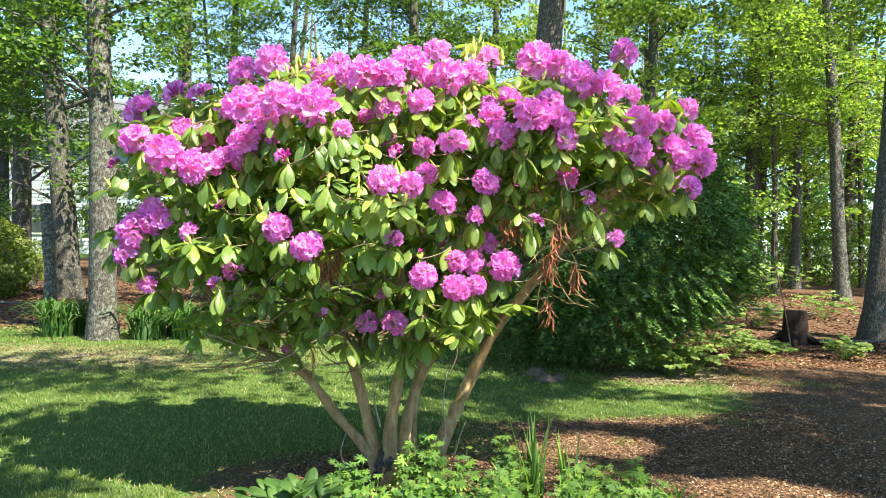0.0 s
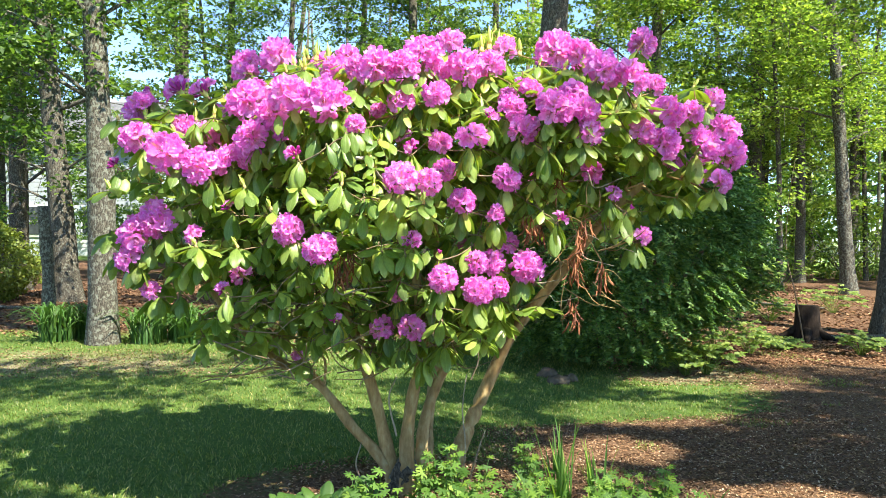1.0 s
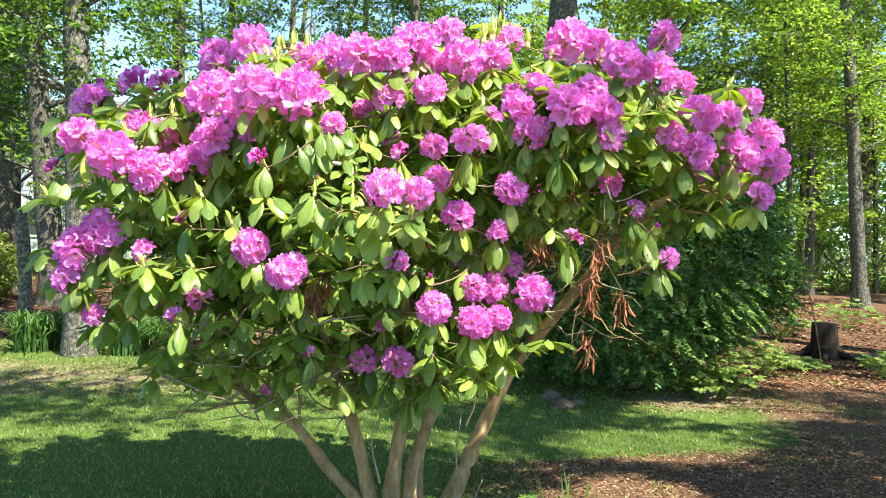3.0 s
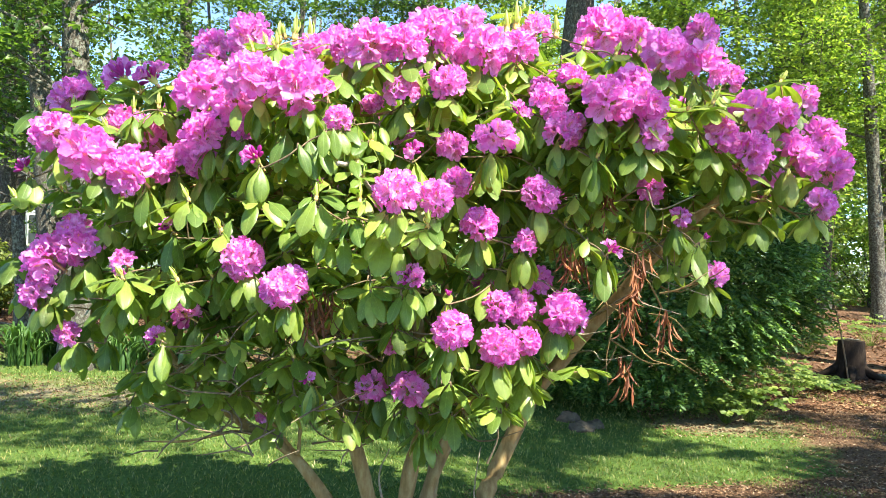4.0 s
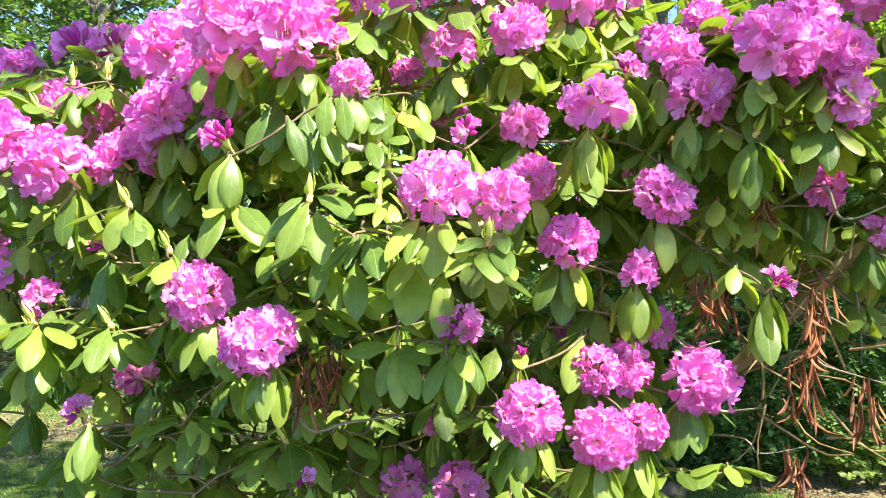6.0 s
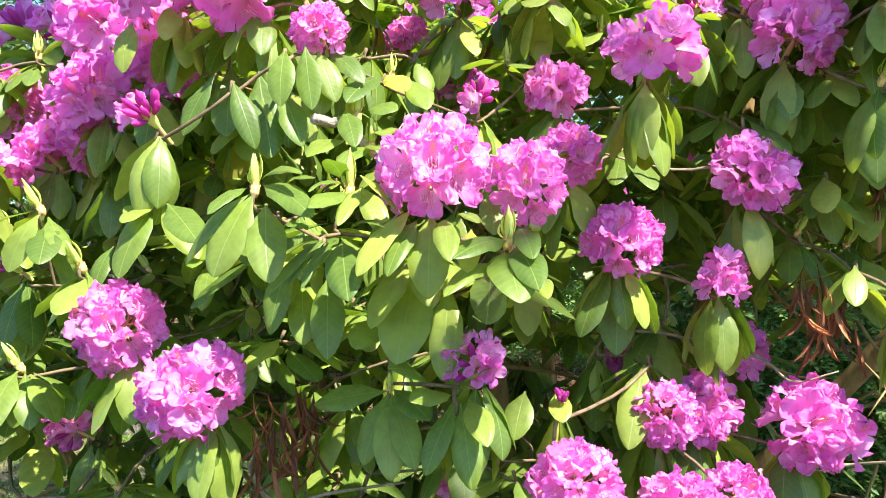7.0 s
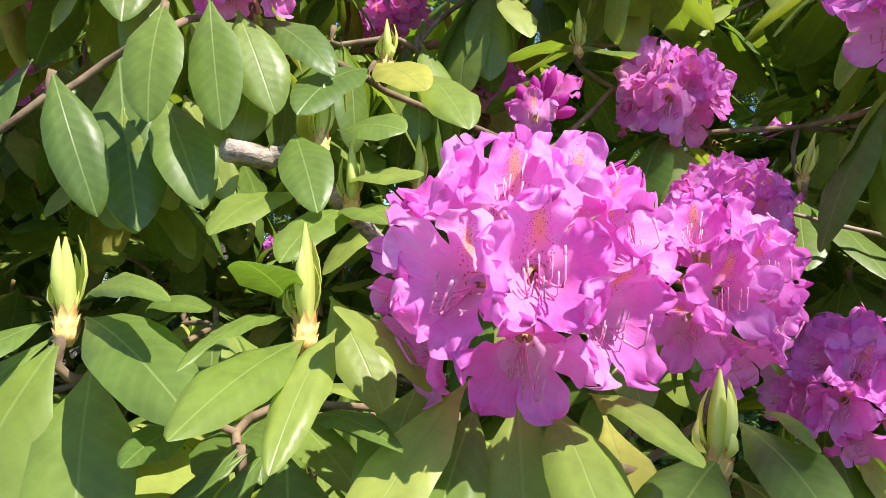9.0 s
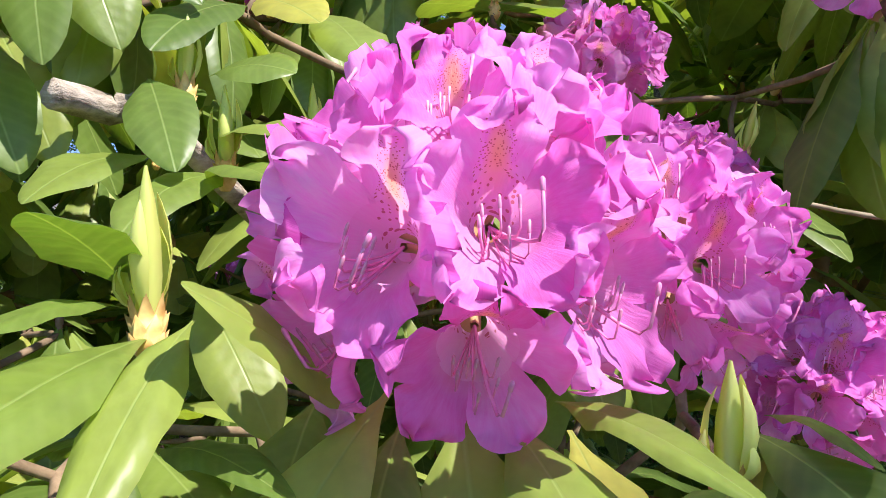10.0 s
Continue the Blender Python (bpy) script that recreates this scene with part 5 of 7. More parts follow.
def tree(base, dia, tall, lean, crown, seed, label, leaves=5000, size=0.13, first=3.0, kind="tree", aimed=False, leaf=None, bark=None, flare=0.45, gaps=(), low=()):
    """A forest tree: flared, tapered trunk with limbs, and a loose crown of leaf sprays carried on the limbs."""
    r = np.random.default_rng(seed)
    bx, by = base
    if aimed:
        # the crown stands towards the sun from the ground that it shades
        crown = (crown[0] + (SUN_TO.x / SUN_TO.z - 0.382) * crown[2], crown[1] + (SUN_TO.y / SUN_TO.z + 0.337) * crown[2], *crown[2:])
    bz = height(bx, by)
    ob = tagged(new(kind), label, "tree")
    ob.location = (bx, by, bz)
    b = Build()
    n = 26
    pts, rad = [], []
    for i in range(n):
        s = i / (n - 1)
        pts.append(Vector((lean[0] * s * tall + 0.10 * math.sin(s * 5 + seed), lean[1] * s * tall + 0.08 * math.sin(s * 4 + seed * 2), s * tall - (0.1 if i == 0 else 0))))
        rad.append(dia * 0.5 * ((1.0 - 0.75 * s) + flare * math.exp(-s * tall / 0.22)))
    v, f, u = tube(pts, rad, 16, 0.16, seed)
    b.add(v, f, u)
    sprays = []
    cx, cy, cz, rx, ry, rz = crown
    for k in range(16):
        s = min(0.97, max(first / tall, 0.15) + (1 - first / tall) * (k + r.uniform(0, 0.8)) / 16)
        q = pts[int(s * (n - 1))]
        a = k * 2.4 + r.uniform(-0.5, 0.5)
        ln = (rx + ry) * 0.5 * r.uniform(0.5, 1.0) * (1.1 - 0.6 * s)
        end = q + Vector((math.cos(a) * ln + cx * 0.4, math.sin(a) * ln + cy * 0.4, ln * r.uniform(-0.05, 0.6)))
        if aimed:
            end = Vector((cx + rx * r.uniform(-0.8, 0.8), cy + ry * r.uniform(-0.8, 0.8), cz + rz * r.uniform(-0.7, 0.7)))
        mid = q.lerp(end, 0.5) + Vector((0, 0, 0.12 * ln))
        lp = curve_pts([q, mid, end], 8)
        r0 = max(0.012, dia * 0.13 * (1 - 0.6 * s))
        v, f, u = tube(lp, [r0 * (1 - 0.85 * j / 7) for j in range(8)], 6, 0.2, seed + k)
        b.add(v, f, u)
        for p in lp[5 if aimed else 2:]:
            for _ in range(3):
                e = p + Vector(tuple(r.normal(0, 0.45, 3))) * (0.6 + 0.25 * ln)
                sprays.append(tuple(e))
                if r.random() < 0.35:
                    v, f, u = tube([p, p.lerp(e, 0.5) + Vector((0, 0, 0.05)), e], [0.010, 0.007, 0.003], 4)
                    b.add(v, f, u)
    for k, (ex, ey, ez) in enumerate(low):
        q, e = pts[min(n - 1, int(max(0.3, ez - 0.3) / tall * (n - 1)))], Vector((ex, ey, ez))
        v, f, u = tube(curve_pts([q, q.lerp(e, 0.5) + Vector((0, 0, 0.10)), e], 8), [0.030 - 0.003 * j for j in range(8)], 6, 0.2, seed + k)
        b.add(v, f, u)
    trunk = part("trunk", b.mesh("trunk", [bark or M_BARK]), ob)
    extra = max(20, len(sprays) // (4 if aimed else 9))
    u3 = r.normal(0, 1, (extra, 3))
    u3 /= np.linalg.norm(u3, axis=1)[:, None]
    u3 *= r.uniform(0.3, 1.0, (extra, 1)) ** 0.5
    sprays += [tuple(q) for q in u3 * [rx, ry, rz] + [cx, cy, cz]]
    sprays = sprays if aimed else [q for q in sprays if r.random() < 0.46]
    if not aimed:
        leaves, size = int(leaves * 1.95), size * 0.80
    per = max(1, leaves // len(sprays))
    for ex, ey, ez in low:
        sprays += [tuple(np.array([ex, ey, ez]) * w + r.normal(0, 0.22, 3)) for w in (1.0, 0.93, 0.85, 0.97)]
    if aimed:
        pos = leaf_cloud(r, sprays, per, np.array([0.26, 0.26, 0.10]) * (0.8 + size * 2))
    else:
        pos = leaf_plates(r, sprays, per, 0.62 + size * 1.6)
    # leaves are left out where a chosen patch should stay sunlit
    for gx, gy, gr, gs in gaps:
        drop = (pos[:, 2] + bz) / SUN_TO.z
        ex = (pos[:, 0] + bx - SUN_TO.x * drop - gx) / gr
        ey = (pos[:, 1] + by - SUN_TO.y * drop - gy) / gs
        pos = pos[ex * ex + ey * ey > r.uniform(0.5, 1.2, len(pos))]
    part("crown", scatter_leaves("crown", pos, size, [leaf or M_WOODS], 0.5, 0.3, seed=seed), ob, "fresh green broad leaves with gaps of sky")
    return ob


GREY = "tall grey-barked forest tree with fresh green leaves"
tree((-4.19, 9.52), 0.34, 12.0, (-0.012, 0.0), (0.3, 0.3, 8.5, 2.4, 2.4, 2.8), 1, "straight grey trunk mottled with lichen at the lawn edge", 12350, 0.11, 4.2, leaf=M_SHADED_WOODS, bark=M_LICHEN_BARK, flare=0.25,
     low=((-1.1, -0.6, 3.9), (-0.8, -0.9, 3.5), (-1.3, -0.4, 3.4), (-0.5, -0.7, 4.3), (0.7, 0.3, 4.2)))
tree((-7.25, 15.3), 0.46, 15.0, (-0.06, 0.0), (0, 0, 8.5, 3.0, 3.0, 4.0), 2, GREY, 12350, 0.13, 3.5, leaf=M_SHADED_WOODS, low=((-2.2, -0.4, 3.0), (-2.0, 0.3, 2.4), (1.0, -0.2, 2.9), (-1.2, 0.2, 3.8)))
tree((-12.7, 24.0), 0.50, 16.0, (0.0, 0.0), (0, 0, 8.5, 3.5, 3.5, 4.5), 3, GREY, 12350, 0.15, 3.0, leaf=M_SHADED_WOODS)
tree((1.45, 11.0), 0.47, 13.0, (0.02, 0.0), (0.2, 0.5, 8.2, 2.8, 2.8, 2.8), 4, "thick brown trunk rising behind the flowering bush", 12500, 0.11, 5.6, leaf=M_SHADED_WOODS)
tree((9.95, 19.0), 0.34, 15.0, (-0.11, 0.0), (0, 0, 7.5, 3.4, 3.4, 4.2), 5, "leaning trunk with pale patches of bark", 9690, 0.13, 3.2, bark=M_LICHEN_BARK)
tree((6.45, 11.4), 0.42, 12.0, (0.03, 0.0), (0.3, 0, 7.6, 2.6, 2.6, 3.0), 6, GREY, 8398, 0.11, 4.8)
tree((9.5, 24.0), 0.45, 16.0, (0.0, 0.0), (0, 0, 8.0, 3.6, 3.6, 4.5), 7, GREY, 10336, 0.15, 2.8)
tree((-6.5, 20.0), 0.30, 15.0, (0.01, 0.0), (0, 0, 9.5, 2.6, 2.6, 3.6), 8, "slender dark trunk in the wood", 7314, 0.13, 4.0, leaf=M_SHADED_WOODS)
tree((-7.1, 27.0), 0.34, 17.0, (0.0, 0.0), (0, 0, 10.0, 3.0, 3.0, 4.0), 9, "slender dark trunk in the wood", 7979, 0.15, 4.0, leaf=M_SHADED_WOODS)
tree((-5.0, 26.0), 0.28, 17.0, (0.01, 0.0), (0, 0, 9.5, 3.0, 3.0, 4.0), 10, "slender dark trunk in the wood", 7979, 0.15, 3.5, leaf=M_SHADED_WOODS)
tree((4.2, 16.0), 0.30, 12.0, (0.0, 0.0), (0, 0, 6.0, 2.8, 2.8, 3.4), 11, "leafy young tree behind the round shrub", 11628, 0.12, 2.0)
tree((-0.8, 18.0), 0.30, 13.0, (0.0, 0.0), (0, 0, 6.8, 3.0, 3.0, 3.2), 12, "leafy young tree behind the flowering bush", 11970, 0.12, 2.4, leaf=M_SHADED_WOODS)
tree((-2.2, 22.0), 0.28, 13.0, (0.0, 0.0), (0, 0, 7.5, 2.8, 2.8, 3.4), 35, "leafy young tree behind the flowering bush", 8000, 0.13, 3.0, leaf=M_SHADED_WOODS)
tree((1.3, 21.0), 0.26, 13.0, (0.0, 0.0), (0, 0, 7.2, 2.8, 2.8, 3.6), 36, "leafy young tree behind the flowering bush", 8500, 0.13, 3.0)
tree((12.5, 28.0), 0.20, 12.0, (0.0, 0.0), (0, 0, 6.0, 3.4, 3.0, 3.6), 13, "thin-trunked young tree in the wood", 9044, 0.15, 2.0)
tree((6.8, 26.0), 0.22, 13.0, (0.0, 0.0), (0, 0, 6.5, 3.4, 3.0, 4.0), 14, "thin-trunked young tree in the wood", 10336, 0.15, 2.0)
tree((-9.3, 17.5), 0.40, 13.0, (0.0, 0.0), (0, 0, 6.5, 2.6, 2.6, 3.4), 15, "brown-barked tree with dark fine foliage", 9000, 0.09, 2.6, leaf=M_SHRUB)
tree((9.95, 24.5), 0.20, 12.0, (-0.01, 0.0), (0, 0, 8.0, 2.6, 2.6, 3.0), 31, "thin-trunked young tree in the wood", 4000, 0.14, 4.0)
tree((8.8, 20.5), 0.17, 10.0, (-0.03, 0.0), (0, 0, 7.0, 2.2, 2.2, 2.6), 32, "thin-trunked young tree in the wood", 3600, 0.13, 3.6)
tree((10.6, 23.4), 0.30, 13.0, (0.01, 0.0), (0, 0, 8.5, 2.6, 2.6, 3.2), 33, GREY, 4000, 0.14, 4.2)
tree((13.9, 29.5), 0.30, 13.0, (0.0, 0.0), (0, 0, 8.5, 2.8, 2.8, 3.2), 34, GREY, 4000, 0.15, 4.2)
tree((14.0, 21.0), 0.35, 13.0, (0.0, 0.0), (0, 0, 6.0, 3.4, 3.0, 4.0), 16, "leafy understorey tree in the wood", 10336, 0.14, 2.0)
# openings cut in the added trees' crowns: where light falls, and how wide
GAPS = ((1.55, 6.3, 0.80, 0.60), (2.5, 7.6, 1.0, 0.65), (1.15, 5.2, 0.45, 0.36), (1.75, 4.2, 0.60, 0.32), (-0.20, 4.1, 0.75, 0.42), (0.40, 3.75, 0.95, 0.38))
# unseen trees added behind and beside the path, only to cast shade
tree((-4.2, -2.4), 0.42, 9.5, (0.05, 0.02), (4.1, 3.7, 8.0, 1.90, 1.6, 0.6), 21, "unseen tree added behind the path to shade the lawn", 12500, 0.13, 6.0, aimed=True, gaps=((-0.60, 4.45, 1.65, 1.15), (-1.95, 4.80, 0.80, 0.52)))
tree((9.5, -1.5), 0.42, 9.5, (-0.03, 0.02), (-3.6, 4.0, 8.0, 2.0, 2.1, 0.7), 22, "unseen tree added to shade the mulch", 12000, 0.13, 6.0, aimed=True, gaps=GAPS)
tree((9.8, 3.6), 0.42, 10.0, (-0.03, 0.02), (-5.6, 2.4, 8.2, 1.6, 1.5, 0.7), 23, "unseen tree added to shade the round shrub", 4600, 0.14, 6.0, aimed=True, gaps=GAPS)
tree((8.6, 0.5), 0.30, 9.5, (-0.03, 0.02), (-5.0, 3.5, 8.2, 1.0, 1.3, 0.5), 27, "unseen tree added to shade the grass behind the bush", 4200, 0.13, 6.0, aimed=True, gaps=GAPS)
tree((-6.5, 2.0), 0.34, 9.5, (0.03, 0.02), (7.0, 2.6, 8.6, 2.2, 1.3, 0.5), 25, "unseen tree added to dapple the lawn with shade", 4200, 0.13, 6.0, aimed=True)


tree((8.8, -3.0), 0.30, 9.5, (-0.03, 0.02), (-5.6, 4.7, 8.0, 1.0, 0.85, 0.45), 28, "unseen tree added to shade the flowering bush", 1000, 0.13, 6.0, aimed=True, gaps=GAPS)
tree((12.0, 1.0), 0.34, 9.5, (-0.03, 0.02), (-4.5, 3.4, 8.0, 1.25, 0.95, 0.5), 29, "unseen tree added to shade the mulch", 3600, 0.13, 6.0, aimed=True, gaps=GAPS)
tree((13.0, 5.0), 0.34, 9.5, (-0.03, 0.02), (-4.95, 3.1, 8.0, 1.35, 0.72, 0.5), 37, "unseen tree added to shade the stump", 2600, 0.13, 6.0, aimed=True)


def far_woods():
    """The wall of leaves at the back, on uncounted thin trees."""
    r = np.random.default_rng(77)
    cl = []
    for k in range(3300):
        a = r.uniform(-1.0, 1.0)
        d = r.uniform(26, 39 if a > 0.2 else 46)
        x, y = math.sin(a) * d, math.cos(a) * d
        if -0.56 < a < -0.36 and d < 38 and r.random() < 0.9:
            continue
        top = 12 if x > 0 else (7.5 if x > -6 else 5.5)
        z = 1.0 + (r.uniform(0, 1) ** 1.6) * top + (1.6 if x > 9 else 0)
        if noise.noise(Vector((a * 11.0, z * 0.45, 2.0))) < -0.08:
            continue
        if 0.22 < a < 0.62 and z < 4.4 and r.random() < 0.9:
            continue
        cl.append((x, y, z))
    pos = leaf_plates(r, cl, 72, 1.25)
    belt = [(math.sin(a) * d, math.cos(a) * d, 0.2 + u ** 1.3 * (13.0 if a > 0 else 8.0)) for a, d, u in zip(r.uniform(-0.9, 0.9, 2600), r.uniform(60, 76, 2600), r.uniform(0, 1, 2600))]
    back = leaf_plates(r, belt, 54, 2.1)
    ob = new("far_woods", scatter_leaves("far_woods", back, 0.40, [M_SHADED_WOODS], 0.8, 0.3, seed=79))
    tagged(ob, "trees closing the view beyond the lawn, coloured dark for shade", "woods", kind="stuff")
    # left half coloured as shaded, right half as sunlit, through the leaf material
    for side, material, label in ((-1, M_SHADED_WOODS, "distant wall of woodland leaves coloured darker for shade"), (1, M_WOODS, "distant wall of yellow-green woodland leaves coloured as sunlit")):
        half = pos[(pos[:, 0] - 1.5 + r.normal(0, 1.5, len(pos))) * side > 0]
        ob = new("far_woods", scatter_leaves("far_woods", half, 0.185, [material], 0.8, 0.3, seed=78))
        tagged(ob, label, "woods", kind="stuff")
    b = Build()
    for k in range(60):
        a = r.uniform(-0.95, 0.95)
        d = r.uniform(28, 46)
        x, y = math.sin(a) * d, math.cos(a) * d
        q = r.uniform(0.08, 0.22)
        v, f, u = tube([(x, y, 0), (x + r.normal(0, 0.2), y, 5), (x + r.normal(0, 0.5), y, 13)], [q, q * 0.8, q * 0.3], 8, 0.2, k)
        b.add(v, f, u)
    t = new("far_trunks", b.mesh("far_trunks", [M_BARK]))
    tagged(t, "many thin distant trunks in the woodland", "woods", kind="stuff")


far_woods()


# ---- round shrub ----
def round_shrub():
    ob = tagged(new("round_shrub"), "dense dark green rounded shrub in the shade", "shrub")
    r = np.random.default_rng(31)
    c = np.array([1.86, 8.72, 1.33])
    size = np.array([1.50, 1.10, 1.40])

    def shell(n, depth):
        d = r.normal(0, 1, (n, 3))
        d /= np.linalg.norm(d, axis=1)[:, None]
        lump = np.array([noise.noise(Vector(q) * 2.2) * 0.16 + noise.noise(Vector(q) * 6.0) * 0.08 for q in d])
        return d, d * ((1 + lump) * depth)[:, None] * size + c
    d, p = shell(26000, 0.95 - np.abs(r.normal(0, 0.09, 26000)))
    # sprays: paired leaves along arching, outward twigs
    sd, sp = shell(4200, r.uniform(0.86, 1.02, 4200))
    pts, nrm = [p], [d * 0.6 + [0, 0, 0.5]]
    for k in range(len(sp)):
        way = sd[k] * [1, 1, 0.35] + r.normal(0, 0.35, 3)
        way /= np.linalg.norm(way)
        n = 19
        s = np.linspace(0, 1, n)[:, None]
        line = sp[k] + way * s * r.uniform(0.16, 0.34) - np.array([0, 0, 0.10]) * s ** 2
        side = np.cross(way, [0, 0, 1.0])
        side /= np.linalg.norm(side) + 1e-6
        line = line + side * (np.where(np.arange(n) % 2, 1, -1)[:, None] * 0.024 * (1.2 - s))
        pts.append(line)
        nrm.append(np.tile([sd[k][0] * 0.3, sd[k][1] * 0.3, 0.9], (n, 1)))
    p, d = np.concatenate(pts), np.concatenate(nrm)
    keep = p[:, 2] > 0.08 + 0.42 * np.maximum(p[:, 0] - 1.95, 0) + 0.15 * np.maximum(7.9 - p[:, 1], 0)
    part("leaves", scatter_leaves("leaves", p[keep], 0.056, [M_SHRUB], 0.30, 0.22, d[keep], 0.48, 32), ob)
    for k in range(9):
        b = Build()
        a = k * 0.7
        v, f, u = tube(curve_pts([(1.9 + 0.12 * math.cos(a), 8.7 + 0.1 * math.sin(a), -0.05), (1.9 + 0.4 * math.cos(a), 8.7 + 0.4 * math.sin(a), 0.45), (1.9 + 0.9 * math.cos(a), 8.5 + 0.8 * math.sin(a), 1.3)], 9), [0.026 - 0.002 * j for j in range(9)], 7, 0.2, k)
        b.add(v, f, u)
        part("stem", b.mesh("stem", [M_INNER_TWIG]), ob)


round_shrub()


# ---- dead leaves and bare twigs of the rhododendron ----
def withered(p, n, seed):
    r = random.Random(seed)
    for k in range(n + 16):
        v, f, u = leaf_shape(0.082 * r.uniform(0.7, 1.25), 0.0080 * r.uniform(0.6, 1.4), r.uniform(-1.5, 1.5), 2.6, 0, seed * 10 + k)
        a = r.uniform(0, 6.28)
        el = radians(r.uniform(-76, -98))
        d = Vector((math.cos(a) * math.cos(el), math.sin(a) * math.cos(el), math.sin(el)))
        ob = part("withered_leaf", mesh_from("withered_leaf", v, f, [M_DEAD], u), bush, "curled rust-brown dead leaf")
        nrm = Vector((r.uniform(-1, 1), r.uniform(-1, 1), 0.2))
        nrm = (nrm - d * nrm.dot(d)).normalized()
        turn = Matrix((d, nrm.cross(d), nrm)).transposed().to_4x4()
        ob.matrix_basis = Matrix.Translation(Vector(p) + Vector((math.cos(a), math.sin(a), 0)) * r.uniform(0.004, 0.030) + Vector((0, 0, r.uniform(-0.07, 0.05)))) @ turn


for k, (p, n) in enumerate((((0.475, 3.90, 1.64), 8), ((0.317, 3.80, 1.43), 9), ((0.377, 3.85, 1.42), 6), ((0.56, 3.80, 1.34), 8), ((0.53, 3.80, 1.23), 7),
                            ((0.67, 3.80, 1.20), 6), ((0.545, 3.85, 1.02), 7), ((-0.53, 3.62, 1.225), 5), ((-0.48, 3.66, 1.235), 5), ((0.59, 3.85, 1.42), 6))):
    withered(p, n, 60 + k)

for k, (pts, r0, pale) in enumerate((
        ([(0.45, 4.30, 1.50), (0.586, 3.90, 1.66), (0.637, 3.85, 1.58), (0.771, 3.85, 1.633)], 0.007, True),
        ([(0.40, 4.45, 1.05), (0.556, 3.90, 1.27), (0.60, 3.85, 1.247), (0.72, 3.80, 1.216)], 0.006, True),
        ([(0.45, 4.40, 1.25), (0.583, 3.95, 1.36), (0.70, 3.90, 1.322), (0.826, 3.85, 1.281)], 0.005, True),
        ([(-0.62, 4.00, 1.15), (-0.568, 3.65, 1.153), (-0.53, 3.68, 1.079), (-0.458, 3.70, 1.097), (-0.335, 3.72, 1.114)], 0.008, True),
        ([(0.30, 4.60, 0.85), (0.351, 3.95, 1.10), (0.414, 3.90, 1.127), (0.473, 3.85, 1.146)], 0.007, True),
        ([(0.60, 4.20, 1.40), (0.685, 3.95, 1.456), (0.70, 3.90, 1.337), (0.696, 3.88, 1.249)], 0.004, True),
        ([(0.36, 4.50, 0.95), (0.424, 3.90, 1.068), (0.463, 3.85, 1.043), (0.563, 3.85, 1.063)], 0.004, True),
        ([(-0.459, 3.60, 1.682), (-0.441, 3.635, 1.682), (-0.418, 3.67, 1.679), (-0.36, 3.95, 1.60)], 0.0078, True),
        ([(-0.05, 4.10, 1.20), (0.015, 3.90, 1.349), (0.234, 3.85, 1.317), (0.285, 3.80, 1.279), (0.351, 3.78, 1.299)], 0.005, True),
        ([(0.26, 4.10, 1.50), (0.228, 3.80, 1.624), (0.097, 3.78, 1.624), (-0.063, 3.80, 1.67)], 0.006, True),
        ([(-0.713, 4.40, 0.54), (-0.928, 4.35, 0.628), (-1.135, 4.30, 0.596), (-1.30, 4.25, 0.60)], 0.012, False),
        ([(-0.70, 4.40, 0.52), (-0.708, 4.35, 0.70), (-0.907, 4.25, 0.772), (-1.047, 4.20, 0.706)], 0.010, False),
        ([(-0.70, 4.38, 0.53), (-0.873, 4.20, 0.80), (-1.013, 4.20, 0.778), (-1.204, 4.10, 0.792)], 0.010, False))):
    cp = curve_pts(pts, 16)
    cut = k == 7
    v, f, u = tube(cp, [r0 * (1.0 if cut else 0.75 - 0.5 * j / 15) for j in range(16)], 8, 0.35, 70 + k)
    b = Build()
    b.add(v, f, u)
    if cut:
        b.f.append(tuple(range(7, -1, -1)))
        b.s.append(0)
    part("twig", b.mesh("twig", [M_CUT if cut else (M_PALE_TWIG if pale else M_TWIG)]), bush)


# ---- low plants ----
def lobed_leaf(r, size):
    """A soft leaf of three scalloped lobes, lying along +x."""
    verts, faces = [(0, 0, 0)], []
    n = 21
    for k in range(n):
        a = -1.9 + 3.8 * k / (n - 1)
        rad = size * (0.28 + 0.72 * abs(math.cos(a * 2.45)) * (1 - 0.12 * abs(a)) + 0.07 * math.cos(k * 2.9))
        verts.append((rad * math.cos(a), rad * math.sin(a), size * (0.10 * math.cos(a * 3) - 0.10 * (rad / size) ** 2)))
    for k in range(n - 1):
        faces.append((0, k + 1, k + 2))
    return np.array(verts), faces


def cut_leaf(r, size):
    """A soft leaf cut into five or seven pointed, toothed lobes, lying along +x."""
    verts, faces = [(0, 0, 0)], []
    n = 43
    for k in range(n):
        a = -2.0 + 4.0 * k / (n - 1)
        lobe = abs(math.cos(a * 3.92)) ** 1.3
        rad = size * (0.26 + 0.80 * lobe * (1 - 0.20 * abs(a)) + 0.13 * (k % 2))
        verts.append((rad * math.cos(a), rad * math.sin(a), size * (0.12 * lobe - 0.22 * (rad / size) ** 2)))
    for k in range(n - 1):
        faces.append((0, k + 1, k + 2))
    return np.array(verts), faces


def round_leaf(r, size):
    """A soft, nearly round leaf with a shallow cup."""
    verts, faces = [(0, 0, 0)], []
    for k in range(17):
        a = -2.7 + 5.4 * k / 16
        rad = size * (0.86 + 0.05 * math.cos(k * 2.1))
        verts.append((size * 0.5 + rad * math.cos(a), rad * math.sin(a), size * (0.16 + 0.05 * math.sin(3 * a))))
    verts[0] = (size * 0.45, 0, 0)
    for k in range(16):
        faces.append((0, k + 1, k + 2))
    return np.array(verts), faces


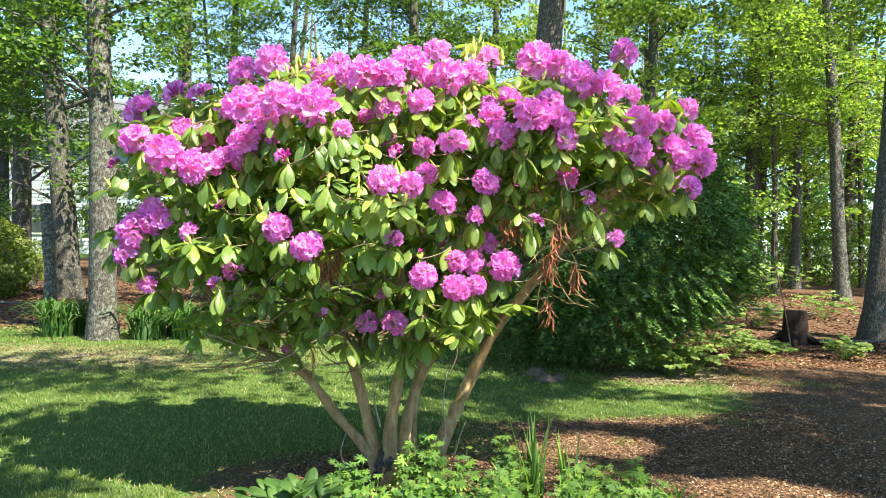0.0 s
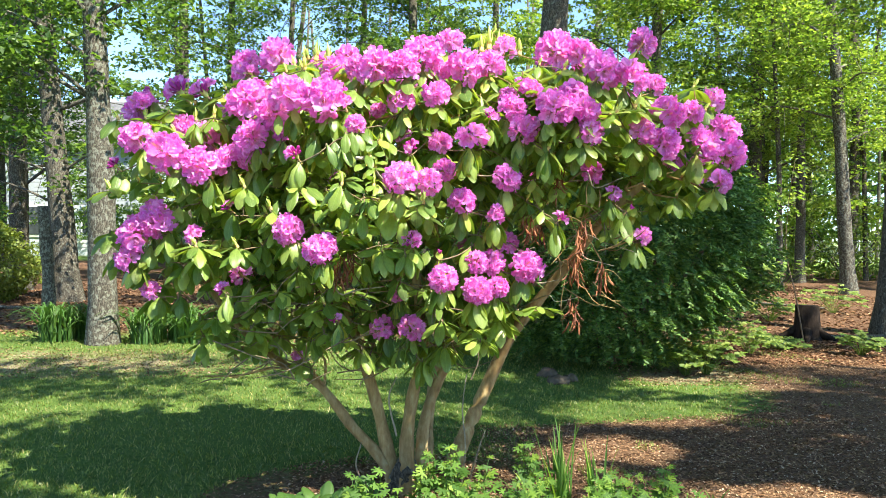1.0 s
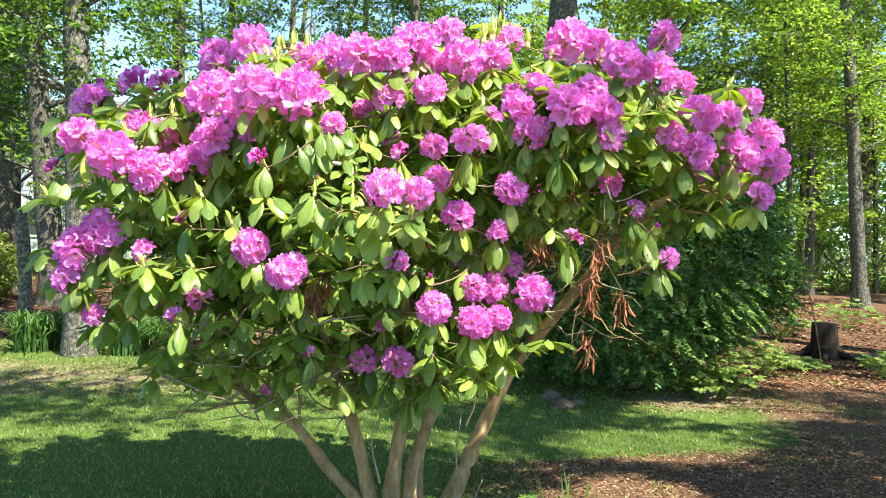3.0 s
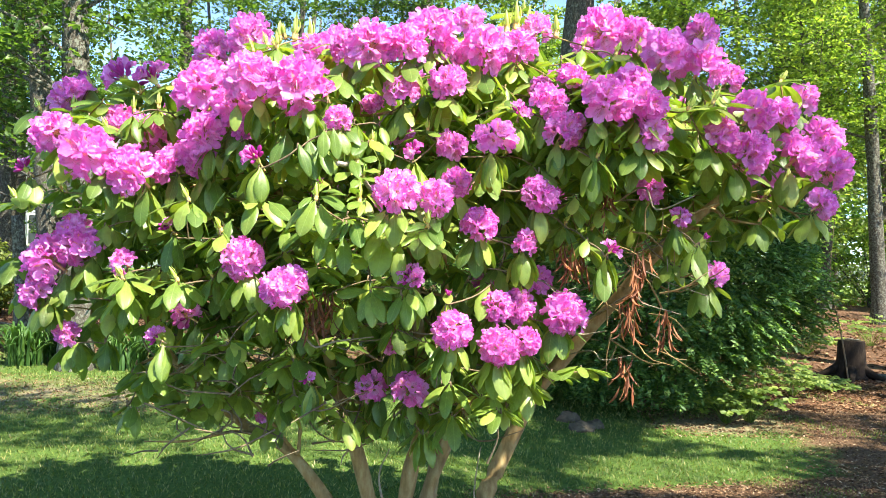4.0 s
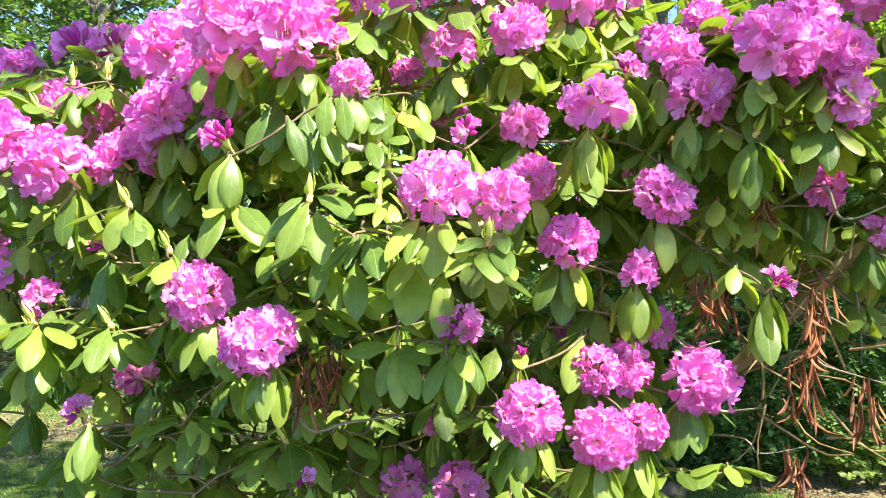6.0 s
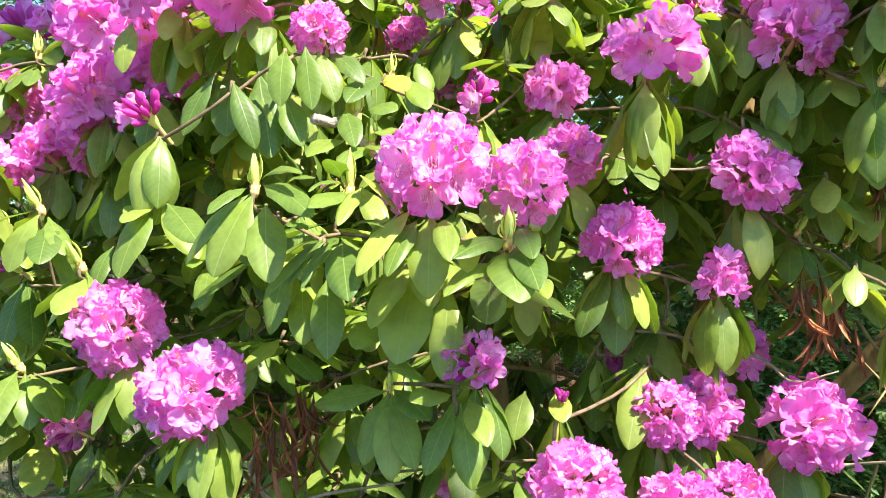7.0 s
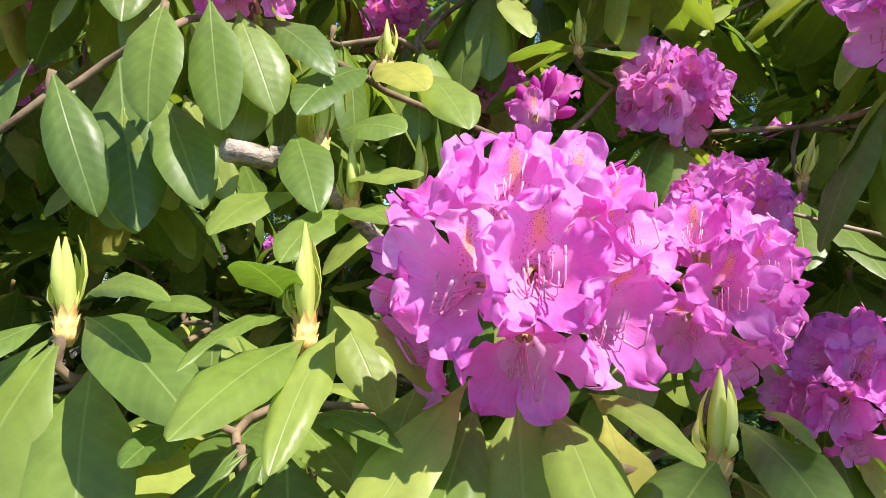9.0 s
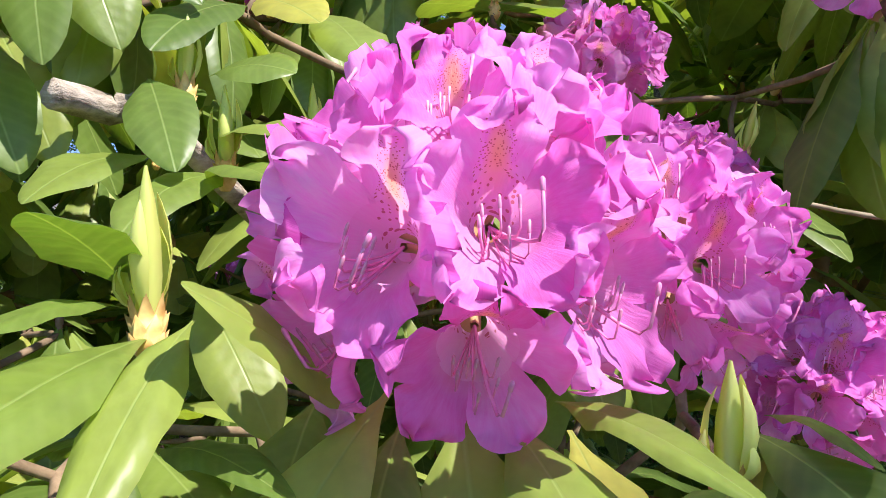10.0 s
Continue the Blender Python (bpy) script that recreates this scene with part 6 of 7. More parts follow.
def upright_herb(name, place, stems, tall, wide, size, seed, label, shape, group="garden plants at the foot of the bush"):
    """Upright leafy stems: leaves set all along each stem, larger below, facing up and out."""
    r = random.Random(seed)
    ob = tagged(new(name), label, "plant", group)
    ob.location = (*place, height(*place))
    stalks, leaves = Build(), Build()
    for k in range(stems):
        a = r.uniform(0, 6.28)
        foot = Vector((math.cos(a), math.sin(a), 0)) * wide * 0.6 * math.sqrt(r.random())
        h = tall * r.uniform(0.6, 1.05)
        top = foot + Vector((r.uniform(-0.5, 0.5) * wide, r.uniform(-0.5, 0.3) * wide, h))
        line = curve_pts([foot - Vector((0, 0, 0.01)), foot.lerp(top, 0.5) + Vector((0, 0, 0.03 * tall)), top], 9)
        v, f, u = tube(line, [0.0032 - 0.0002 * j for j in range(9)], 5)
        stalks.add(v, f)
        for j in range(11):
            q = line[min(8, 2 + (j * 6) // 10)]
            b = a + j * 2.4 + r.uniform(-0.4, 0.4)
            d = Vector((math.cos(b), math.sin(b) - 0.25, r.uniform(0.0, 0.5) if j < 9 else 0.9)).normalized()
            reach = size * r.uniform(0.7, 1.7) * (1.0 - 0.45 * j / 10)
            e = q + d * reach
            v, f, u = tube([q, q.lerp(e, 0.5) + Vector((0, 0, 0.004)), e], [0.0014, 0.0012, 0.001], 4)
            stalks.add(v, f)
            m = np.array(Matrix.Translation(e) @ frame_of(Vector((-d.x * 0.5 + r.uniform(-.25, .25), -0.45 + r.uniform(-.2, .2), 1)), d) @ Matrix.Rotation(math.pi / 2, 4, "Z"))
            v, f = shape(r, size * r.uniform(0.75, 1.2) * (1.0 - 0.30 * j / 10))
            leaves.add(v @ m[:3, :3].T + m[:3, 3], f)
    tagged(part("stem_tuft", stalks.mesh("stem_tuft", [M_HERB]), ob), kind="stuff")
    tagged(part("foliage", leaves.mesh("foliage", [M_HERB]), ob), kind="stuff")


def broad_clump(place, n, tall, seed, label):
    """Broad pointed leaves rising and arching from one crown."""
    r = random.Random(seed)
    ob = tagged(new("hosta"), label, "plant", "garden plants at the foot of the bush")
    ob.location = (*place, height(*place))
    for k in range(n):
        a = k * 2.4 + r.uniform(-0.3, 0.3)
        ln = tall * r.uniform(0.75, 1.1)
        v, f, u = leaf_shape(ln, ln * r.uniform(0.34, 0.44), r.uniform(0.6, 1.2), 0.7, r.uniform(-0.3, 0.3), seed + k, True)
        foot = Vector((math.cos(a), math.sin(a), 0)) * 0.05 * r.random()
        rise = radians(r.uniform(62, 86))
        tip = foot + Vector((math.cos(a) * math.cos(rise), math.sin(a) * math.cos(rise), math.sin(rise))) * tall * 0.62
        stalk = Build()
        stalk.add(*tube([foot - Vector((0, 0, 0.01)), foot.lerp(tip, 0.5), tip], [0.004, 0.0035, 0.003], 5)[:2])
        m = np.array(Matrix.Translation(tip) @ Matrix.Rotation(a, 4, "Z") @ Matrix.Rotation(-rise * 0.8, 4, "Y"))
        stalk.add(v @ m[:3, :3].T + m[:3, 3], f)
        part("leaf", stalk.mesh("leaf", [M_STRAP]), ob)


def leafy_herb(name, place, n, tall, wide, size, seed, label, material=None, group="garden plants at the foot of the bush"):
    """A tuft of thin stalks, each ending in three lobed leaflets."""
    r = random.Random(seed)
    x0, y0 = place
    ob = tagged(new(name), label, "plant", group)
    ob.location = (x0, y0, height(x0, y0))
    stalks, leaves = Build(), Build()
    for k in range(n):
        a = r.uniform(0, 6.28)
        reach = wide * math.sqrt(r.random())
        h = tall * r.uniform(0.45, 1.0) * (1.0 - 0.35 * reach / wide)
        top = Vector((reach * math.cos(a), reach * math.sin(a), h))
        v, f, u = tube(curve_pts([(0.02 * math.cos(a), 0.02 * math.sin(a), -0.01), top * 0.55 + Vector((0, 0, 0.08 * tall)), top], 5), [0.0022] * 5, 4)
        stalks.add(v, f)
        for j in range(3):
            b = a + (j - 1) * 1.5 + r.uniform(-0.3, 0.3)
            d = Vector((math.cos(b), math.sin(b), r.uniform(-0.35, 0.15)))
            m = np.array(Matrix.Translation(top + d * size * 0.2) @ frame_of(Vector((-d.x * d.z + r.uniform(-.2, .2), -0.25 - d.y * d.z, 1)), d) @ Matrix.Rotation(math.pi / 2, 4, "Z"))
            v, f = lobed_leaf(r, size * r.uniform(0.7, 1.15))
            leaves.add(v @ m[:3, :3].T + m[:3, 3], f)
    tagged(part("stem_tuft", stalks.mesh("stem_tuft", [material or M_HERB]), ob), kind="stuff")
    tagged(part("foliage", leaves.mesh("foliage", [material or M_HERB]), ob), kind="stuff")
    return ob


HERB = "upright stems of soft, deeply cut bright green leaves"
for k, (x, y, n, h, w, q) in enumerate((
        (-0.09, 3.98, 5, 0.34, 0.10, 0.044), (0.03, 4.02, 4, 0.30, 0.08, 0.042), (-0.42, 3.78, 5, 0.30, 0.09, 0.042), (-0.30, 3.62, 4, 0.22, 0.09, 0.040),
        (0.10, 3.70, 5, 0.24, 0.10, 0.040), (0.36, 4.22, 3, 0.30, 0.05, 0.042), (0.16, 4.10, 2, 0.24, 0.04, 0.040), (0.30, 3.66, 6, 0.26, 0.12, 0.040),
        (0.44, 3.80, 5, 0.26, 0.10, 0.038), (0.56, 3.58, 6, 0.24, 0.12, 0.040), (0.70, 3.72, 6, 0.26, 0.12, 0.040), (0.86, 3.62, 5, 0.24, 0.11, 0.040),
        (0.97, 3.88, 5, 0.30, 0.10, 0.042), (0.80, 3.92, 4, 0.24, 0.08, 0.038), (1.06, 3.66, 4, 0.22, 0.10, 0.040), (0.20, 3.48, 5, 0.22, 0.12, 0.040),
        (-0.12, 3.46, 5, 0.20, 0.12, 0.040), (0.62, 3.40, 5, 0.20, 0.12, 0.040))):
    upright_herb("columbine", (x, y), n, h, w, q, 300 + k, HERB, cut_leaf)
for k, (x, y, n, h, w, q) in enumerate(((-0.10, 3.62, 5, 0.20, 0.10, 0.030), (-0.02, 3.72, 4, 0.22, 0.08, 0.030), (-0.38, 3.56, 4, 0.18, 0.10, 0.034), (0.42, 3.50, 4, 0.18, 0.10, 0.030))):
    upright_herb("round_leaved_herb", (x, y), n, h, w, q, 330 + k, "low stems of round light green leaves", round_leaf)
for k, (x, y, n, h) in enumerate(((-0.74, 3.70, 12, 0.15), (-0.60, 3.66, 13, 0.17), (-0.68, 3.52, 11, 0.16), (-0.50, 3.60, 11, 0.15), (-0.42, 4.00, 8, 0.11), (0.02, 3.50, 9, 0.15), (-0.84, 3.60, 10, 0.13))):
    broad_clump((x, y), n, h, 350 + k, "broad pointed mid-green leaves in a low clump")


def blade_clump(name, place, n, tall, wide, seed, label, group, category="plant", bend=0.5, broad=0.013):
    """Long arching strap leaves from one crown."""
    r = random.Random(seed)
    ob = tagged(new(name), label, category, group)
    ob.location = (*place, height(*place))
    b = Build()
    for k in range(n):
        a = r.uniform(0, 6.28)
        h = tall * r.uniform(0.6, 1.05)
        foot = (0.04 + 0.14 * (name == "daylily")) * math.sqrt(r.random())
        fa = r.uniform(0, 6.28)
        start = Vector((foot * math.cos(fa), foot * math.sin(fa), 0))
        lean = wide * r.uniform(0.2, 1.0)
        d = Vector((math.cos(a), math.sin(a), 0))
        side = Vector((-d.y, d.x, 0))
        verts, faces = [], []
        for j in range(8):
            s = j / 7
            p = start + d * (0.01 + lean * s ** 1.7) + Vector((0, 0, h * (s - bend * 0.55 * s ** 3)))
            w = 0.5 * broad * (1 - s ** 3) + 0.0006
            verts += [p - side * w, p + d * w * 0.5, p + side * w]
        for j in range(7):
            for i in range(2):
                faces.append((j * 3 + i, j * 3 + i + 1, j * 3 + i + 4, j * 3 + i + 3))
        b = Build()
        b.add([tuple(v) for v in verts], faces)
        part("blade", b.mesh("blade", [M_STRAP if name == "daylily" else M_HERB]), ob)


IRIS = "upright narrow green iris leaves in a loose tuft"
for k, (x, y, n, h) in enumerate(((0.50, 3.82, 20, 0.52), (0.66, 3.80, 14, 0.42), (0.98, 3.50, 18, 0.34), (1.12, 3.55, 14, 0.34), (0.36, 3.86, 8, 0.36))):
    blade_clump("iris", (x, y), n, h, 0.12 if k < 2 else 0.22, 400 + k, IRIS, "iris tufts", bend=0.1 if k < 2 else 0.5)
for k, (x, y, n, h) in enumerate(((-4.72, 9.75, 110, 1.25), (-4.42, 10.0, 100, 1.2), (-3.62, 9.75, 110, 1.2), (-3.15, 9.90, 110, 1.15), (-2.65, 10.1, 100, 1.1), (-3.4, 10.2, 90, 1.2))):
    blade_clump("daylily", (x, y), n, h * 0.74, 0.62, 420 + k, "arching green daylily leaves round the tree foot", "daylily clumps", bend=1.15, broad=0.028)

SEEDLING = "low leafy seedling on the woodland floor"
for k, (x, y, h, w) in enumerate(((4.95, 9.4, 0.32, 0.26), (2.62, 8.0, 0.52, 0.32), (2.40, 7.95, 0.40, 0.24), (3.05, 8.9, 0.85, 0.45), (3.62, 9.4, 0.40, 0.30), (4.20, 9.9, 0.18, 0.32),
                                  (5.4, 13.0, 0.5, 0.5), (7.2, 14.5, 0.6, 0.6), (4.4, 12.5, 0.7, 0.5), (0.2, 10.2, 0.5, 0.6), (0.9, 10.8, 0.6, 0.6), (-0.9, 10.6, 0.5, 0.6),
                                  (-2.2, 10.9, 0.5, 0.6), (8.2, 12.8, 0.6, 0.6), (6.4, 17.0, 0.9, 0.9), (8.4, 19.5, 1.0, 0.9))):
    leafy_herb("seedling", (x, y), 46, h, w, 0.060 + 0.02 * (y > 12), 500 + k, SEEDLING, M_WOODS, "seedlings at the wood's edge")


# ---- woodland things ----
def broken_stub():
    ob = tagged(new("dead_stub"), "grey broken-off dead trunk beside the lawn", "stump")
    b = Build()
    pts = curve_pts([(-5.16, 10.48, -0.05), (-5.20, 10.48, 0.8), (-5.27, 10.48, 1.66)], 14)
    v, f, u = tube(pts, [0.088 - 0.002 * j for j in range(14)], 14, 0.3, 5)
    b.add(v, f, u)
    part("trunk", b.mesh("trunk", [M_LICHEN_BARK]), ob)


def stump():
    ob = tagged(new("tree_stump"), "dark sawn tree stump among leaf litter", "stump")
    b = Build()
    x, y = 5.05, 11.0
    z = height(x, y)
    v, f, u = tube([(x, y, z - 0.05), (x, y, z + 0.06), (x, y, z + 0.25), (x, y, z + 0.46)], [0.26, 0.19, 0.165, 0.155], 20, 0.25, 3)
    b.add(v, f, u)
    for k in range(5):
        a = k * 1.3 + 0.4
        v, f, u = tube(curve_pts([(x + 0.15 * math.cos(a), y + 0.15 * math.sin(a), z + 0.12), (x + 0.3 * math.cos(a), y + 0.3 * math.sin(a), z + 0.04), (x + 0.5 * math.cos(a), y + 0.5 * math.sin(a), z - 0.03)], 6), [0.07, 0.06, 0.05, 0.04, 0.03, 0.02], 7, 0.2, k)
        b.add(v, f, u)
    part("body", b.mesh("body", [M_STUMP]), ob)
    c = Build()
    v, f, u = tube([(x, y, z + 0.455), (x, y, z + 0.468)], [0.150, 0.142], 20, 0.1, 8)
    c.add(v, f, u)
    part("cut_face", c.mesh("cut_face", [M_STUMP]), ob, "weathered brown sawn face")


broken_stub()
stump()


def sapling():
    """A thin pale stem, bare below, with a few leaves at its top."""
    ob = tagged(new("sapling"), "thin bare sapling leaning beside the stump", "tree")
    b = Build()
    pts = curve_pts([(4.80, 10.55, 0.0), (4.66, 10.5, 0.6), (4.52, 10.5, 1.2), (4.55, 10.5, 1.9), (4.62, 10.5, 2.4)], 16)
    b.add(*tube(pts, [0.010 - 0.0005 * j for j in range(16)], 7, 0.3, 4))
    part("trunk", b.mesh("trunk", [M_INNER_TWIG]), ob)
    r = np.random.default_rng(6)
    p = np.array([tuple(q) for q in pts[9:]])
    p = np.repeat(p, 14, axis=0) + r.normal(0, 0.14, (14 * len(p), 3)) * [1, 1, 0.6]
    part("leaves", scatter_leaves("leaves", p, 0.07, [M_WOODS], 0.5, 0.3, seed=6), ob)


sapling()


def fallen_branch(pts, r0, seed):
    b = Build()
    cp = curve_pts([(x, y, height(x, y) + z) for x, y, z in pts], 14)
    v, f, u = tube(cp, [r0 * (1 - 0.6 * j / 13) for j in range(14)], 8, 0.3, seed)
    b.add(v, f, u)
    tagged(new("fallen_branch", b.mesh("fallen_branch", [M_BARK])), "grey fallen branch lying on leaf litter", "branch", "fallen branches")


fallen_branch([(5.3, 10.9, 0.04), (6.0, 10.8, 0.06), (6.8, 11.0, 0.03)], 0.035, 1)
fallen_branch([(4.9, 15.0, 0.04), (6.0, 15.6, 0.05), (7.4, 15.2, 0.03)], 0.04, 2)
fallen_branch([(-9.0, 14.0, 0.04), (-7.6, 13.4, 0.05), (-6.2, 13.2, 0.04)], 0.04, 3)


def rock(x, y, s, seed):
    bm = bmesh.new()
    bmesh.ops.create_icosphere(bm, subdivisions=3, radius=1.0)
    for v in bm.verts:
        n = 1 + 0.35 * noise.noise(v.co * 1.3 + Vector((seed, 0, 0))) + 0.12 * noise.noise(v.co * 4 + Vector((0, seed, 0)))
        v.co = Vector((v.co.x * s[0] * n, v.co.y * s[1] * n, v.co.z * s[2] * n))
    me = bpy.data.meshes.new("rock")
    bm.to_mesh(me)
    bm.free()
    me.materials.append(M_ROCK)
    ob = tagged(new("rock", me), "rough grey stone half sunk in grass", "rock", "stones by the shrub")
    ob.location = (x, y, height(x, y) + s[2] * 0.35)


rock(1.06, 7.55, (0.11, 0.09, 0.055), 1)
rock(1.00, 7.85, (0.09, 0.07, 0.075), 2)
rock(1.20, 7.66, (0.07, 0.06, 0.05), 3)


def soft_bush(name, place, size, n, leaf, material, label, seed):
    ob = tagged(new(name), label, "shrub")
    r = np.random.default_rng(seed)
    d = r.normal(0, 1, (n, 3))
    d /= np.linalg.norm(d, axis=1)[:, None]
    lump = np.array([0.35 * noise.noise(Vector(q) * 2.5 + Vector((seed, 0, 0))) for q in d])
    p = d * ((1 + lump) * r.uniform(0.55, 1.0, n) ** 0.5)[:, None] * np.array(size) + np.array([place[0], place[1], size[2] * 0.9])
    keep = p[:, 2] > 0.04
    part("leaves", scatter_leaves("leaves", p[keep], leaf, [material], 0.7, 0.3, d[keep] * 0.5 + [0, 0, 0.6], 0.5, seed), ob)
    b = Build()
    for k in range(6):
        a = k * 1.05
        v, f, u = tube([(place[0], place[1], -0.05), (place[0] + 0.5 * size[0] * math.cos(a), place[1] + 0.5 * size[1] * math.sin(a), size[2]), (place[0] + 0.8 * size[0] * math.cos(a), place[1] + 0.8 * size[1] * math.sin(a), size[2] * 1.5)], [0.03, 0.02, 0.006], 6)
        b.add(v, f, u)
    part("stem", b.mesh("stem", [M_BARK]), ob)


soft_bush("golden_bush", (-8.3, 14.6), (0.85, 0.8, 0.75), 6000, 0.09, M_GOLD, "yellow-green feathery bush at the wood's edge", 41)
soft_bush("understorey_bush", (-13.0, 19.5), (2.2, 1.6, 1.6), 8000, 0.12, M_SHRUB, "dark green understorey bush in the wood", 42)
soft_bush("understorey_bush", (-1.5, 15.0), (2.6, 1.5, 1.4), 9000, 0.11, M_SHRUB, "dark green understorey bush in the wood", 43)
soft_bush("understorey_bush", (3.2, 14.5), (2.0, 1.5, 1.7), 9000, 0.11, M_WOODS, "bright green understorey bush in the wood", 44)
soft_bush("understorey_bush", (-5.4, 22.0), (2.6, 1.6, 1.6), 8000, 0.13, M_SHRUB, "dark green understorey bush in the wood", 45)
soft_bush("understorey_bush", (13.5, 26.0), (2.6, 1.6, 1.5), 7000, 0.13, M_WOODS, "bright green understorey bush in the wood", 46)


# ---- far house and fence ----
M_SIDING = plain("painted_siding", [(0.3, (0.34, 0.37, 0.41)), (0.7, (0.44, 0.47, 0.51))], 0.6, 2.0, 3, 0.1, 0.01)
M_ROOF = plain("roof_shingle", [(0.3, (0.07, 0.07, 0.075)), (0.7, (0.16, 0.16, 0.165))], 0.9, 12, 4, 0.5, 0.02)
M_TRIM = plain("white_trim", [(0.3, (0.72, 0.72, 0.70)), (0.7, (0.82, 0.82, 0.80))], 0.5, 3, 2, 0.05, 0.005)
M_STEEL = plain("galvanised_wire", [(0.3, (0.34, 0.35, 0.36)), (0.7, (0.48, 0.49, 0.50))], 0.5, 20, 2, 0.1, 0.002)
M_PANE = plain("window_pane", [(0.3, (0.03, 0.035, 0.04)), (0.7, (0.06, 0.07, 0.08))], 0.08, 2, 2, 0.02, 0.001, 0.6)


def block(lo, hi, material, name, parent, bevel=0.02):
    bm = bmesh.new()
    bmesh.ops.create_cube(bm, size=1.0)
    for v in bm.verts:
        v.co = Vector([lo[i] + (hi[i] - lo[i]) * (v.co[i] + 0.5) for i in range(3)])
    bmesh.ops.bevel(bm, geom=list(bm.edges), offset=bevel, segments=1, affect="EDGES")
    me = bpy.data.meshes.new(name)
    bm.to_mesh(me)
    bm.free()
    me.materials.append(material)
    return part(name, me, parent)


def house():
    ob = tagged(new("house"), "pale grey clapboard house seen through the trees", "house")
    x0, x1, y0, y1 = -23.0, -14.5, 37.0, 45.0
    block((x0, y0, 0), (x1, y1, 5.4), M_SIDING, "wall", ob)
    for k in range(26):
        block((x0 - 0.02, y0 - 0.035, 0.12 + k * 0.2), (x1 + 0.02, y0 - 0.004, 0.30 + k * 0.2), M_SIDING, "clapboard", ob, 0.008)
    verts = [(x0 - 0.4, y0 - 0.5, 5.35), (x1 + 0.4, y0 - 0.5, 5.35), (x1 + 0.4, y1 + 0.5, 5.35), (x0 - 0.4, y1 + 0.5, 5.35), (x0 - 0.4, 41, 8.0), (x1 + 0.4, 41, 8.0)]
    me = mesh_from("roof", verts, [(0, 1, 5, 4), (2, 3, 4, 5), (1, 2, 5), (3, 0, 4), (0, 3, 2, 1)], [M_ROOF], None, False)
    part("roof", me, ob)
    for x in (-21.5, -18.8, -16.2):
        w = block((x - 0.55, y0 - 0.10, 1.0), (x + 0.55, y0 - 0.04, 2.5), M_TRIM, "window", ob, 0.01)
        block((x - 0.45, y0 - 0.125, 1.1), (x + 0.45, y0 - 0.105, 1.72), M_PANE, "pane", w, 0.004)
        block((x - 0.45, y0 - 0.125, 1.78), (x + 0.45, y0 - 0.105, 2.4), M_PANE, "pane", w, 0.004)


house()


def wire_fence():
    ob = tagged(new("wire_fence"), "grey wire fence across the sunny lawn beyond", "fence")
    y = 41.0
    for k in range(14):
        x = 10 + k * 2.4
        v, f, u = tube([(x, y, 0), (x, y, 1.28), (x, y, 1.31)], [0.035, 0.035, 0.012], 8)
        b = Build()
        b.add(v, f, u)
        part("post", b.mesh("post", [M_STEEL]), ob)
    for z in (0.15, 1.24):
        b = Build()
        v, f, u = tube([(10, y, z), (41.2, y, z)], [0.022, 0.022], 6)
        b.add(v, f, u)
        part("rail", b.mesh("rail", [M_STEEL]), ob)
    b = Build()
    for k in range(260):
        x = 10 + k * 0.12
        for s in (-1, 1):
            v, f, u = tube([(x, y - 0.01 * s, 0.15), (x + s * 1.0, y - 0.01 * s, 1.24)], [0.004, 0.004], 3)
            b.add(v, f, u)
    tagged(part("wire_mesh", b.mesh("wire_mesh", [M_STEEL]), ob), kind="stuff")


wire_fence()


# ---- grass, chips and litter ----
def lawn_edge(y):
    """Where the lawn gives way to bark mulch, for each y."""
    return 0.2 + 2.3 * np.clip((y - 5.75) / 0.6, 0, 1) + 0.18 * np.maximum(0, y - 6.3)


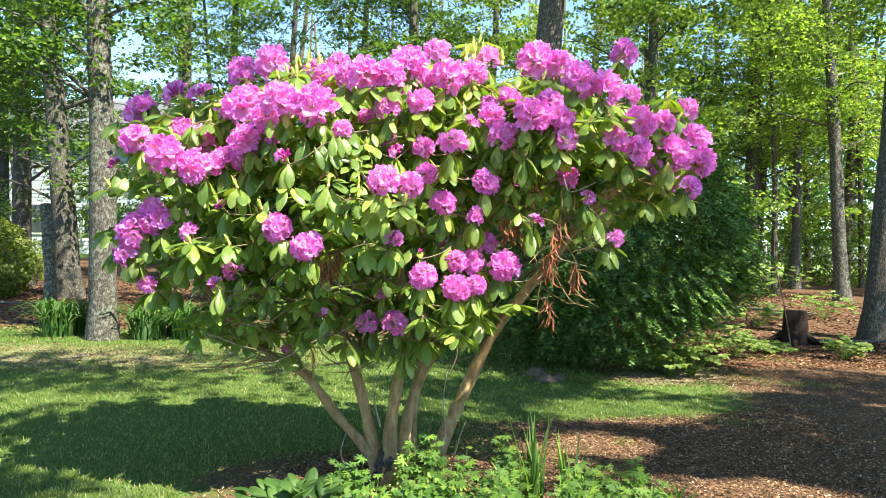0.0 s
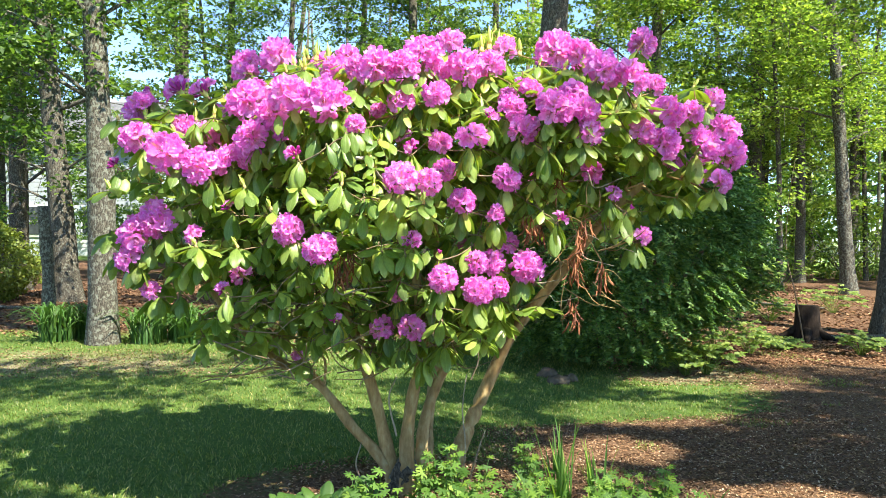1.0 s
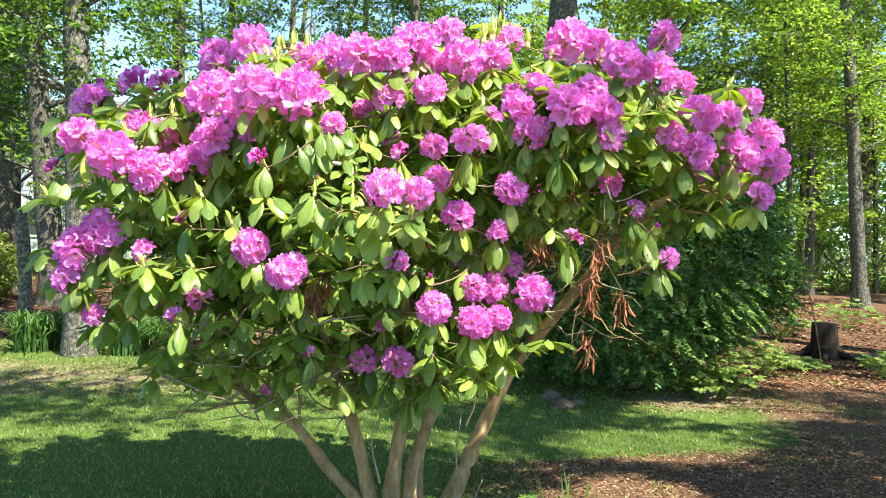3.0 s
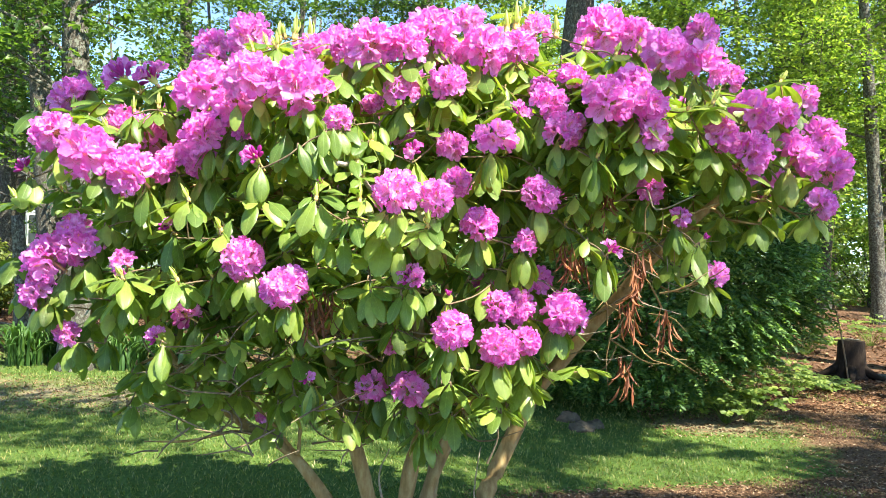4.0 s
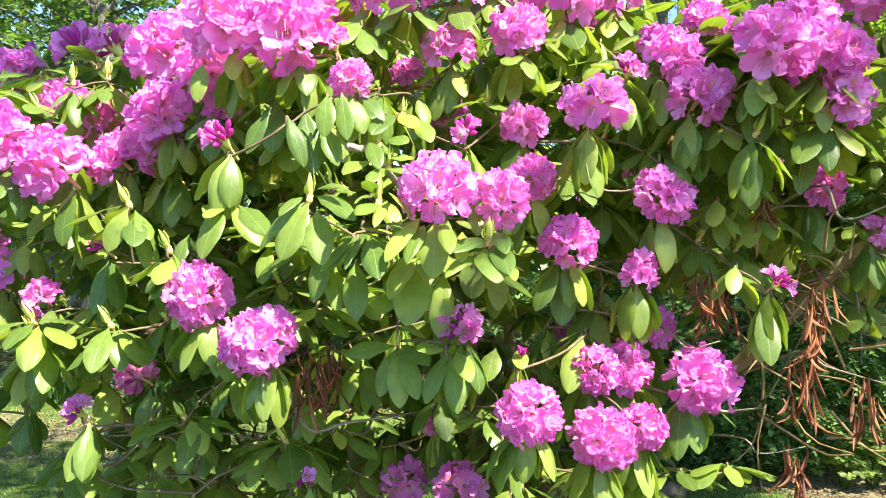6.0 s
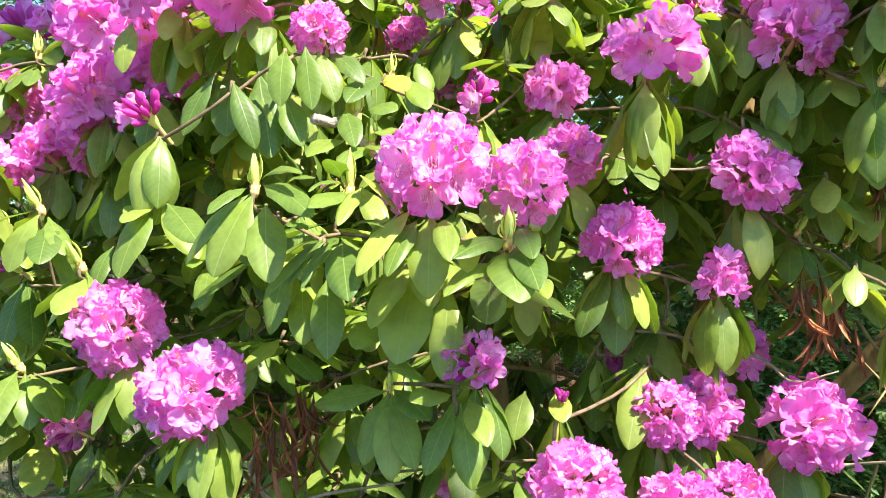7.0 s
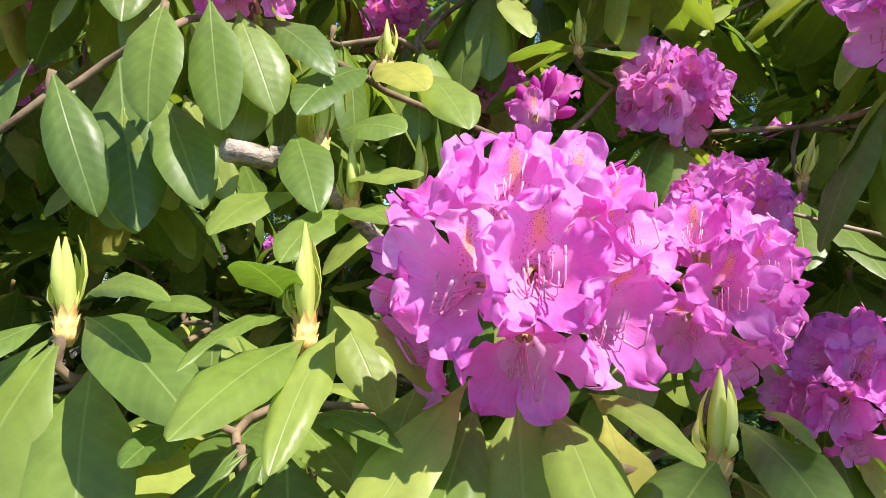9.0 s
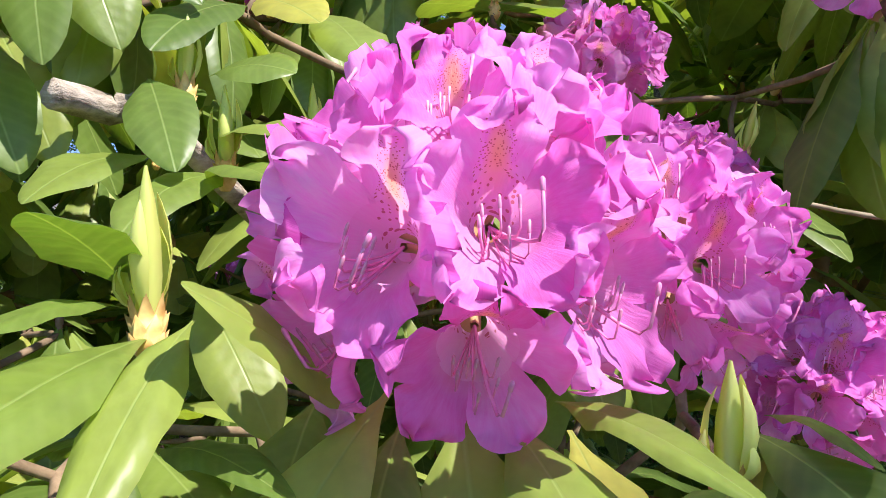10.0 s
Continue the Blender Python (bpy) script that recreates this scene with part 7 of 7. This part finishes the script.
def grass():
    r = np.random.default_rng(12)
    n = 160000
    y = 2.6 + 7.9 * r.uniform(0, 1, n) ** 1.25
    x = r.uniform(-1, 1, n) * (0.75 * y + 0.4)
    # a thinner sward where the path begins
    n += 60000
    y = np.concatenate([y, r.uniform(-2.0, 2.6, 60000)])
    x = np.concatenate([x, r.uniform(-3.5, 0.6, 60000)])
    x = np.clip(x, -7.5, 4.5)
    bed = np.hypot((x + 0.1) * 0.8, y - 4.0)
    clump = np.array([noise.noise(Vector((a * 1.4, b * 1.4, 3.0))) for a, b in zip(x, y)])
    line = lawn_edge(y)
    keep = (bed > 0.9 + 0.25 * clump) & ((x < line + 0.35 * clump) | ((clump > 0.28) & (x < line + 1.8))) & ((np.abs(y - 8.2) > 0.8) | (x > -1.8) | (clump > 0.10) | (r.uniform(0, 1, len(x)) < 0.30)) & (np.hypot(x - 2.35, (y - 7.95) * 1.6) > 0.5 + 0.5 * clump)
    x, y = x[keep], y[keep]
    n = len(x)
    z = np.array([height(a, b) for a, b in zip(x, y)])
    h = r.uniform(0.012, 0.034, n)
    a = r.uniform(0, 2 * np.pi, n)
    w = r.uniform(0.0018, 0.0034, n) * (1 + 0.12 * (y - 3))
    lean = r.uniform(0.3, 1.5, n) * h
    b = a + r.normal(1.57, 0.5, n)
    base = np.stack([x, y, z - 0.004], 1)
    side = np.stack([np.cos(a) * w, np.sin(a) * w, np.zeros(n)], 1)
    mid = base + np.stack([np.cos(b) * lean * 0.35, np.sin(b) * lean * 0.35, h * 0.6], 1)
    tip = base + np.stack([np.cos(b) * lean, np.sin(b) * lean, h], 1)
    v = np.stack([base - side, base + side, mid + side * 0.7, mid - side * 0.7, tip], 1).reshape(-1, 3).astype(np.float32)
    i = np.arange(n, dtype=np.int32)[:, None] * 5
    tri = np.concatenate([i, i + 1, i + 2, i, i + 2, i + 3, i + 3, i + 2, i + 4], 1).ravel().astype(np.int32)
    me = bpy.data.meshes.new("grass")
    me.vertices.add(n * 5)
    me.vertices.foreach_set("co", v.ravel())
    me.loops.add(n * 9)
    me.loops.foreach_set("vertex_index", tri)
    me.polygons.add(n * 3)
    me.polygons.foreach_set("loop_start", np.arange(0, n * 9, 3, dtype=np.int32))
    me.polygons.foreach_set("loop_total", np.full(n * 3, 3, dtype=np.int32))
    me.materials.append(M_GRASS)
    me.update(calc_edges=True)
    tagged(new("grass", me), "short green mown grass with thin patches", "grass", kind="stuff")


grass()


def litter(name, n, area, size, mats, seed, label, shape=0.4):
    r = np.random.default_rng(seed)
    x = r.uniform(area[0], area[1], n)
    y = r.uniform(area[2], area[3], n)
    if name == "mulch_chips":
        line = lawn_edge(y)
        keep = (x > line + r.normal(0, 0.2, n)) | (np.hypot((x + 0.1) * 0.8, y - 4.0) < 1.0)
        x, y = x[keep], y[keep]
    z = np.array([height(a, b) for a, b in zip(x, y)]) + 0.006
    p = np.stack([x, y, z], 1)
    ob = new(name, scatter_leaves(name, p, size, mats, 0.28, 0.2, None, shape, seed))
    tagged(ob, label, "ground cover", kind="stuff")


litter("mulch_chips", 85000, (-1.3, 6.0, 2.6, 9.0), 0.022, [M_CHIP], 51, "scattered brown bark chips", 0.35)
litter("mulch_chips", 20000, (0.2, 4.0, -2.0, 2.6), 0.022, [M_CHIP], 54, "scattered brown bark chips beside the path", 0.35)
litter("mulch_chips", 26000, (-0.9, 3.0, 3.2, 6.6), 0.026, [M_CHIP], 57, "pale and dark bark chips round the bush", 0.45)
litter("fallen_leaves", 1200, (1.7, 3.1, 7.4, 8.5), 0.03, [M_CHIP], 55, "dry leaf bits on bare ground by the shrub", 0.5)
litter("fallen_leaves", 15000, (2.9, 9.5, 8.5, 11.0), 0.044, [M_LITTER], 53, "brown fallen leaves beside the stump", 0.6)
litter("fallen_leaves", 30000, (-9.0, 10.0, 10.0, 22.0), 0.065, [M_LITTER], 52, "brown fallen leaves on the woodland floor", 0.6)
litter("fallen_leaves", 5000, (-7.0, -1.2, 7.3, 9.2), 0.03, [M_CHIP], 56, "dry leaf bits and twigs on thin lawn", 0.4)
